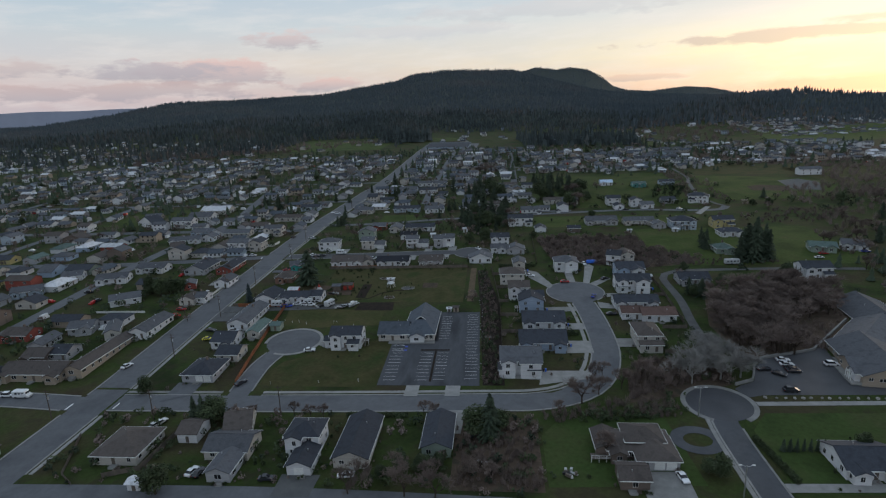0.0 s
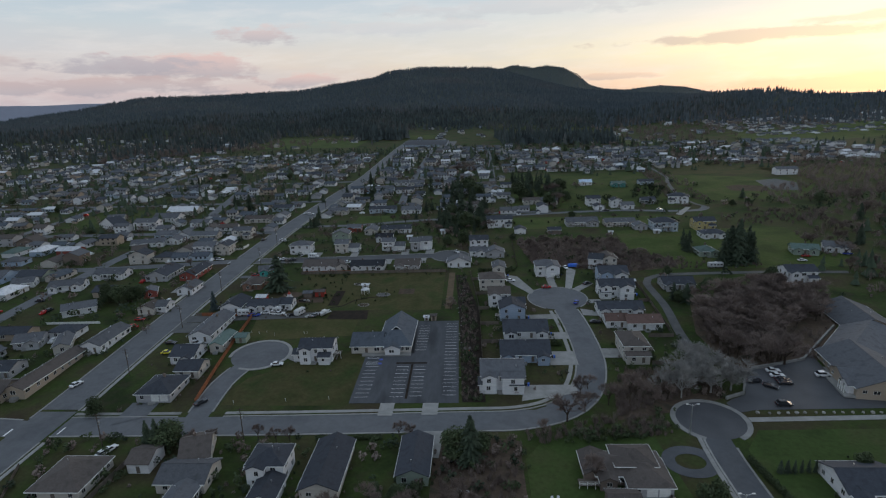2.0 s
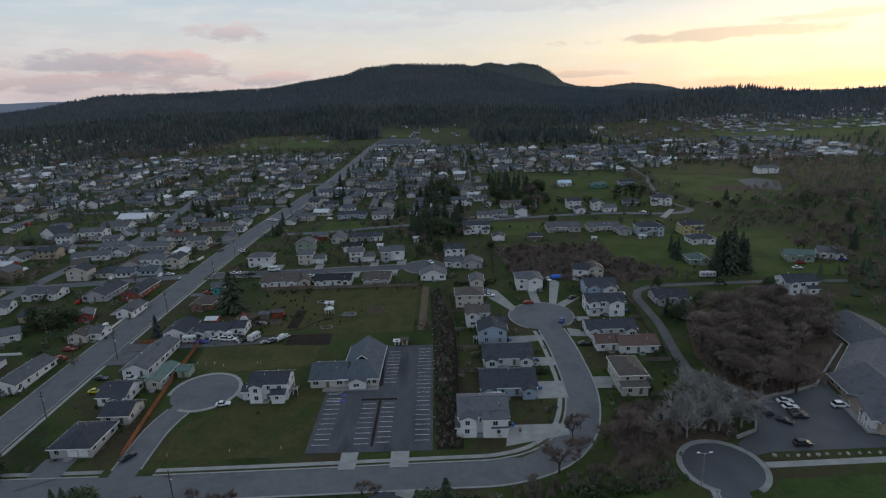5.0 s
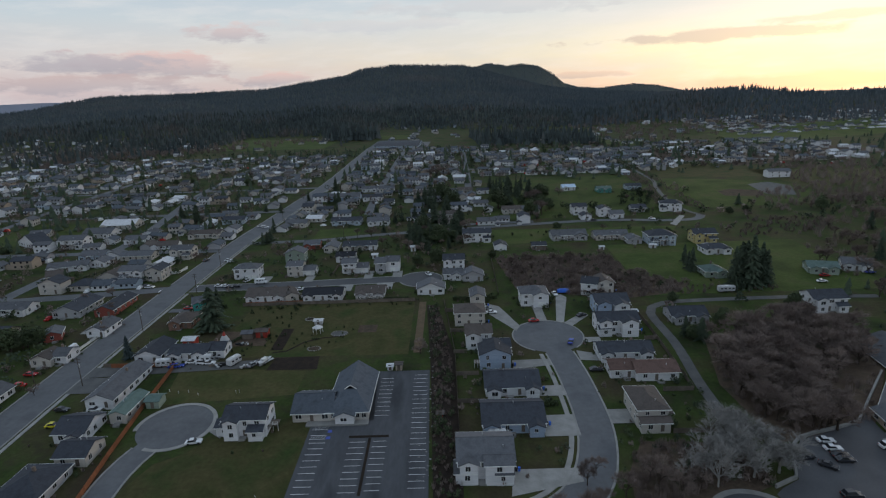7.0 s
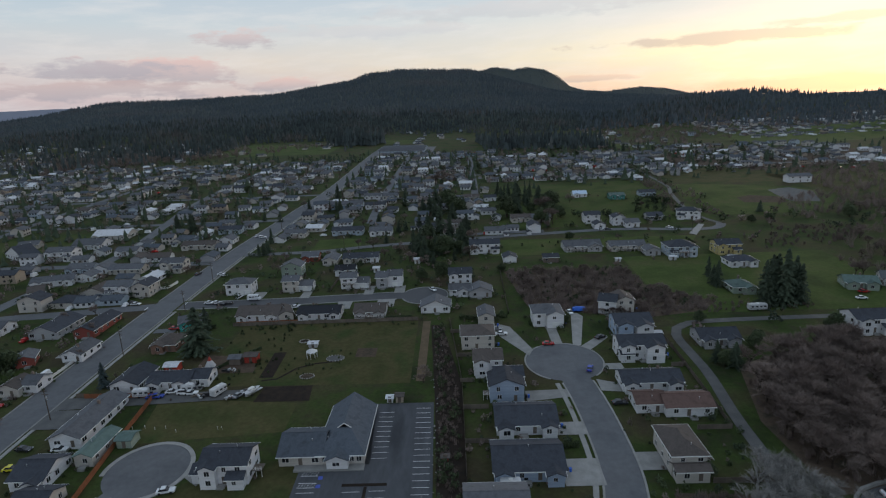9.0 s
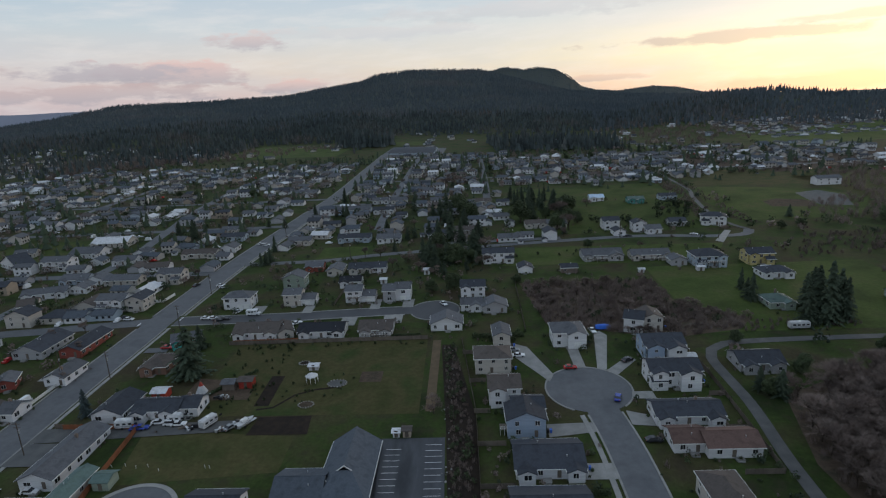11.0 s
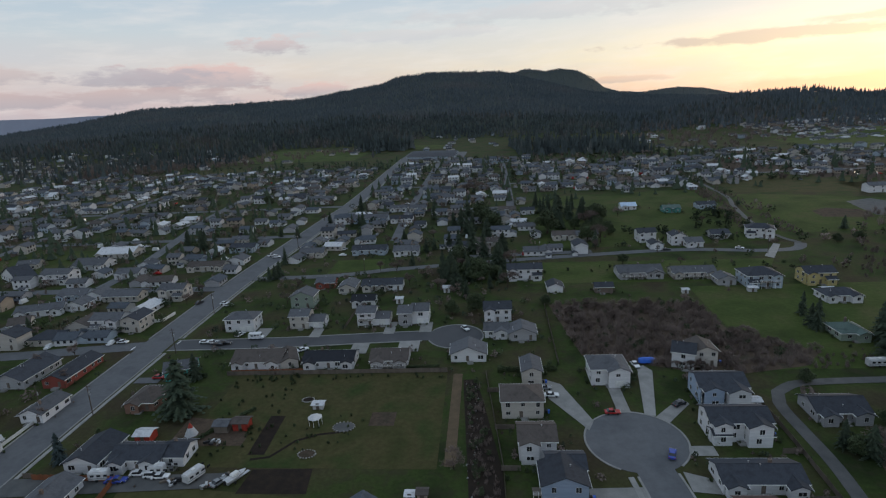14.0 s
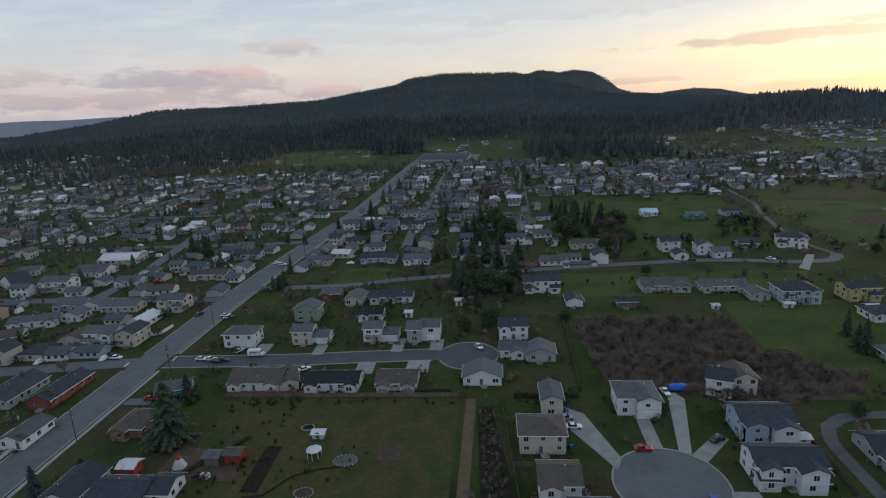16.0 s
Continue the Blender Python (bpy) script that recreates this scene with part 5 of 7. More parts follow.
for k in range(14):
    t = TREE_RND.random
    x, y = 84 + 2.7 * k + 0.6 * t(), 171.4 + 0.4 * t()
    bm = bmesh.new()
    bmesh.ops.create_icosphere(bm, subdivisions=1, radius=0.45 + 0.25 * t())
    for v in bm.verts:
        v.co *= 0.75 + 0.5 * t()
    tagged(part("boulder", bm, STONE, at=pose(x, y, gz(x, y) + 0.15, 0, 0, 90 * t())), "rough grey boulder beside the parking lot", "rock", group="boulders along the lot")
# retaining kerb round the dark parking lot
wall_line = smooth_line([(78, 179.3), (84.6, 182.2), (89, 191.3), (94.5, 197.3), (105, 200.5), (114.9, 203.7), (120.4, 209.2), (131, 220), (140.5, 229.5)])
tagged(ribbon("retaining_wall", wall_line, -0.3, 0.3, CONCRETE, 0.9, 1.3), "low pale concrete retaining wall", "wall", kind="structure")


# ---------- garden things ----------


def tent(x, y):
    root = new("teepee")
    root.matrix_basis = pose(x, y, gz(x, y))
    bm = bmesh.new()
    n = 14
    ring = [bm.verts.new((1.9 * math.cos(6.283 * i / n) * (1 + 0.05 * (i % 2)), 1.9 * math.sin(6.283 * i / n) * (1 + 0.05 * (i % 2)), 0)) for i in range(n)]
    mid = [bm.verts.new((0.75 * math.cos(6.283 * i / n), 0.75 * math.sin(6.283 * i / n), 2.3)) for i in range(n)]
    for i in range(n):
        bm.faces.new((ring[i], ring[(i + 1) % n], mid[(i + 1) % n], mid[i]))
    part("canvas", bm, CANVAS, root)
    bm = bmesh.new()
    top = [bm.verts.new((0.78 * math.cos(6.283 * i / n), 0.78 * math.sin(6.283 * i / n), 2.28)) for i in range(n)]
    cap = [bm.verts.new((0.15 * math.cos(6.283 * i / n), 0.15 * math.sin(6.283 * i / n), 3.7)) for i in range(n)]
    for i in range(n):
        bm.faces.new((top[i], top[(i + 1) % n], cap[(i + 1) % n], cap[i]))
    part("cap", bm, RED, root, "red painted upper canvas")
    for a in (0.3, 2.2, 4.4):
        bm = bmesh.new()
        add_tube(bm, (0.3 * math.cos(a + 3.14), 0.3 * math.sin(a + 3.14), 3.2), (0.45 * math.cos(a), 0.45 * math.sin(a), 4.5), 0.04, 0.03, 5)
        part("pole", bm, OLD_WOOD, root)
    tagged(root, "white canvas teepee with a red top on the lawn", "tent")


def gazebo(x, y, r=2.0):
    root = new("gazebo")
    root.matrix_basis = pose(x, y, gz(x, y) + 0.05)
    bm = bmesh.new()
    lo = [bm.verts.new((r * 1.1 * math.cos(6.283 * i / 8), r * 1.1 * math.sin(6.283 * i / 8), 2.3)) for i in range(8)]
    hi = [bm.verts.new((0.5 * math.cos(6.283 * i / 8), 0.5 * math.sin(6.283 * i / 8), 3.2)) for i in range(8)]
    for i in range(8):
        bm.faces.new((lo[i], lo[(i + 1) % 8], hi[(i + 1) % 8], hi[i]))
    bm.faces.new(hi)
    part("roof", bm, CANVAS, root)
    for i in range(8):
        bm = bmesh.new()
        a = 6.283 * i / 8
        add_tube(bm, (r * math.cos(a), r * math.sin(a), 0), (r * math.cos(a), r * math.sin(a), 2.34), 0.06, 0.06, 6)
        part("post", bm, TRIM, root)
    tagged(root, "small pale eight-sided garden gazebo", "gazebo")


def shed(x, y, w, d, h, wall, rc, rot=0, label=""):
    root = new("shed")
    root.matrix_basis = pose(x, y, gz(x, y) + 0.05, 0, 0, rot)
    s = h / 3.05
    m = Matrix.Diagonal((1, 1, s, 1))
    shared("wall", wall_mesh(w, d, 3.05, "gx", wall), root, m)
    shared("roof", roof_mesh(w, d, 3.05, "gx", rc), root, m)
    shared("door", DOOR, root, Matrix.Translation((0, -d / 2 - 0.003, 0)))
    tagged(root, label or "small garden shed with a gable roof", "shed")
    PLACED.append((x, y, 3))


def ring_bed(x, y, r, mat, label):
    root = new("garden_bed")
    root.matrix_basis = pose(x, y, gz(x, y))
    bm = bmesh.new()
    bm.faces.new([bm.verts.new((r * math.cos(6.283 * i / 20), r * 0.8 * math.sin(6.283 * i / 20), 0.12)) for i in range(20)])
    part("soil", bm, mat, root)
    rd = random.Random(int(x * 7))
    for i in range(18):
        bm = bmesh.new()
        bmesh.ops.create_icosphere(bm, subdivisions=1, radius=rd.uniform(0.2, 0.32))
        part("edging_stone", bm, STONE, root, at=pose(r * math.cos(6.283 * i / 18), r * 0.8 * math.sin(6.283 * i / 18), 0.12, 0, 0, rd.uniform(0, 360)))
    tagged(root, label, "garden bed")


tent(-88.3, 266.5)
for x, y in ((-96, 229), (-92.5, 229.5), (-89, 228.5), (-86, 229), (-82, 227), (-70, 228), (-68.8, 228), (-79, 178), (-62, 179), (-48, 180)):
    bm = bmesh.new()
    add_tube(bm, (0, 0, -0.2), (0, 0, 1.15), 0.05, 0.045, 5)
    add_box(bm, -0.09, 0.09, -0.02, 0.02, 0.8, 1.12)
    tagged(part("survey_stake", bm, TRIM, at=pose(x, y, gz(x, y), 4)), "short white survey stake in the grass", "stake", group="survey stakes")
gazebo(-52.4, 271)
ring_bed(-50.9, 257.2, 2.4, LITTER, "round stone-edged bed of reddish soil")
ring_bed(-43.6, 269.5, 3.2, GRAVEL, "round stone-edged rock garden")
ring_bed(-58.7, 284.4, 1.9, SOIL, "dark round soil bed in the lawn")
for x, y, w, d, h, wall, rc, lab in (
    (-54, 280, 3.2, 2.4, 1.6, CANVAS, ROOF_MAT["white"], "white garden cold frame on the lawn"),
    (-79.5, 268.5, 4.0, 3.5, 2.4, OLD_WOOD, ROOF_MAT["greyroof"], "weathered wooden garden shed"),
    (-74, 269.5, 4.5, 3.5, 2.6, RED, ROOF_MAT["brownroof"], "red wooden garden shed"),
    (-100.5, 264, 4.5, 4, 2.5, RED, ROOF_MAT["white"], "red shed with a pale metal roof"),
    (-93.5, 222.5, 4.2, 4.5, 2.5, WALL_MAT["sage"], ROOF_MAT["greenroof"], "grey-green garden shed by the fence"),
    (-90.5, 147.5, 6.0, 8.0, 3.0, WALL_MAT["white"], ROOF_MAT["brownroof"], "small white outbuilding with a brown roof"),
    (-93.6, 124.2, 3.6, 3, 2.2, WALL_MAT["white"], ROOF_MAT["white"], "small white garden shed"),
    (-79.8, 138.5, 2.6, 2.6, 2.4, WALL_MAT["tan"], ROOF_MAT["brownroof"], "small tan garden shed"),
    (-17.5, 240.5, 2.2, 2.0, 2.2, WALL_MAT["tan"], ROOF_MAT["brownroof"], "small brown refuse enclosure by the lot"),
    (-20.5, 240.5, 1.8, 1.8, 1.6, WALL_MAT["white"], ROOF_MAT["white"], "small white storage box by the lot"),
    (-3, 212, 1.6, 1.4, 1.2, RED, ROOF_MAT["brownroof"], "low orange-red garden box"),
    (75.5, 279, 3.4, 2.8, 2.1, CANVAS, ROOF_MAT["white"], "pale metal garden shed by the lane"),
    (117, 372, 3.5, 2.5, 2.0, CANVAS, ROOF_MAT["white"], "white shelter in the meadow"),
    (88, 372, 2.5, 2.5, 1.8, CANVAS, ROOF_MAT["white"], "white shelter in the meadow"),
    (146, 367, 4.5, 3.5, 2.4, OLD_WOOD, ROOF_MAT["white"], "shed with a white metal roof in the meadow"),
    (-41, 368, 3, 3, 2.4, WALL_MAT["white"], ROOF_MAT["white"], "small white garden shed"),
    (-20, 381, 3, 3, 2.6, WALL_MAT["white"], ROOF_MAT["white"], "small white garden shed"),
):
    shed(x, y, w, d, h, wall, rc, 0, lab)


def tarp_cover(x, y):
    root = new("tarp_covered_boat")
    root.matrix_basis = pose(x, y, gz(x, y) + 0.1)
    bm = bmesh.new()
    prof = [(-1.2, 0.5), (-1.0, 1.5), (-0.5, 2.0), (0.5, 2.0), (1.0, 1.5), (1.2, 0.5)]
    ends = [[bm.verts.new((s, p * k, q * k2)) for p, q in prof] for s, k, k2 in ((-2.8, 0.75, 0.85), (-1.6, 1, 1), (1.6, 1, 1), (2.8, 0.6, 0.8))]
    for a, b in zip(ends, ends[1:]):
        for i in range(5):
            bm.faces.new((a[i], a[i + 1], b[i + 1], b[i]))
    bm.faces.new(ends[0])
    bm.faces.new(ends[-1][::-1])
    bmesh.ops.recalc_face_normals(bm, faces=bm.faces[:])
    part("tarp", bm, TARP, root)
    for s in (-1, 1):
        bm = bmesh.new()
        add_tube(bm, (0, s * 0.9 - 0.1, 0.33), (0, s * 0.9 + 0.1, 0.33), 0.33, 0.33, 10)
        part("wheel", bm, RUBBER, root)
    bm = bmesh.new()
    add_box(bm, -2.6, 3.6, -0.5, 0.5, 0.4, 0.52)
    part("trailer_frame", bm, STEEL, root)
    tagged(root, "boat trailer under a bright blue tarp", "trailer")


def caravan(x, y, rot, L=7.5):
    root = new("caravan")
    root.matrix_basis = pose(x, y, gz(x, y) + 0.1, 0, 0, rot)
    bm = bmesh.new()
    add_box(bm, -L / 2, L / 2, -1.2, 1.2, 0.5, 2.9)
    bmesh.ops.bevel(bm, geom=bm.edges[:], offset=0.25, segments=2, affect="EDGES")
    part("body", bm, CANVAS, root)
    for k in range(4):
        for s in (-1, 1):
            bm = bmesh.new()
            add_box(bm, -L / 2 + 0.8 + 1.7 * k, -L / 2 + 1.8 + 1.7 * k, s * 1.2 - 0.02, s * 1.2 + 0.02, 1.6, 2.2)
            part("window", bm, GLASS, root)
    for s in (-1, 1):
        bm = bmesh.new()
        add_tube(bm, (-0.3, s * 1.05 - 0.12, 0.38), (-0.3, s * 1.05 + 0.12, 0.38), 0.38, 0.38, 10)
        part("wheel", bm, RUBBER, root)
        bm = bmesh.new()
        add_box(bm, -L / 2 + 0.3, L / 2 - 0.3, s * 1.205 - 0.01, s * 1.205 + 0.01, 1.1, 1.25)
        part("stripe", bm, CAR_MAT["grey"], root)
    bm = bmesh.new()
    add_box(bm, -0.5, 0.5, -0.4, 0.4, 2.9, 3.15)
    part("air_conditioner", bm, TRIM, root)
    tagged(root, "long white caravan parked on grass", "caravan")


def boat(x, y, rot):
    """A white motor boat on a trailer: flared hull, cabin and dark windscreen."""
    root = new("motor_boat")
    root.matrix_basis = pose(x, y, gz(x, y) + 0.1, 0, 0, rot)
    bm = bmesh.new()
    rows = []
    for px, w, keel in ((-3.0, 1.05, 0.7), (-1, 1.15, 0.65), (1.2, 1.05, 0.75), (2.6, 0.55, 1.0), (3.3, 0.04, 1.45)):
        rows.append([bm.verts.new((px, sy * w, z)) for sy, z in ((-1, 1.7), (-0.75, keel + 0.3))] + [bm.verts.new((px, 0, keel))] + [bm.verts.new((px, sy * w, z)) for sy, z in ((0.75, keel + 0.3), (1, 1.7))])
    for a, b in zip(rows, rows[1:]):
        for i in range(4):
            bm.faces.new((a[i], a[i + 1], b[i + 1], b[i]))
        bm.faces.new((a[4], a[0], b[0], b[4]))
    bm.faces.new(rows[0])
    bmesh.ops.recalc_face_normals(bm, faces=bm.faces[:])
    part("hull", bm, CANVAS, root)
    bm = bmesh.new()
    add_box(bm, -1.2, 1.1, -0.8, 0.8, 1.7, 2.5)
    bmesh.ops.bevel(bm, geom=bm.edges[:], offset=0.2, segments=2, affect="EDGES")
    part("cabin", bm, TRIM, root)
    bm = bmesh.new()
    add_box(bm, 0.6, 1.14, -0.7, 0.7, 1.95, 2.3)
    part("windscreen", bm, GLASS, root)
    bm = bmesh.new()
    add_box(bm, -3.4, -3.0, -0.25, 0.25, 0.9, 2.0)
    part("outboard_motor", bm, BLACK, root)
    bm = bmesh.new()
    add_box(bm, -2.6, 4.2, -0.45, 0.45, 0.42, 0.55)
    part("trailer_frame", bm, STEEL, root)
    for sy in (-1, 1):
        bm = bmesh.new()
        add_tube(bm, (-0.8, sy * 0.9 - 0.1, 0.33), (-0.8, sy * 0.9 + 0.1, 0.33), 0.33, 0.33, 10)
        part("wheel", bm, RUBBER, root)
    tagged(root, "white motor boat on a trailer in a cluttered yard", "boat")


def wood_pile(x, y, rot, w, d, h, mat, label, seed):
    """A heap of odd boards and boxes."""
    rd = random.Random(seed)
    root = new("scrap_heap")
    root.matrix_basis = pose(x, y, gz(x, y) + 0.12, 0, 0, rot)
    for _ in range(9):
        bm = bmesh.new()
        l, k = rd.uniform(0.8, w * 0.7), rd.uniform(0.15, h * 0.6)
        add_box(bm, -l / 2, l / 2, -0.3, 0.3, 0, k)
        part("scrap_board", bm, rd.choice(mat), root, at=pose(rd.uniform(-w / 3, w / 3), rd.uniform(-d / 3, d / 3), rd.uniform(0, h * 0.3), 0, rd.uniform(-14, 14), rd.uniform(0, 180)))
    tagged(root, label, "scrap heap")


boat(-66.2, 246.6, 62)
boat(-93.5, 151.5, 60)
caravan(-77.5, 247.2, 66, 5.5)
caravan(-88.5, 249.2, 4, 4)
for k, (x, y, rot, w, d, h) in enumerate(((-82.5, 246, 40, 5, 4, 1.2), (-72.5, 244.8, 20, 4, 3, 1.1), (-69.5, 247.5, 70, 3, 3, 1.0), (-79.5, 262, 10, 5, 3, 1.2), (-4.5, 137, 30, 4, 5, 1.2), (19, 133, 15, 4, 5, 1.3), (-6, 150, 80, 5, 3, 1.1))):
    wood_pile(x, y, rot, w, d, h, (OLD_WOOD, CANVAS, STEEL, OLD_WOOD, BLACK), "heap of old boards, boxes and scrap in a yard", k)
tarp_cover(52.7, 305.5)
caravan(124.5, 301, 2)
caravan(-103, 247, 6, 5)
caravan(13, 200.3, 2, 5)

house(-106.0, 139.8, 0.0, 12.8, 14.0, 1, "hip", "beige", "brownroof")
house(-72.9, 131.4, 0.0, 6.6, 9.0, 1, "gy", "grey", "greyroof")
house(-75.1, 140.9, 0.0, 12.4, 10.0, 1, "gx", "beige", "greyroof")
house(-77.8, 151.7, 16.7, 7.5, 13.0, 1, "gx", "beige", "brownroof")
house(-54.2, 144.1, 0.0, 9.6, 9.0, 2, "hip", "white", "slate")
house(-52.2, 134.7, 0.0, 6.5, 9.0, 1, "gy", "white", "slate", "garage")
house(-39.1, 144.2, 0.0, 9.3, 21.0, 1, "gy", "beige", "slate")
house(-16.5, 147.6, 0.0, 7.8, 17.0, 1, "gy", "sage", "slate")
home = house(38.0, 144.4, 0.0, 17.0, 9.5, 1, "hip", "brown", "brownroof")
wing(home, 3.6, -3.6, 10.5, 11, 1, "hip", "grey", "brownroof", "garage2")
wing(home, -8.2, 0.6, 6, 9, 1, "gy", "brown", "brownroof")
deck(home, -10, -3.6, 6, 2.6, 0.9)
shell(home, Matrix.Translation((1.6, 1.2, 1.5)), 10, 8.5, 1, "hip", "brown", "brownroof")
house(33.9, 131.2, 0.0, 6.9, 7.0, 1, "gx", "brown", "brownroof")
house(92.6, 139.3, 0.0, 13.3, 12.0, 1, "gx", "white", "slate")
house(-106.1, 185.0, 0.0, 11.6, 13.0, 1, "hip", "grey", "slate", "garage")
house(-102.2, 198.0, 0.0, 8.6, 9.0, 1, "gx", "beige", "slate")
house(-109.2, 209.3, 0.0, 9.2, 11.0, 1, "gx", "white", "slate")
house(-110.3, 232.5, 0.0, 8.8, 24.0, 1, "gy", "white", "greyroof")
house(-100.1, 219.2, 0.0, 5.0, 13.0, 1, "gy", "beige", "greenroof")
house(-109.8, 255.8, 0.0, 9.5, 13.0, 1, "gy", "white", "slate")
house(-95.7, 255.0, 0.0, 14.0, 8.0, 1, "gx", "white", "slate")
house(-86.0, 256.2, 0.0, 6.2, 8.0, 1, "gx", "white", "slate")
house(-111.3, 284.3, 0.0, 9.1, 11.0, 1, "hip", "brick", "brownroof")
house(-111.1, 304.1, 20.8, 10.4, 8.0, 1, "gx", "teal", "greyroof")
home = house(-58.7, 209.0, 0.0, 11.9, 9.0, 2, "gx", "white", "slate")
wing(home, -6.8, -1.5, 3.5, 5, 1, "gx", "white", "slate")
deck(home, 7.2, 1, 3, 3, 1.8)
home = house(8.8, 190.4, 0.0, 13.9, 12.0, 2, "gx", "white", "greyroof")
wing(home, 3.2, -5.4, 7, 5, 2, "gx", "white", "greyroof")
wing(home, -5.2, -4.6, 5, 5, 1, "gx", "white", "greyroof")
house(18.0, 209.4, 0.0, 17.7, 13.0, 1, "gx", "blue", "slate")
house(19.8, 227.6, 0.0, 17.0, 12.0, 1, "gx", "white", "slate")
home = house(15.8, 242.5, 0.0, 10.4, 9.0, 2, "gy", "blue", "slate")
wing(home, 1.2, 5.2, 9, 7, 2, "gx", "blue", "slate")
deck(home, -6, 0, 2.5, 3, 1.6)
house(11.1, 258.9, 0.0, 9.5, 9.0, 2, "gx", "white", "brownroof")
house(8.6, 278.2, 0.0, 11.9, 10.0, 2, "hip", "beige", "brownroof")
house(12.8, 295.5, 0.0, 5.9, 10.0, 2, "gy", "beige", "greyroof")
home = house(37.3, 296.4, 0.0, 11.6, 10.0, 2, "hip", "white", "greyroof", "garage")
wing(home, 2.6, -5.2, 6.5, 3.5, 2, "gy", "white", "greyroof", "garage")
house(64.9, 305.7, -21.7, 7.0, 9.0, 2, "gx", "white", "slate")
house(70.9, 306.8, 0.0, 7.7, 9.0, 2, "gy", "beige", "brownroof")
home = house(67.5, 284.6, 0.0, 13.7, 10.0, 2, "gx", "blue", "slate")
wing(home, -3.6, -4.8, 5.5, 5, 2, "gy", "blue", "slate")
wing(home, 3.0, -5.6, 6, 6, 2, "gy", "white", "slate", "garage")
home = house(64.8, 266.4, 0.0, 15.5, 9.0, 2, "gx", "white", "slate")
wing(home, 3.8, -4.6, 6, 5, 2, "gy", "white", "slate")
wing(home, -5.5, -4.2, 4, 4, 1, "gx", "white", "slate")
house(61.7, 246.7, 0.0, 18.3, 9.0, 1, "gx", "white", "slate")
house(57.2, 234.4, 0.0, 8.5, 8.0, 1, "gx", "white", "redroof")
house(67.5, 232.6, 0.0, 13.3, 9.0, 1, "gx", "white", "redroof")
home = house(57.2, 210.3, 0.0, 8.4, 13.0, 2, "hip", "beige", "brownroof")
wing(home, 0, -7.4, 8, 3.5, 1, "gx", "beige", "brownroof")
wing(home, 4.6, -1, 3, 7, 1, "gy", "beige", "brownroof")
house(-83.9, 310.5, 0.0, 17.9, 11.0, 1, "gx", "white", "brownroof")
house(-73.8, 310.2, 23.2, 5.8, 11.0, 1, "gy", "beige", "brownroof")
house(-57.6, 309.3, 0.0, 17.8, 9.0, 1, "gx", "white", "black")
home = house(-35.9, 309.7, 0.0, 13.0, 10.0, 1, "gx", "grey", "brownroof")
deck(home, 0, -5.0, 12, 2.2, 1.3)
house(-8.0, 312.9, 0.0, 12.6, 9.0, 1, "gy", "white", "greyroof")
house(-104.2, 342.6, 0.0, 12.4, 9.0, 2, "hip", "white", "greyroof", "garage")
house(-79.4, 344.1, 0.0, 7.8, 8.0, 2, "gx", "beige", "greyroof")
house(-72.4, 344.4, 0.0, 6.6, 8.0, 1, "gx", "white", "greyroof", "garage")
home = house(-51.4, 346.1, 0.0, 7.4, 8.0, 2, "gx", "white", "greyroof")
deck(home, 0, -4.0, 5.9, 2.2, 2.7)
house(-44.7, 346.1, 0.0, 6.1, 8.0, 1, "gx", "white", "greyroof", "garage")
house(-34.9, 345.3, 0.0, 5.6, 9.0, 2, "gx", "grey", "greyroof")
house(-28.8, 347.3, 0.0, 7.0, 9.0, 2, "gx", "white", "greyroof", "garage")
house(-85.6, 368.3, 0.0, 10.3, 9.0, 2, "gy", "sage", "greyroof")
house(-69.2, 388.1, 0.0, 8.0, 12.0, 1, "gy", "beige", "greyroof")
house(-55.9, 389.3, 0.0, 12.7, 9.0, 1, "gx", "beige", "slate")
house(-46.0, 389.5, 0.0, 7.3, 9.0, 1, "gx", "white", "slate")
house(-57.2, 367.6, 0.0, 10.7, 8.0, 1, "gx", "white", "black")
house(-82.3, 394.7, 0.0, 9.6, 8.0, 1, "gx", "red", "greyroof")
house(3.3, 347.3, 0.0, 10.8, 9.0, 2, "gx", "white", "slate")
house(2.4, 331.7, 0.0, 9.2, 8.0, 1, "gx", "white", "greyroof")
house(12.1, 329.0, 0.0, 10.5, 9.0, 1, "gy", "grey", "greyroof")
house(18.3, 399.7, 0.0, 17.1, 9.0, 2, "gx", "white", "slate")
house(30.9, 380.0, 0.0, 7.1, 8.0, 1, "gy", "white", "slate", "garage")
house(52.8, 376.9, 0.0, 8.2, 6.0, 1, "gx", "brown", "slate")
home = house(74.3, 399.0, 0.0, 21.0, 11.0, 1, "gx", "grey", "greyroof")
wing(home, 6.5, -2.5, 8, 10, 1, "gy", "grey", "greyroof")
deck(home, -3.5, -5.5, 12, 2.4, 1.2)
home = house(99.2, 396.1, 0.0, 20.0, 9.0, 1, "gx", "beige", "greyroof")
deck(home, 0, -4.5, 15, 2.2, 1.0)
house(109.9, 384.4, 0.0, 8.2, 8.0, 1, "gy", "grey", "greyroof")
home = house(124.3, 382.4, 0.0, 15.2, 12.0, 2, "hip", "bluegrey", "slate")
deck(home, 0, -6.0, 12.2, 2.2, 2.7)
house(149.8, 382.9, 0.0, 13.2, 9.0, 2, "gx", "yellow", "slate")
house(146.8, 361.1, 0.0, 14.0, 9.0, 1, "hip", "white", "slate")
house(128.7, 324.6, 0.0, 9.3, 10.0, 1, "hip", "sage", "greenroof")
house(154.6, 281.6, 0.0, 13.7, 10.0, 2, "gx", "white", "slate")
house(95.5, 275.1, 0.0, 14.1, 10.0, 1, "gx", "grey", "slate")
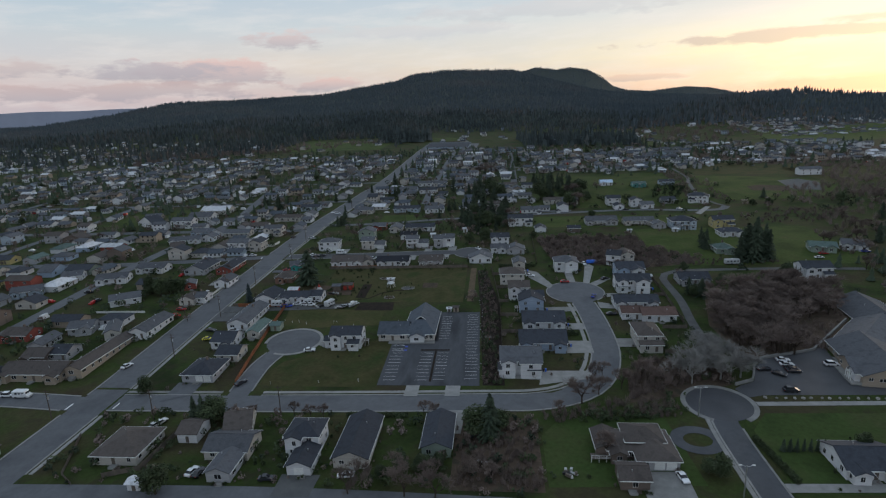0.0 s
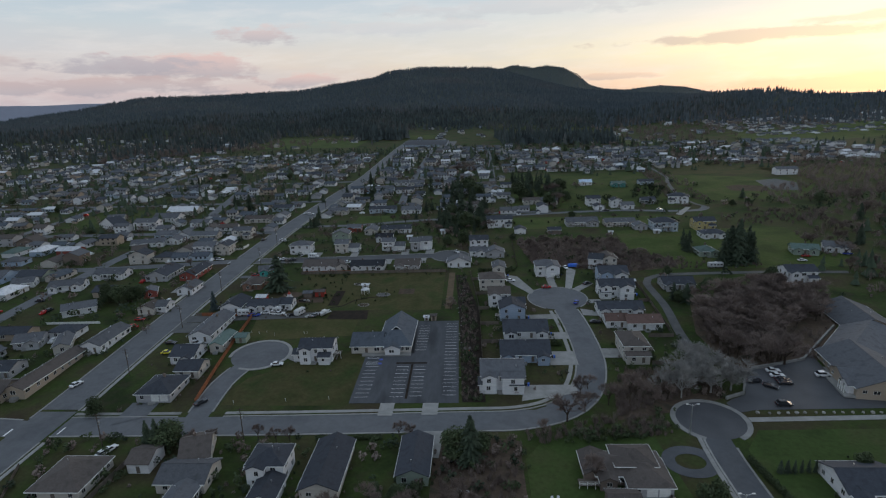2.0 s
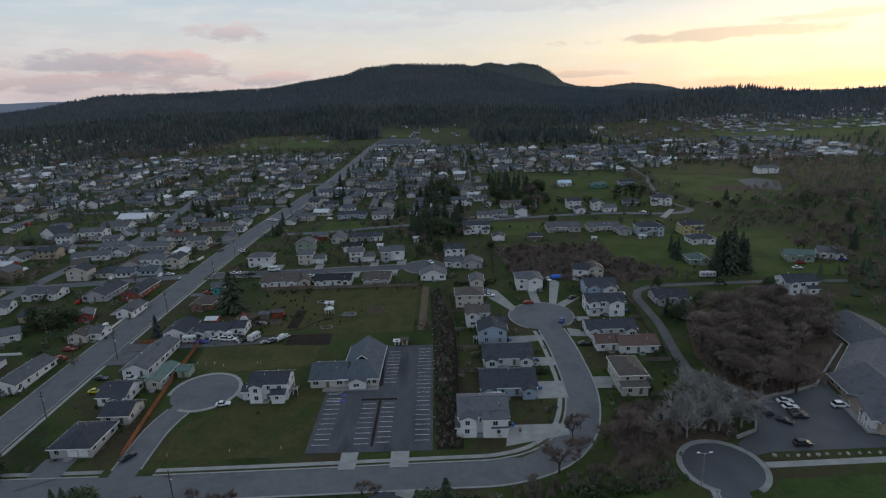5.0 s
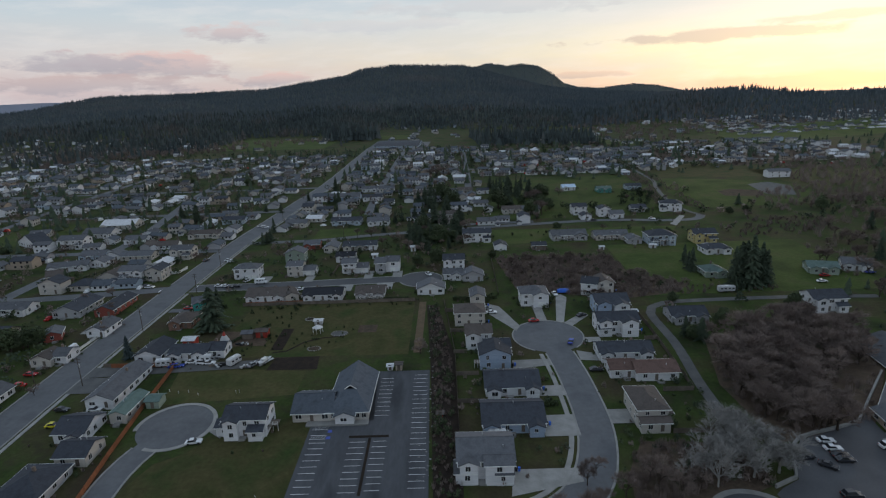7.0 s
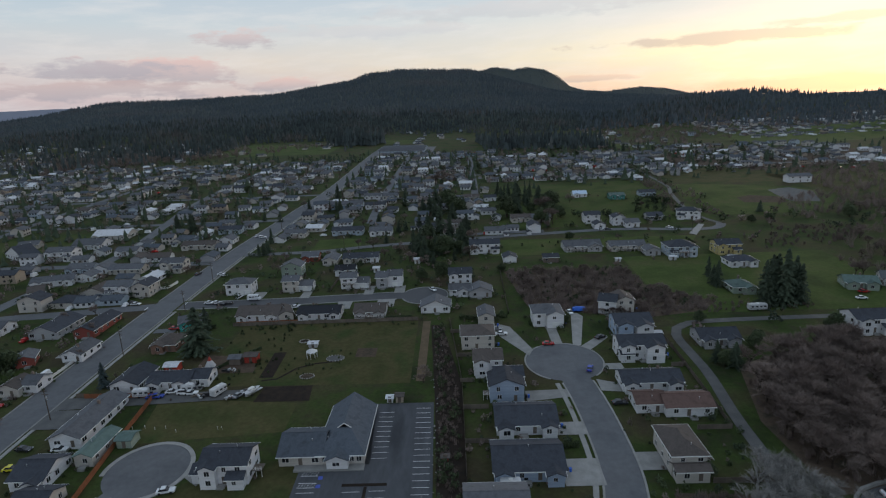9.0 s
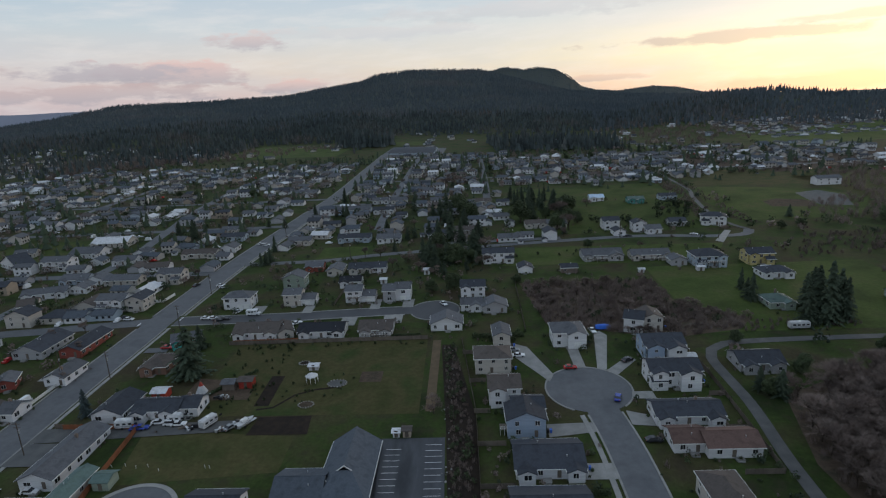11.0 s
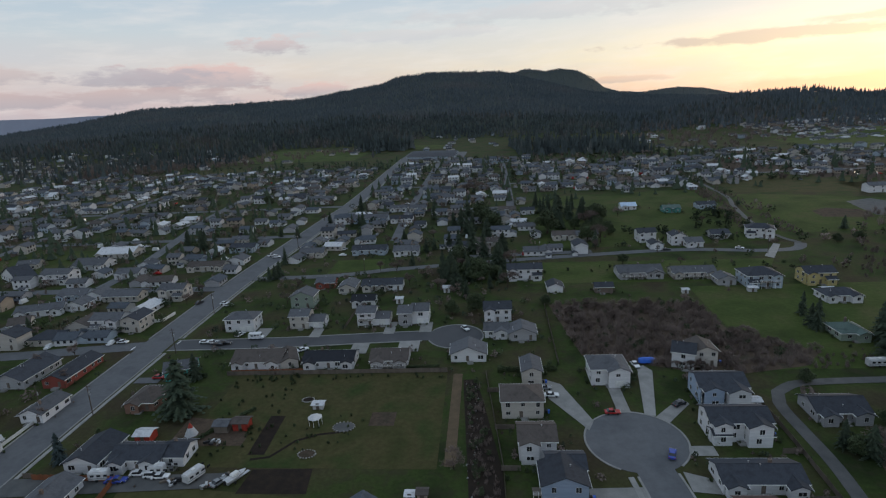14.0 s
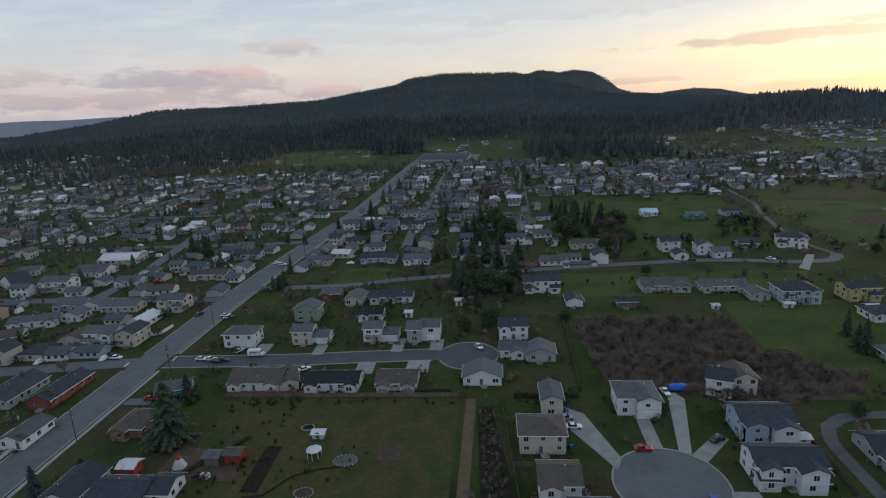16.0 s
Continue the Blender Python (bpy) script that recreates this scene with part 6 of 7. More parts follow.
house(181.7, 324.9, -15.9, 13.0, 9.0, 1, "gx", "sage", "greenroof")
house(200.4, 327.5, -24.7, 12.4, 10.0, 1, "gx", "white", "greyroof")
house(-152.0, 303.6, 0.0, 8.4, 20.0, 1, "gy", "redw", "slate")
house(-142.9, 278.5, 0.0, 7.7, 12.0, 1, "gy", "white", "greyroof")
house(-168.8, 302.3, 0.0, 11.8, 18.0, 1, "gy", "grey", "slate")
home = house(-164.9, 344.9, 0.0, 13.1, 9.0, 2, "gx", "white", "greyroof")
deck(home, 0, -4.5, 10.5, 2.2, 2.7)
house(-153.2, 345.2, 0.0, 8.4, 11.0, 2, "gy", "beige", "slate")
house(-176.5, 344.8, 0.0, 12.8, 11.0, 1, "gy", "beige", "brownroof")
house(-209.9, 348.1, 28.1, 7.9, 10.0, 1, "gx", "beige", "brownroof")
house(-199.1, 371.4, 0.0, 9.2, 9.0, 1, "gy", "white", "greyroof")
house(-211.3, 386.3, 0.0, 14.4, 10.0, 1, "gx", "bluegrey", "greyroof")
house(-198.8, 385.0, 0.0, 9.4, 9.0, 1, "gy", "white", "greyroof")
house(-183.2, 382.6, 0.0, 18.4, 9.0, 1, "gx", "beige", "greyroof")
house(-156.5, 383.0, 0.0, 12.5, 9.0, 2, "gx", "beige", "greyroof")
home = house(-242.2, 414.7, 0.0, 16.7, 10.0, 2, "gx", "white", "greyroof")
deck(home, 0, -5.0, 13.4, 2.2, 2.7)
house(-241.2, 441.9, 0.0, 19.7, 14.0, 1, "gx", "white", "greyroof")
house(-239.9, 466.0, 0.0, 24.3, 14.0, 1, "gx", "beige", "white")
house(-204.6, 421.3, 0.0, 13.4, 9.0, 1, "gx", "white", "greyroof")
house(-203.4, 437.0, 0.0, 9.2, 9.0, 1, "gy", "white", "greyroof")
house(-163.0, 430.3, 0.0, 20.8, 9.0, 1, "gx", "beige", "brownroof")
house(-272.3, 420.0, -32.3, 26.0, 10.0, 1, "gy", "white", "slate")
house(-286.1, 445.3, 17.1, 12.2, 9.0, 1, "gx", "beige", "greyroof")
house(-149.3, 441.1, 0.0, 10.2, 10.0, 1, "gy", "white", "greyroof")
house(-157.2, 468.8, 0.0, 16.0, 9.0, 1, "gx", "bluegrey", "slate")
house(-167.2, 488.7, 0.0, 12.2, 8.0, 1, "gx", "beige", "greyroof")
house(-106.7, 452.7, 0.0, 15.0, 9.0, 1, "gx", "beige", "greyroof")
house(-71.4, 454.9, 0.0, 20.8, 9.0, 1, "gx", "bluegrey", "slate")
house(-48.3, 450.9, 0.0, 14.9, 10.0, 1, "gx", "white", "greyroof")
house(-17.6, 456.7, 0.0, 12.1, 9.0, 1, "gx", "white", "slate")
house(0.3, 464.0, 0.0, 17.5, 9.0, 1, "gx", "beige", "brownroof")
house(-109.6, 475.0, 0.0, 11.2, 8.0, 1, "gy", "beige", "greyroof")
house(-86.9, 537.8, 0.0, 26.0, 12.0, 1, "gx", "blue", "greyroof")
house(-62.6, 533.4, 0.0, 16.7, 9.0, 1, "gx", "white", "slate")
house(-70.5, 573.6, 0.0, 13.9, 9.0, 1, "gx", "white", "greyroof")
house(-54.6, 571.3, 0.0, 13.7, 9.0, 1, "gx", "beige", "greyroof")
house(95.7, 463.7, 0.0, 10.6, 9.0, 2, "gx", "white", "slate")
house(96.8, 447.3, 0.0, 7.2, 9.0, 1, "gy", "white", "slate")
house(111.4, 454.8, 0.0, 7.9, 9.0, 2, "gy", "white", "slate")
house(118.6, 449.8, 0.0, 9.7, 9.0, 1, "gx", "white", "greyroof")
house(139.2, 465.4, 0.0, 10.3, 9.0, 1, "gx", "grey", "slate")
house(163.1, 465.3, -18.1, 14.9, 10.0, 2, "hip", "white", "slate")
house(48.4, 473.6, 0.0, 14.7, 9.0, 1, "gx", "beige", "brownroof")
house(62.1, 472.4, 0.0, 12.8, 9.0, 1, "gx", "beige", "greyroof")
house(31.4, 479.0, 0.0, 6.1, 7.0, 1, "gy", "white", "greyroof")
house(106.4, 549.4, 0.0, 11.0, 9.0, 1, "gx", "white", "bluewhite")
house(133.6, 536.4, 0.0, 11.9, 8.0, 1, "gx", "green", "greenroof")
house(160.8, 544.6, 0.0, 12.9, 8.0, 1, "gx", "bluegrey", "slate")
house(4.8, 549.8, 0.0, 7.1, 7.0, 1, "gx", "white", "greyroof")
house(16.1, 552.5, 0.0, 13.2, 8.0, 1, "gx", "beige", "brownroof")
house(31.4, 546.6, 0.0, 10.1, 8.0, 1, "gx", "white", "slate")
house(-170.5, 183.7, 0.0, 24.0, 11.0, 1, "gx", "tan", "brownroof")
house(-155.6, 196.8, 0.0, 7.2, 32.0, 1, "gy", "tan", "brownroof")
house(-150.4, 222.4, 0.0, 8.6, 20.0, 1, "gy", "white", "greyroof")
house(-204.9, 214.5, 0.0, 11.6, 9.0, 1, "gx", "redw", "brownroof")
house(-181.2, 221.4, 15.6, 10.2, 9.0, 1, "gx", "grey", "greyroof")
house(-165.6, 218.9, 27.5, 5.7, 14.0, 1, "gy", "beige", "greyroof")
house(-180.0, 195.6, 0.0, 9.5, 9.0, 1, "gx", "brown", "brownroof")
house(-172.2, 198.5, 0.0, 7.4, 9.0, 1, "gx", "grey", "slate")
house(-198.3, 302.8, 0.0, 16.3, 9.0, 1, "gx", "white", "greyroof")
house(-160.4, 273.4, 25.3, 6.1, 8.0, 1, "gy", "redw", "greyroof")
house(-149.1, 253.1, 0.0, 7.6, 8.0, 1, "gy", "beige", "brownroof")
house(-143.5, 255.3, 0.0, 5.0, 8.0, 1, "gx", "white", "greyroof")
house(-213.3, 364.8, 18.0, 20.0, 9.0, 1, "gx", "white", "greyroof")
house(-210.9, 284.8, 15.0, 15.9, 9.0, 1, "gx", "white", "greyroof")
house(-183.4, 253.9, 30.9, 13.5, 9.0, 1, "gx", "white", "greyroof")
house(-245.7, 265.6, 26.0, 13.8, 9.0, 1, "gx", "bluegrey", "greyroof")
house(-238.5, 289.6, 20.6, 9.9, 9.0, 1, "gx", "white", "greyroof")

# ---------- parked vehicles ----------
car(-170.0, 168.1, 5, "white", "wagon")
car(-164.4, 167.8, 0, "white", "van")
car(-140.0, 189.2, 75, "white", "car")
car(-105.1, 147.1, 70, "blue", "car")
car(-105.5, 151.5, 70, "white", "car")
car(-103.7, 146.5, 72, "white", "car")
car(-104.6, 153.1, 72, "white", "car")
car(-81.9, 130.2, 80, "white", "car")
car(-79.7, 129.8, 80, "dark", "car")
car(-60.2, 128.2, 5, "dark", "car")
car(-72.7, 202.2, 10, "white", "car")
car(-89.8, 177.8, 60, "dark", "car")
car(46.5, 132.1, -80, "white", "car")
car(91.2, 189.2, 10, "dark", "car")
car(100.3, 195.5, -5, "white", "car")
car(100.1, 192.3, -5, "white", "car")
car(100.3, 189.6, -5, "dark", "car")
car(94.8, 185.9, -40, "dark", "car")
car(100.3, 187.8, -5, "dark", "car")
car(114.9, 192.5, 0, "white", "wagon")
car(93.6, 175.7, 0, "dark", "wagon")
car(-39.5, 130.1, 10, "white", "car")
car(34.6, 275.2, 0, "red", "car")
car(45.4, 256.1, 70, "blue", "car")
car(54.8, 279.4, 30, "dark", "car")
car(18.2, 284.9, 0, "white", "car")
car(16.6, 289.3, 0, "grey", "car")
car(-111.5, 219.7, 0, "white", "car")
car(-119.3, 211.9, 5, "yellow", "car")
car(-122.2, 220.2, -5, "dark", "car")
car(-97.4, 246.2, 5, "blue", "car")
car(-70.1, 245.5, 60, "grey", "car")
car(-86.8, 247.6, 5, "white", "car")
car(-107.8, 325.4, 0, "dark", "car")
car(-114.2, 327.5, 0, "white", "car")
car(49.4, 235.4, 0, "dark", "car")
car(-105.2, 326.5, 0, "dark", "car")
car(-110.6, 327.2, 0, "white", "car")
car(-94.2, 330.7, 4, "white", "van")
car(-102.5, 334.2, 70, "white", "car")
car(-9.9, 335.9, -60, "white", "car")
car(-71.4, 319.2, 40, "white", "car")
car(-117.1, 299.4, 0, "red", "car")
car(-152.4, 330.7, 0, "dark", "car")
car(-149.9, 329.0, 0, "white", "car")
car(-123.3, 368.6, 5, "white", "car")
car(-98.4, 245.8, 5, "blue", "car")
car(-93.4, 248.7, 5, "white", "car")
car(-89.1, 247.9, 0, "white", "wagon")
car(48.3, 303.5, -80, "white", "car")
car(-139.6, 372.9, 75, "dark", "car")
car(-125.9, 371.1, 5, "white", "car")
car(-232.7, 483.9, 20, "white", "car")
car(-324.8, 510.1, 0, "dark", "car")
car(-310.3, 505.8, 0, "white", "car")
car(-81.3, 457.2, 0, "white", "car")
car(-89.4, 462.3, 80, "white", "car")
car(-94.1, 462.7, 80, "white", "car")
car(-129.1, 449.9, 10, "white", "wagon")
car(-133.9, 453.5, 60, "white", "car")
car(96.9, 440.7, 0, "white", "car")
car(101.1, 440.4, 0, "dark", "car")
car(140.7, 439.2, -30, "white", "car")
car(167.4, 461.7, 0, "grey", "car")
car(158.8, 462.5, 0, "white", "car")
car(-148.5, 243.1, 0, "red", "car")
car(178.4, 316.3, 0, "red", "car")
car(172.5, 309.2, 0, "white", "car")
car(201.6, 319.0, 0, "blue", "car")

# ---------- single trees ----------
tree("fir", -97.2, 277.8, 18, 1.45)
tree("blue", -119.5, 254.1, 9)
tree("fir", 121.1, 333.3, 9)
tree("fir", 134.7, 308.7, 20)
tree("fir", 138.1, 306.2, 24)
tree("fir", 145.3, 311.5, 19)
tree("fir", 137.7, 319.9, 15)
tree("ever", 140.8, 277.7, 9)
tree("ever", 106.5, 268.1, 7)
tree("ever", 97.0, 291.9, 5)
tree("fir", 93.2, 255.4, 9)
tree("fir", 89.0, 259.4, 8)
tree("ever", 90.6, 256.5, 6)
tree("fir", -16.2, 440.9, 16)
tree("fir", -8.5, 448.2, 18)
tree("fir", -2.1, 439.1, 15)
tree("fir", -22.8, 454.8, 12)
tree("fir", 9.4, 445.8, 13)
tree("fir", -36.7, 451.8, 9)
tree("fir", -32.2, 456.0, 8)
tree("fir", -113.4, 411.4, 9)
tree("fir", -188.5, 475.6, 13)
tree("fir", -206.3, 488.3, 9)
tree("fir", -89.2, 518.8, 12)
tree("fir", 6.2, 392.4, 9)
tree("fir", -10.4, 372.8, 9)
tree("ever", -16.0, 352.3, 7)
tree("ever", -5.4, 356.3, 8)
tree("fir", -15.8, 385.0, 14)
tree("fir", -196.8, 337.2, 9)
tree("ever", -170.1, 262.4, 10)
tree("ever", -165.6, 265.4, 8)
tree("ever", -177.4, 266.1, 10)
tree("fir", -101.7, 573.2, 14)
tree("fir", -1.7, 148.6, 14)
tree("ever", -4.7, 149.9, 9)
tree("ever", 1.1, 151.4, 8)
tree("fir", -91.7, 155.0, 9)
tree("fir", -94.9, 155.8, 8)
tree("ever", -88.4, 155.1, 9)
tree("ever", -121.4, 171.6, 6)
tree("ever", -87.2, 121.8, 9)
tree("ever", 56.1, 133.5, 7)
tree("ever", 53.7, 134.5, 5)
tree("ever", 97.1, 145.1, 6)
tree("fir", -103.1, 298.3, 10)
tree("ever", -176.4, 264.9, 9)
tree("ever", -167.0, 264.7, 8)
tree("ever", -163.1, 268.6, 8)
tree("fir", 123.2, 343.4, 10)
tree("fir", 59.3, 519.5, 14)
tree("fir", 50.4, 534.3, 14)
tree("fir", 43.8, 550.7, 12)
tree("ever", 65.4, 488.7, 8)
tree("ever", 73.8, 497.3, 9)
tree("fir", 39.6, 568.2, 12)
tree("fir", -118.7, 436.0, 10)
tree("fir", -192.5, 486.3, 10)
tree("fir", -209.3, 495.2, 9)
tree("fir", -369.5, 1390.3, 16)
tree("fir", -93.5, 525.3, 9)
tree("fir", -42.2, 426.7, 8)
tree("fir", -114.3, 407.0, 8)
tree("ever", 25.0, 361.6, 5)
tree("fir", 121.7, 330.4, 12)
tree("ever", 71.5, 417.5, 6)
tree("ever", 4.0, 398.0, 8)
tree("fir", 2.6, 398.1, 9)
tree("fir", -23.7, 409.2, 13)
tree("fir", -19.0, 404.2, 14)
tree("fir", -12.1, 417.9, 10)
tree("ever", -14.4, 399.4, 9)
tree("fir", -1.6, 407.4, 9)
tree("fir", -189.1, 474.6, 13)
tree("fir", -198.2, 475.5, 9)
tree("fir", -182.2, 480.4, 9)
tree("ever", 44.3, 292.8, 5)
tree("ever", -51.1, 377.5, 4)
tree("fir", -116.5, 404.8, 8)
tree("fir", 93.5, 459.4, 7)
tree("fir", -118.2, 535.4, 9)
tree("fir", -88.7, 516.2, 11)
tree("fir", -98.8, 525.1, 9)
tree("fir", -130.7, 496.0, 8)
tree("fir", -144.0, 500.0, 7)
tree("fir", -54.1, 482.2, 7)
tree("fir", -38.6, 534.3, 11)
tree("fir", -17.4, 508.5, 15)
tree("fir", -9.7, 500.5, 14)
tree("fir", 8.7, 498.6, 13)
tree("fir", 45.9, 537.1, 15)
tree("fir", 50.4, 526.7, 17)
tree("fir", 58.6, 530.5, 15)
tree("fir", 40.8, 545.0, 12)
tree("fir", 68.9, 534.1, 12)
tree("ever", 58.2, 493.4, 9)
tree("ever", 70.6, 485.5, 10)
tree("ever", 77.5, 478.5, 9)
tree("ever", 74.0, 520.6, 9)
tree("fir", 257.1, 864.6, 12)
tree("fir", 227.0, 876.6, 14)
tree("fir", 235.4, 859.9, 12)
tree("fir", 264.1, 830.0, 11)
tree("bare", 26.9, 167.4, 13)
tree("bare", 33.1, 172.6, 9)
tree("bare", 19.0, 159.2, 8)
tree("bare", 41.0, 176.2, 10)
tree("bare", 50.0, 179.8, 11)
tree("bare", 54.5, 176.4, 9)
tree("pale", 64.6, 180.1, 15)
tree("pale", 74.7, 183.0, 14)
tree("pale", 59.1, 182.8, 12)
tree("pale", 81.6, 184.6, 10)
tree("bare", -4.3, 133.6, 8)
tree("bare", -7.1, 130.1, 8)
tree("bare", -1.4, 130.3, 7)
tree("bare", -26.1, 129.4, 9)
tree("bare", -34.5, 127.0, 9)
tree("bare", -17.3, 129.8, 8)
tree("bare", 29.6, 140.5, 10)
tree("bare", -57.8, 157.4, 6)
tree("bare", -53.8, 157.5, 6)
tree("bare", -22.4, 159.8, 7)
tree("bare", -18.8, 158.9, 6)
tree("bare", -37.4, 123.7, 9)
tree("bare", -23.0, 123.3, 10)
tree("bare", -15.2, 123.2, 10)
tree("bare", -80.7, 155.3, 7)
tree("bare", -76.8, 156.9, 6)
tree("bare", -63.7, 471.7, 8)
tree("bare", -8.9, 656.2, 14)
tree("bare", -2.9, 647.3, 13)
tree("bare", -14.8, 649.8, 11)
tree("bare", 33.4, 181.7, 9)
tree("bare", 36.5, 185.6, 7)
tree("bare", 49.1, 183.1, 9)
tree("bare", -138.1, 230.0, 5)
tree("bare", -150.2, 296.2, 7)
tree("bare", -168.8, 308.6, 8)
tree("bare", -161.9, 317.3, 7)
tree("bare", -24.7, 383.5, 8)
tree("bare", -31.8, 400.7, 9)
tree("bare", -39.5, 392.7, 8)
tree("bare", -16.2, 375.3, 8)
tree("bare", -140.7, 274.3, 6)
tree("bare", -10.5, 250.9, 7)
tree("bare", -125.2, 545.1, 7)
tree("bare", -184.5, 518.8, 8)
tree("bare", -160.6, 501.7, 8)
tree("bare", -152.6, 590.1, 7)
tree("bare", -49.1, 414.1, 9)
tree("bare", -58.1, 414.6, 8)
tree("bare", 168.7, 516.7, 8)
tree("bare", 170.8, 494.7, 6)
tree("bare", 142.1, 498.0, 7)
tree("bare", 93.9, 526.1, 9)
tree("bare", -16.9, 642.8, 14)
tree("bare", -9.2, 641.3, 13)
tree("bare", -145.3, 371.8, 7)
tree("bare", -144.6, 386.1, 7)

# ---------- woods and thickets ----------


def free_of_houses(x, y):
    return all((x - a) ** 2 + (y - b) ** 2 > (r + 2) ** 2 for a, b, r in PLACED)


WOOD = [(90, 198), (115, 200), (140, 232), (152, 254), (133, 270), (108, 260), (95, 254), (87, 225)]
for x, y in scatter(WOOD, 120, 3):
    if (x - 132) ** 2 + (y - 204) ** 2 < 560:
        continue
    tree("bare", x, y, TREE_RND.uniform(9.5, 14), 1.2)
brush("undergrowth", scatter(WOOD, 200, 4), 1.5, 4, TWIGS, "brown leafless undergrowth in the wood", 60)
THICKET = [(26, 361), (88, 361), (90, 332), (113, 312), (103, 302), (74, 296), (32, 312)]
brush("thicket", scatter(THICKET, 900, 5), 1.6, 3.6, TWIGS, "dense brown leafless thicket", 90, 0.04, 1.1)
tufts("thicket_bushes", scatter(THICKET, 70, 23), 1.2, 3.0, LEAVES, "green bramble bushes inside the thicket", 40, 23)
for x, y in scatter(THICKET, 75, 6):
    tree("bare", x, y, TREE_RND.uniform(3.2, 6), 1.45)
brush("roadside_brush", scatter([(42, 170), (58, 176), (78, 181), (79, 196), (52, 198), (46, 188)], 160, 7), 1.5, 3.5, TWIGS, "brown leafless brush beside the street", 70)
brush("roadside_brush", scatter([(14, 156), (45, 160), (56, 160), (56, 168), (44, 172), (30, 166), (14, 162)], 130, 8), 1.2, 3, TWIGS, "brown leafless brush below the street", 60)
brush("garden_brush", scatter([(-10, 126), (12, 126), (12, 158), (-2, 160), (-10, 158)], 150, 9), 1.5, 3.5, TWIGS, "brown leafless garden brush", 60)
tufts("lot_bushes", scatter([(-4.5, 178), (1.5, 178), (1, 240), (-4, 294), (-8.5, 294), (-5.5, 240)], 90, 21), 0.8, 2.4, LEAVES, "dark evergreen bushes beside the parking lot", 40, 21)
tufts("lawn_bushes", scatter([(72, 176), (57, 176), (46, 166), (18, 160), (16, 156), (45, 158), (57, 163), (60, 172)], 60, 22), 1.0, 2.8, LEAVES, "dark evergreen bushes in the roadside brush", 40, 22)
brush("lot_shrubs", scatter([(-4.5, 178), (1.5, 178), (1, 240), (-4, 294), (-8.5, 294), (-5.5, 240)], 200, 10), 0.8, 2.2, TWIGS, "brown leafless shrubs beside the parking lot", 50)
brush("hedgerow", scatter([(100, 300), (113, 310), (150, 305), (150, 300)], 60, 11), 1.2, 2.5, TWIGS, "brown leafless hedgerow", 60)
brush("hedgerow", scatter([(160, 450), (168, 450), (168, 490), (178, 545), (188, 590), (190, 660), (178, 660), (172, 560), (160, 500)], 210, 12), 1.5, 3, TWIGS, "brown leafless hedgerow along the track", 50, 0.08)
brush("hedgerow", scatter([(170, 385), (240, 400), (260, 440), (200, 430)], 120, 13), 1.5, 3.5, TWIGS, "brown leafless brush at the field's edge", 50, 0.08)
brush("hedgerow", scatter([(180, 462), (190, 462), (200, 585), (208, 660), (200, 660), (188, 560)], 110, 22), 1.2, 2.6, TWIGS, "brown leafless hedgerow beside the track", 50, 0.08)
brush("garden_shrubs", scatter([(-88, 296), (-16, 297), (-16, 300), (-88, 300)], 26, 14), 0.8, 1.6, LEAVES, "small dark garden shrubs along the fence", 60, 0.08, 1.2)
brush("garden_shrubs", scatter([(-88, 253), (-64, 256), (-64, 300), (-88, 300)], 60, 15), 0.7, 1.8, LEAVES, "small dark garden shrubs", 60, 0.08, 1.2)
brush("garden_shrubs", scatter([(-60, 258), (-40, 256), (-38, 276), (-60, 276)], 22, 16), 0.5, 1.3, LEAVES, "small dark garden shrubs", 60, 0.08, 1.2)
for x, y in scatter([(-60, 130), (-20, 126), (-14, 136), (-22, 158), (-30, 156), (-28, 134)], 12, 17):
    if all((x - a) ** 2 + (y - b) ** 2 > (r + 1.5) ** 2 for a, b, r in PLACED):
        tree("ever", x, y, TREE_RND.uniform(3, 5.5))

for x, y in scatter([(58, 181), (82, 183), (84, 198), (62, 199)], 9, 33):
    tree("pale", x, y, TREE_RND.uniform(9, 14), 1.25)
for x, y in scatter([(170, 200), (330, 240), (380, 440), (300, 500), (250, 420), (180, 330)], 70, 34):
    tree("bare", x, y, TREE_RND.uniform(8, 13), 1.2)
for x, y in scatter([(128, 296), (150, 300), (152, 330), (132, 326)], 9, 35):
    tree("fir", x, y, TREE_RND.uniform(11, 20), 1.0)

for x, y in scatter([(-28, 362), (8, 366), (14, 424), (-22, 424)], 14, 36):
    if free_of_houses(x, y):
        tree(TREE_RND.choice(("fir", "fir", "ever", "bare")), x, y, TREE_RND.uniform(8, 15), 1.15)
for x, y in scatter([(36, 455), (74, 450), (84, 540), (70, 575), (40, 560)], 15, 37):
    if free_of_houses(x, y):
        tree(TREE_RND.choice(("fir", "fir", "ever", "ever", "bare")), x, y, TREE_RND.uniform(9, 17), 1.2)
for x, y in scatter([(-30, 460), (18, 460), (20, 560), (-28, 560)], 11, 38):
    if free_of_houses(x, y):
        tree(TREE_RND.choice(("fir", "fir", "ever")), x, y, TREE_RND.uniform(9, 16), 1.15)

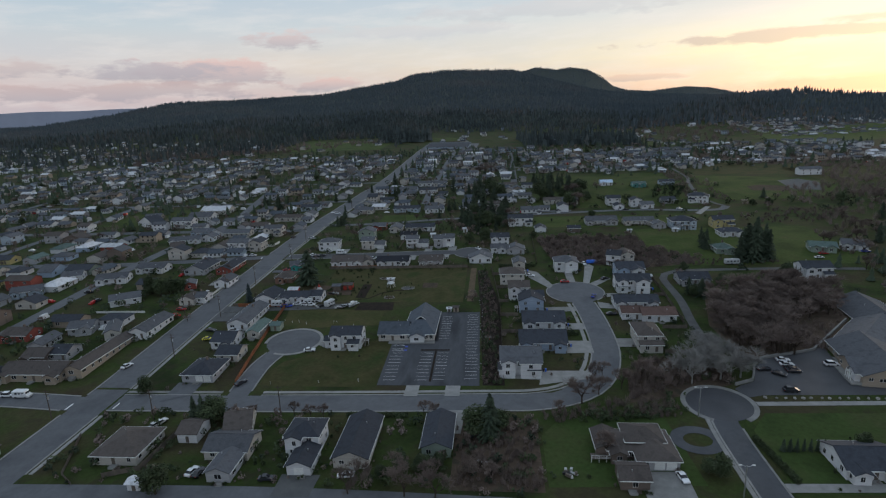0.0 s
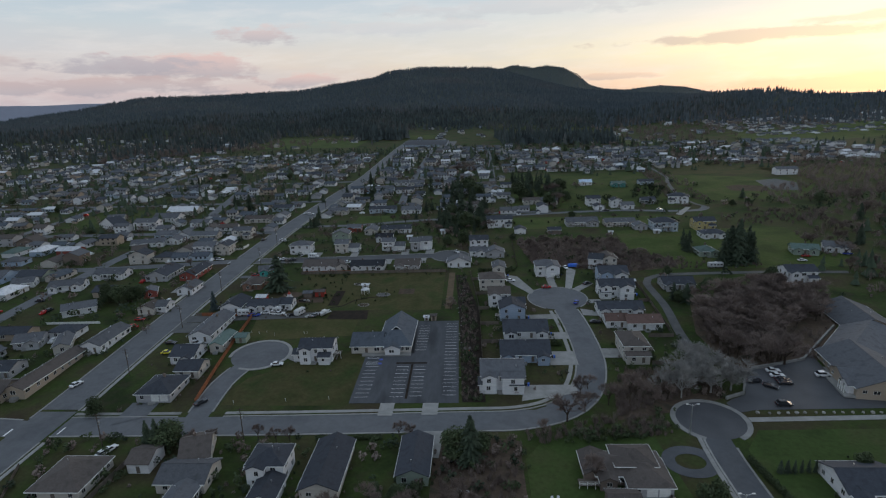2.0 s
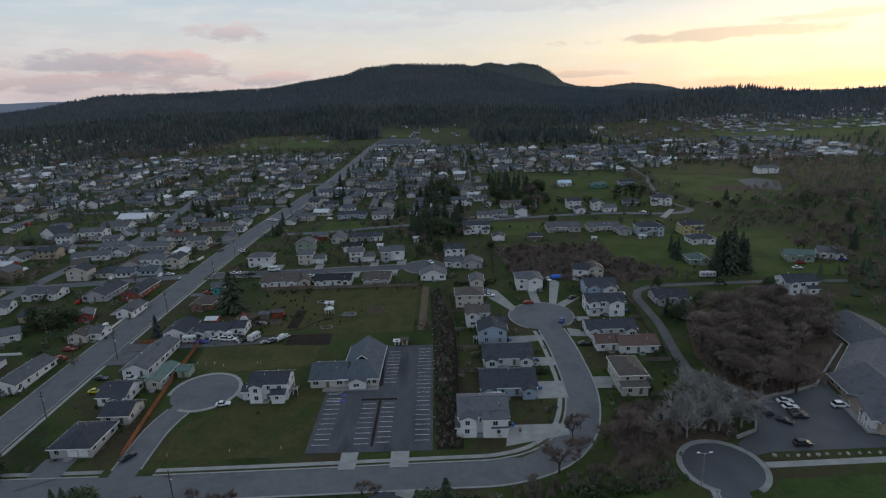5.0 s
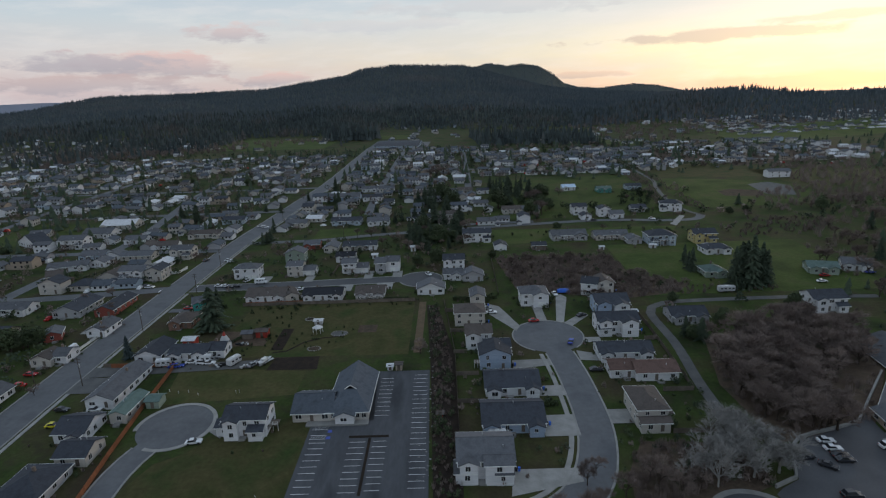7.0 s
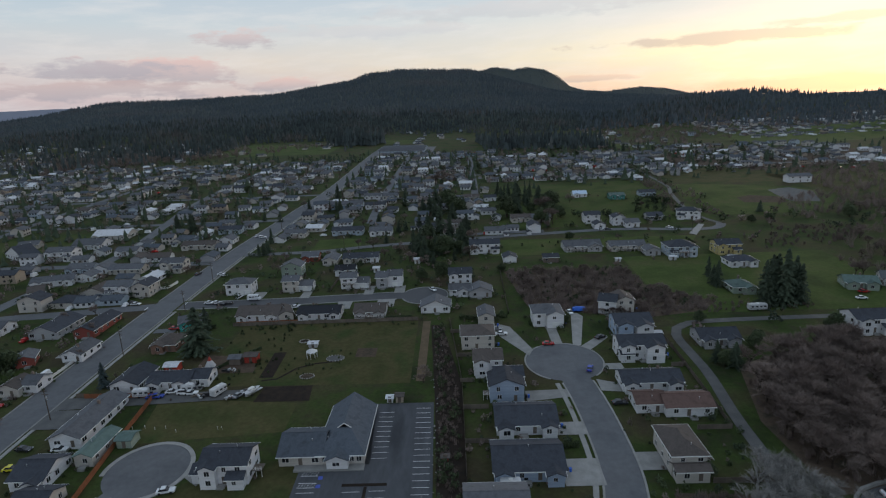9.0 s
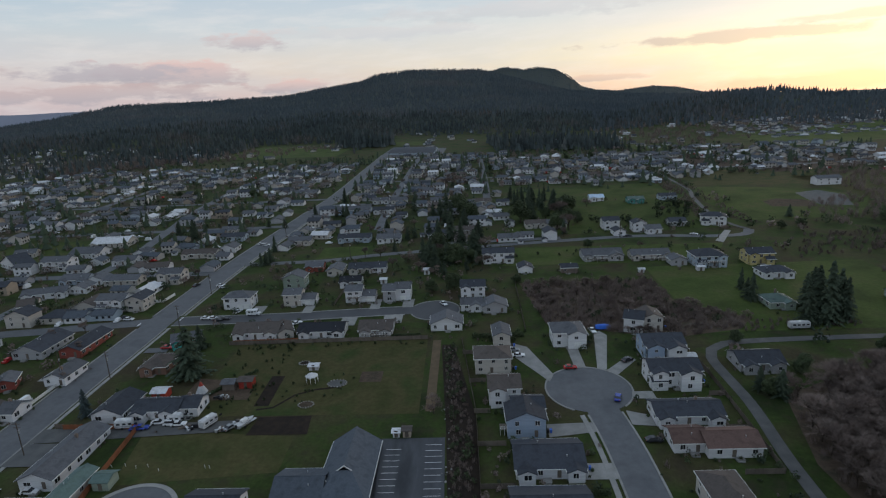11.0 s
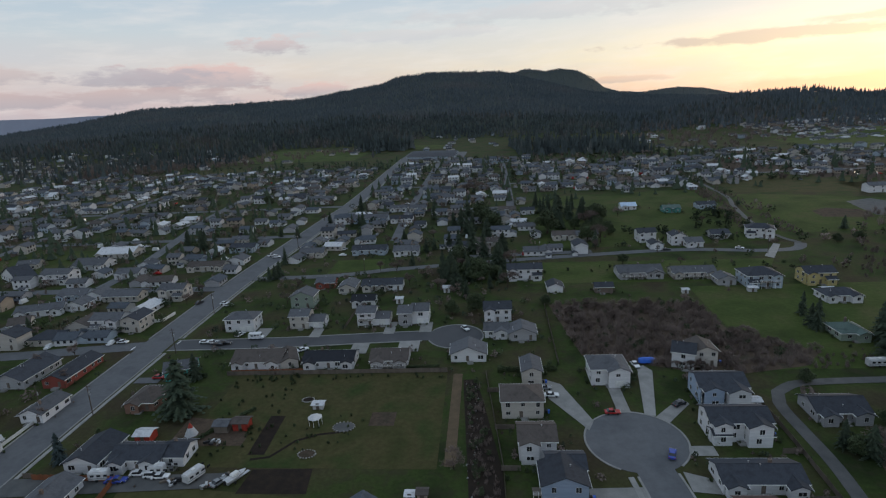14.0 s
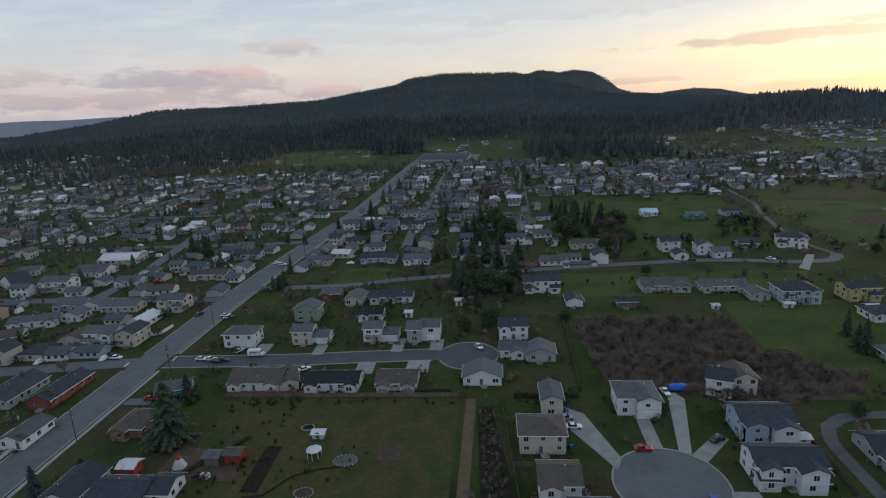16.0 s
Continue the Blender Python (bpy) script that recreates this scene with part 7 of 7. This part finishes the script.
# low evergreen shrubs along the walls of the nearer houses
rd = random.Random(51)
spots = []
for x, y, w, d, rot in HOMES:
    for _ in range(7):
        side = rd.choice((0, 0, 1, 2))
        px, py = (rd.uniform(-w / 2, w / 2), -d / 2 - rd.uniform(0.9, 1.6)) if side == 0 else ((w / 2 + 1.1) * (1 if side == 1 else -1), rd.uniform(-d / 2, d / 2))
        c, s = math.cos(radians(rot)), math.sin(radians(rot))
        spots.append((x + px * c - py * s, y + px * s + py * c))
brush("wall_shrubs", spots[::2], 0.7, 1.5, LEAVES, "low dark shrubs along house walls", 50, 0.12, 1.6)
brush("wall_shrubs", spots[1::2], 0.6, 1.3, TWIGS, "low brown shrubs along house walls", 40, 0.06, 1.4)
yard = [(x + rd.uniform(-12, 12), y + rd.uniform(-12, 12)) for x, y, w, d, rot in HOMES for _ in range(4)]
yard = [(x, y) for x, y in yard if free_of_houses(x, y) and not any(near_line(x, y, ln, hf + 1.5) for ln, hf in ROAD_LINES)]
brush("yard_shrubs", yard[::2], 0.8, 2.4, TWIGS, "leafless shrubs scattered through the yards", 60, 0.06, 1.1)
brush("yard_shrubs", yard[1::2], 0.7, 2.0, LEAVES, "dark evergreen shrubs scattered through the yards", 60, 0.12, 1.5)


def bin_pair(x, y, rot):
    for k, m in enumerate((BLACK, TARP)):
        root = new("wheelie_bin")
        root.matrix_basis = pose(x, y, gz(x, y) + 0.1, 0, 0, rot) @ Matrix.Translation((0.8 * k, 0, 0))
        bm = bmesh.new()
        lo = [bm.verts.new((sx * 0.24, sy * 0.28, 0.06)) for sx, sy in ((-1, -1), (1, -1), (1, 1), (-1, 1))]
        hi = [bm.verts.new((sx * 0.3, sy * 0.36, 1.0)) for sx, sy in ((-1, -1), (1, -1), (1, 1), (-1, 1))]
        for i in range(4):
            bm.faces.new((lo[i], lo[(i + 1) % 4], hi[(i + 1) % 4], hi[i]))
        bm.faces.new(lo[::-1])
        part("body", bm, m, root)
        bm = bmesh.new()
        add_box(bm, -0.32, 0.32, -0.38, 0.38, 1.0, 1.07)
        part("lid", bm, m, root)
        tagged(root, ("black" if k == 0 else "blue") + " plastic wheelie bin beside a house", "bin", group="wheelie bins")


for x, y, w, d, rot in HOMES[22:34]:
    bin_pair(round(x + w / 2 + 0.9, 1), round(y - d / 4, 1), rot)

# pale stones in the shrub bed and along garden edges
rd = random.Random(44)
SV, SF = [], []
for x, y in scatter([(-9, 184), (-4, 184), (-5, 240), (-4, 294), (-8.5, 294), (-8, 240)], 90, 45):
    r, g, n = rd.uniform(0.15, 0.45), gz(x, y), len(SV)
    SV += [(x + r * rd.uniform(0.6, 1.2) * math.cos(1.2566 * i), y + r * rd.uniform(0.6, 1.2) * math.sin(1.2566 * i), g) for i in range(5)] + [(x + 0.1 * r, y, g + r * 0.9)]
    SF += [(n + i, n + (i + 1) % 5, n + 5) for i in range(5)]
tagged(mesh_object("bed_stones", SV, SF, CONCRETE), "pale stones scattered in the shrub bed", "stones", kind="stuff")

# ---------- the rest of the town, street by street ----------
FILL = random.Random(21)


SEG = np.array([(p.x, p.y, q.x - p.x, q.y - p.y, half) for line, half in ROAD_LINES for p, q in zip(line, line[1:])])


def off_roads(x, y, r):
    """True where the place lies at least r beside every street."""
    dx, dy = x - SEG[:, 0], y - SEG[:, 1]
    t = np.clip((dx * SEG[:, 2] + dy * SEG[:, 3]) / (SEG[:, 2] ** 2 + SEG[:, 3] ** 2 + 1e-6), 0, 1)
    return bool(np.all((dx - SEG[:, 2] * t) ** 2 + (dy - SEG[:, 3] * t) ** 2 >= (SEG[:, 4] + r) ** 2))


def free(x, y, r):
    return all((x - a) ** 2 + (y - b) ** 2 >= (r + c) ** 2 for a, b, c in PLACED) and off_roads(x, y, r)


def in_rect(x, y, rects):
    return any(x0 < x < x1 and y0 < y < y1 for x0, x1, y0, y1 in rects)


OPEN = [(-320, -245, 420, 480), (-90, -57, 412, 442), (20, 200, 296, 400), (30, 185, 450, 625), (200, 420, 480, 640), (-92, -10, 240, 300), (84, 160, 196, 280), (-84, -40, 172, 250)]
WALL_PICK = ["white", "white", "white", "beige", "beige", "grey", "bluegrey", "tan", "sage", "blue", "brown", "redw", "yellow"]
ROOF_PICK = ["greyroof", "greyroof", "greyroof", "slate", "slate", "slate", "brownroof", "brownroof", "brownroof", "greenroof", "black", "slate", "white"]
count = 0
for x0, x1, y0, y1, dx, dy, keep in (
    (-470, -143, 60, 330, 19, 24, 0.9), (-560, -143, 330, 640, 17, 21, 0.93), (-110, 60, 445, 900, 16, 22, 0.92),
    (90, 260, 130, 420, 30, 34, 0.35), (170, 330, 380, 470, 26, 28, 0.6), (-130, 60, 40, 118, 20, 24, 0.8),
):
    y = y0
    while y < y1:
        x = x0 + FILL.uniform(0, dx)
        while x < x1:
            px, py = x + FILL.uniform(-2, 2), y + FILL.uniform(-2.5, 2.5)
            w, d = FILL.choice((10, 11, 12, 14, 15)), FILL.choice((8, 9, 9, 10))
            if count < 165 and FILL.random() < keep and not in_rect(px, py, OPEN) and free(px, py, 5.2):
                house(round(px, 1), round(py, 1), FILL.choice((0, 0, 0, 90)), w, d, FILL.choice((1, 1, 1, 2)), FILL.choice(("gx", "gx", "gy", "hip")), FILL.choice(WALL_PICK), FILL.choice(ROOF_PICK), "", rich=False)
                count += 1
            x += dx * FILL.uniform(0.9, 1.15)
        y += dy
# garden trees and shrubs among the houses
n = 0
while n < 95:
    y = 60 + 840 * FILL.random() ** 0.8
    x = FILL.uniform(-560, -140) if FILL.random() < 0.55 else FILL.uniform(-115, 340)
    if in_rect(x, y, OPEN) or not free(x, y, 1.0):
        continue
    kind = FILL.choice(("fir", "ever", "ever", "bare", "bare", "bare"))
    tree(kind, round(x, 1), round(y, 1), round(FILL.uniform(4, 9) if kind != "fir" else FILL.uniform(6, 12), 1))
    n += 1
# parked cars by the kerbs and drives
for _ in range(24):
    x, y = FILL.uniform(-520, 60), FILL.uniform(180, 620)
    if not in_rect(x, y, OPEN) and free(x, y, 0.5) and not -125 < x < 20:
        car(round(x, 1), round(y, 1), FILL.choice((0, 0, 90)), FILL.choice(("white", "white", "grey", "dark", "red", "blue")), FILL.choice(("car", "car", "wagon")))


def far_houses(seed, areas, label):
    """Rows of distant houses: gabled blocks with eaves, joined, each with its own shade."""
    rd = random.Random(seed)
    V, F, S = [], [], []
    mats = [WALL_MAT[k] for k in ("white", "beige", "grey", "tan", "brown", "bluegrey")] + [ROOF_MAT[k] for k in ("greyroof", "slate", "brownroof", "blueslate", "white")] + [GLASS]

    def block(px, py, turn, w, d, h, wall, tile):
        g, o = gz(px, py), 0.45
        ca, sa = math.cos(radians(turn)), math.sin(radians(turn))

        def put(pts):
            V.extend((px + x * ca - y * sa, py + x * sa + y * ca, g + z) for x, y, z in pts)

        k = len(V)
        put([(sx * w, sy * d, z) for z in (-1.5, h) for sx, sy in ((-1, -1), (1, -1), (1, 1), (-1, 1))] + [(-w, 0, h + d * 0.42), (w, 0, h + d * 0.42)])
        F.extend([(k, k + 1, k + 5, k + 4), (k + 1, k + 2, k + 6, k + 9, k + 5), (k + 2, k + 3, k + 7, k + 6), (k + 3, k, k + 4, k + 8, k + 7)])
        S.extend([wall] * 4)
        k = len(V)
        e = h - o * 0.42
        put([(s * (w + o), p, q) for s in (-1, 1) for p, q in ((-d - o, e), (0, h + d * 0.42 + 0.05), (d + o, e), (d + o, e + 0.22), (0, h + d * 0.42 + 0.27), (-d - o, e + 0.22))])
        F.extend([(k + i, k + (i + 1) % 6, k + 6 + (i + 1) % 6, k + 6 + i) for i in range(6)] + [(k, k + 1, k + 4, k + 5), (k + 1, k + 2, k + 3, k + 4), (k + 6, k + 7, k + 10, k + 11), (k + 7, k + 8, k + 9, k + 10)])
        S.extend([tile] * 10)
        for level in range(1 if h < 4 else 2):
            for j in (-1, 0, 1) if w > 3 else (0,):
                for side in (-1, 1):
                    k = len(V)
                    put([(j * w * 0.6 + s * side * -1, side * (d + 0.04), z + 2.5 * level) for s, z in ((-0.6, 1.0), (0.6, 1.0), (0.6, 2.1), (-0.6, 2.1))])
                    F.append((k, k + 1, k + 2, k + 3))
                    S.append(11)

    for x0, x1, y0, y1, dx, dy, keep in areas:
        y = y0
        while y < y1:
            x = x0
            while x < x1:
                px, py = x + rd.uniform(-4, 4), y + rd.uniform(-4, 4)
                x += dx
                if rd.random() > keep or in_rect(px, py, OPEN) or not free(px, py, 4.6):
                    continue
                # a main block, often with a lower one beside it, set askew to its neighbours
                turn = rd.choice((0, 0, 90)) + rd.uniform(-9, 9)
                w, d, h = rd.uniform(3.6, 6.2), rd.uniform(3.2, 4.4), rd.choice((2.5, 2.5, 2.7, 4.9))
                wall, tile = rd.choice((0, 0, 0, 0, 1, 1, 1, 2, 3, 5)), rd.choice((6, 6, 6, 6, 7, 8, 9, 9, 9, 10))
                block(px, py, turn, w, d, h, wall, tile)
                if rd.random() < 0.55:
                    a = radians(turn)
                    o = (w + 1.6) * rd.choice((-1, 1))
                    block(px + o * math.cos(a), py + o * math.sin(a) - 0.6, turn + 90, rd.uniform(2.6, 3.8), rd.uniform(1.9, 2.6), 2.4, wall, tile)
                if rd.random() < 0.4:
                    block(px + rd.uniform(-9, 9), py + rd.choice((-8, 8)), turn, 1.5, 1.3, 1.9, rd.choice((0, 3, 4)), tile)
            y += dy
    return tagged(mesh_object("distant_houses", V, F, mats, slots=S), label, "houses", kind="stuff")


far_houses(31, [(-110, 60, 445, 930, 15, 18, 0.9), (60, 255, 625, 830, 15, 17, 0.9), (255, 420, 680, 830, 19, 24, 0.5), (-560, -130, 330, 860, 16, 19, 0.74), (-470, -143, 60, 330, 20, 24, 0.5), (-900, -560, 300, 900, 26, 30, 0.5), (300, 520, 680, 900, 22, 24, 0.8)], "distant grey-roofed suburban houses in rows")
far_houses(32, [(480, 980, 980, 1240, 20, 24, 0.85), (-260, 60, 1080, 1400, 40, 46, 0.35), (-620, -300, 850, 1200, 45, 45, 0.3), (120, 480, 900, 1250, 36, 40, 0.4), (-1000, -620, 700, 1100, 30, 32, 0.5), (-900, -420, 900, 1300, 34, 40, 0.35), (-1250, -680, 700, 1250, 30, 34, 0.45)], "far scattered pale houses below the hills")


def far_vehicles(seed, areas, n):
    """Distant parked cars and vans: a body and a narrower cabin each."""
    rd = random.Random(seed)
    V, F, S = [], [], []
    mats = [CAR_MAT["white"], CAR_MAT["grey"], CAR_MAT["dark"], CAR_MAT["red"]]
    while n:
        x0, x1, y0, y1 = rd.choice(areas)
        x, y = rd.uniform(x0, x1), rd.uniform(y0, y1)
        if in_rect(x, y, OPEN) or not free(x, y, 0.3):
            continue
        n -= 1
        g, turn, m = gz(x, y) + 0.3, rd.random() < 0.5, rd.choice((0, 0, 0, 1, 2, 3))
        tall = rd.choice((0.7, 0.7, 1.4))
        for (l, w, z0, z1) in ((2.2, 0.9, 0, 0.6), (1.2 if tall < 1 else 2.0, 0.75, 0.6, 0.6 + tall)):
            k = len(V)
            a, b = (w, l) if turn else (l, w)
            V += [(x + sx * a * (0.85 if z == z1 and z0 else 1), y + sy * b * (0.85 if z == z1 and z0 else 1), g + z) for z in (z0, z1) for sx, sy in ((-1, -1), (1, -1), (1, 1), (-1, 1))]
            F += [(k + 4, k + 5, k + 6, k + 7)] + [(k + i, k + (i + 1) % 4, k + 4 + (i + 1) % 4, k + 4 + i) for i in range(4)]
            S += [m] * 5
    return tagged(mesh_object("distant_vehicles", V, F, mats, slots=S), "distant parked cars and vans among the houses", "cars", kind="stuff")


far_vehicles(61, [(-560, -145, 340, 860), (-110, 60, 440, 930), (60, 420, 640, 830), (-470, -145, 180, 330)], 340)


def forest(name, pts, lo, hi, mat, label, tiers=2, sides=5, seed=1, wide=1.0):
    """Many conifers as stacked ragged cones."""
    rd = np.random.RandomState(seed)
    pts = np.asarray(pts)
    z = land(pts[:, 0], pts[:, 1])
    h = rd.uniform(lo, hi, len(pts)) * rd.choice([0.7, 0.9, 1.0, 1.25], len(pts))
    V, F = [], []
    ang = np.arange(sides) * 2 * np.pi / sides
    for (x, y), g, t in zip(pts, z, h):
        r = t * rd.uniform(0.15, 0.24) * wide
        turn = rd.uniform(0, 6.28)
        for k in range(tiers):
            b, top = t * (0.08 + 0.42 * k), t * (0.62 + 0.38 * k if tiers == 2 else 0.5 + 0.25 * k)
            rr = r * (1 - 0.42 * k) * rd.uniform(0.75, 1.25, sides)
            n = len(V)
            V += [(x + rr[i] * math.cos(ang[i] + turn), y + rr[i] * math.sin(ang[i] + turn), g + b - 0.05 * t * (i % 2)) for i in range(sides)]
            V.append((x + rd.uniform(-0.03, 0.03) * t, y, g + min(top, t)))
            F += [(n + i, n + (i + 1) % sides, n + sides) for i in range(sides)]
    return tagged(mesh_object(name, V, F, mat), label, "forest", kind="stuff")


def polar(n, az0, az1, r0, r1, seed, power=1.0):
    rd = np.random.RandomState(seed)
    a = np.radians(rd.uniform(az0, az1, n))
    r = r0 + (r1 - r0) * rd.uniform(0, 1, n) ** power
    return np.stack([r * np.sin(a), 6 + r * np.cos(a)], -1)


# the hill, summit and ridge trees carry the haze in their colour
forest("hill_forest", np.concatenate([polar(34000, -60, 26, 1650, 3060, 1, 0.8), polar(4500, -40, 26, 2860, 3040, 2)]), 8, 15, HAZY_FIR, "dark conifer forest covering the long hill")
forest("far_forest", np.concatenate([polar(4500, -4, 30, 3500, 4230, 3, 0.7), polar(1800, -2, 24, 4120, 4230, 4)]), 9, 15, HAZY_FIR, "dark forest on the far summits", 1)
forest("ridge_forest", np.concatenate([polar(6500, 12, 62, 1280, 1930, 5, 0.8), polar(1100, 20, 62, 1840, 1930, 6)]), 9, 18, HAZY_FIR, "dark forest on the ridge beyond the fields")
left = polar(8000, -56, -9, 1000, 1900, 7)
left = left[(left[:, 1] > 860 + 0.25 * (left[:, 0] + 500)) & ~((np.abs(left[:, 0] + 300) < 110) & (left[:, 1] < 1250))]
left = left[np.random.RandomState(3).uniform(size=len(left)) < np.clip((np.hypot(left[:, 0], left[:, 1]) - 950) / 350, 0.12, 1) * np.where((left[:, 0] < -640) & (left[:, 1] < 1250), 0.3, 1)]
forest("valley_forest", left, 10, 19, HAZY_VALLEY_FIR, "dark conifer woods at the foot of the hill", 2, 6, 8)
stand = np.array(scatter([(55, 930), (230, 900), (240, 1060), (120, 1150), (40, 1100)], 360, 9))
forest("fir_stand", stand, 12, 23, HAZY_VALLEY_FIR, "tall dark fir stand behind the houses", 2, 7, 10)
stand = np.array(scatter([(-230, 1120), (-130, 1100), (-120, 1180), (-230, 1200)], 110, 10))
forest("fir_stand", stand, 18, 28, HAZY_VALLEY_FIR, "tall dark fir stand at the field's edge", 2, 7, 11)
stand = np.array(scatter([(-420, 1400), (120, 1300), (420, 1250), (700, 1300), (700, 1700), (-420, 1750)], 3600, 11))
forest("valley_forest", stand, 9, 18, HAZY_VALLEY_FIR, "mixed dark woods beyond the town", 2, 6, 12)
stand = np.concatenate([np.array(scatter([(-560, 640), (-120, 760), (-120, 950), (-560, 900)], 200, 12)), np.array(scatter([(-110, 560), (420, 640), (430, 900), (-110, 930)], 300, 13)), np.array(scatter([(-560, 330), (-150, 420), (-140, 640), (-560, 640)], 280, 24)), np.array(scatter([(-1000, 300), (-560, 300), (-560, 900), (-1000, 1000)], 500, 14)), np.array(scatter([(420, 560), (900, 800), (900, 980), (420, 840)], 160, 15)), np.array(scatter([(160, 170), (420, 200), (480, 420), (330, 480), (240, 380), (170, 300)], 220, 16))])
forest("scattered_firs", stand, 5, 11, NEEDLES, "scattered dark firs among distant houses", 2, 9, 13, 1.45)
brush("far_brush", scatter([(230, 450), (330, 480), (480, 640), (420, 700), (330, 640), (300, 540), (240, 500)], 420, 46), 3, 7, TWIGS, "brown leafless woods beside the pasture", 45, 0.12)
brush("far_brush", scatter([(-700, 900), (-300, 1020), (-200, 1150), (-700, 1150)], 240, 47), 6, 11, TWIGS, "brown leafless trees along the forest edge", 40, 0.22)
brush("far_brush", scatter([(260, 900), (900, 1180), (900, 1400), (260, 1300)], 420, 48), 6, 12, TWIGS, "brown leafless woods below the ridge", 40, 0.25)
for k, y in enumerate((962, 984, 1008, 1032)):
    house(-78, y, -17, 76, 9, 1, "gx", "bluegrey", "greyroof", rich=False, name="storage_building", label="long low storage building with a grey metal roof")
brush("far_brush", scatter([(-560, 820), (-380, 960), (-330, 1000), (-640, 1000)], 260, 17), 6, 10, TWIGS, "brown leafless wood at the field's edge", 45, 0.2)
brush("far_brush", scatter([(170, 200), (380, 240), (420, 440), (330, 520), (260, 440), (200, 380)], 420, 18), 3, 7, TWIGS, "brown leafless woods beyond the gardens", 60, 0.1)
brush("far_brush", scatter([(-110, 450), (60, 640), (420, 660), (420, 900), (-110, 950)], 520, 19), 3, 7, TWIGS, "brown leafless trees among distant houses", 40, 0.16)
brush("far_brush", scatter([(-560, 200), (-150, 340), (-140, 860), (-560, 860)], 950, 20), 2.5, 6, TWIGS, "brown leafless garden trees", 40, 0.1)
house(306, 581, 0, 20, 9, 2, "gx", "white", "greyroof", rich=False)

# bushes and small trees that fill the gardens between the houses
SOFT = random.Random(77)


def garden_places(n, x0, x1, y0, y1, reach=0.4):
    out = []
    while len(out) < n:
        x, y = SOFT.uniform(x0, x1), y0 + (y1 - y0) * SOFT.random()
        if not in_rect(x, y, OPEN) and not in_rect(x, y, DRIVES) and all((x - a) ** 2 + (y - b) ** 2 > (c * 0.8) ** 2 for a, b, c in PLACED) and off_roads(x, y, reach):
            out.append((x, y))
    return out


for mat, tone, share in ((LEAVES, "dark evergreen", 0.5), (TWIGS, "brown leafless", 0.35), (NEEDLES, "deep green", 0.35)):
    tufts("garden_bushes", garden_places(int(1400 * share), -560, -142, 180, 620), 1.2, 5.0, mat, tone + " bushes in the gardens between houses", 30, 3)
    tufts("garden_bushes", garden_places(int(700 * share), -560, -122, 600, 930), 2.0, 6.5, mat, tone + " bushes among distant houses", 24, 4)
    tufts("garden_bushes", garden_places(int(900 * share), -115, 420, 445, 930), 1.8, 6.5, mat, tone + " bushes and small trees among distant houses", 26, 5)
    tufts("garden_bushes", garden_places(int(260 * share), -122, 30, 300, 445), 1.0, 3.4, mat, tone + " bushes in the back gardens", 34, 6)
    tufts("garden_bushes", garden_places(int(210 * share), -125, 15, 122, 160), 1.0, 3.2, mat, tone + " bushes round the yards", 40, 7)
    tufts("garden_bushes", garden_places(int(170 * share), 3, 80, 180, 310), 0.8, 2.4, mat, tone + " bushes along garden fences", 40, 8)
    tufts("garden_bushes", garden_places(120 if mat is TWIGS else 25, 90, 380, 200, 470), 1.5, 6.0, mat, tone + " bushes and scrub at the edge of the meadow", 34, 9)
    tufts("meadow_bushes", scatter([(70, 444), (185, 462), (180, 486), (70, 482)], int(70 * share), 91), 2.0, 6.0, mat, tone + " bushes round the houses by the meadow", 40, 10)
    tufts("meadow_bushes", scatter([(138, 488), (166, 486), (170, 535), (140, 530)], int(60 * share), 92), 2.0, 6.5, mat, tone + " bushes beside the pasture", 40, 11)
    tufts("meadow_bushes", scatter([(40, 404), (150, 400), (150, 412), (40, 414)], int(44 * share), 93), 1.0, 3.0, mat, tone + " bushes behind the long houses", 40, 12)
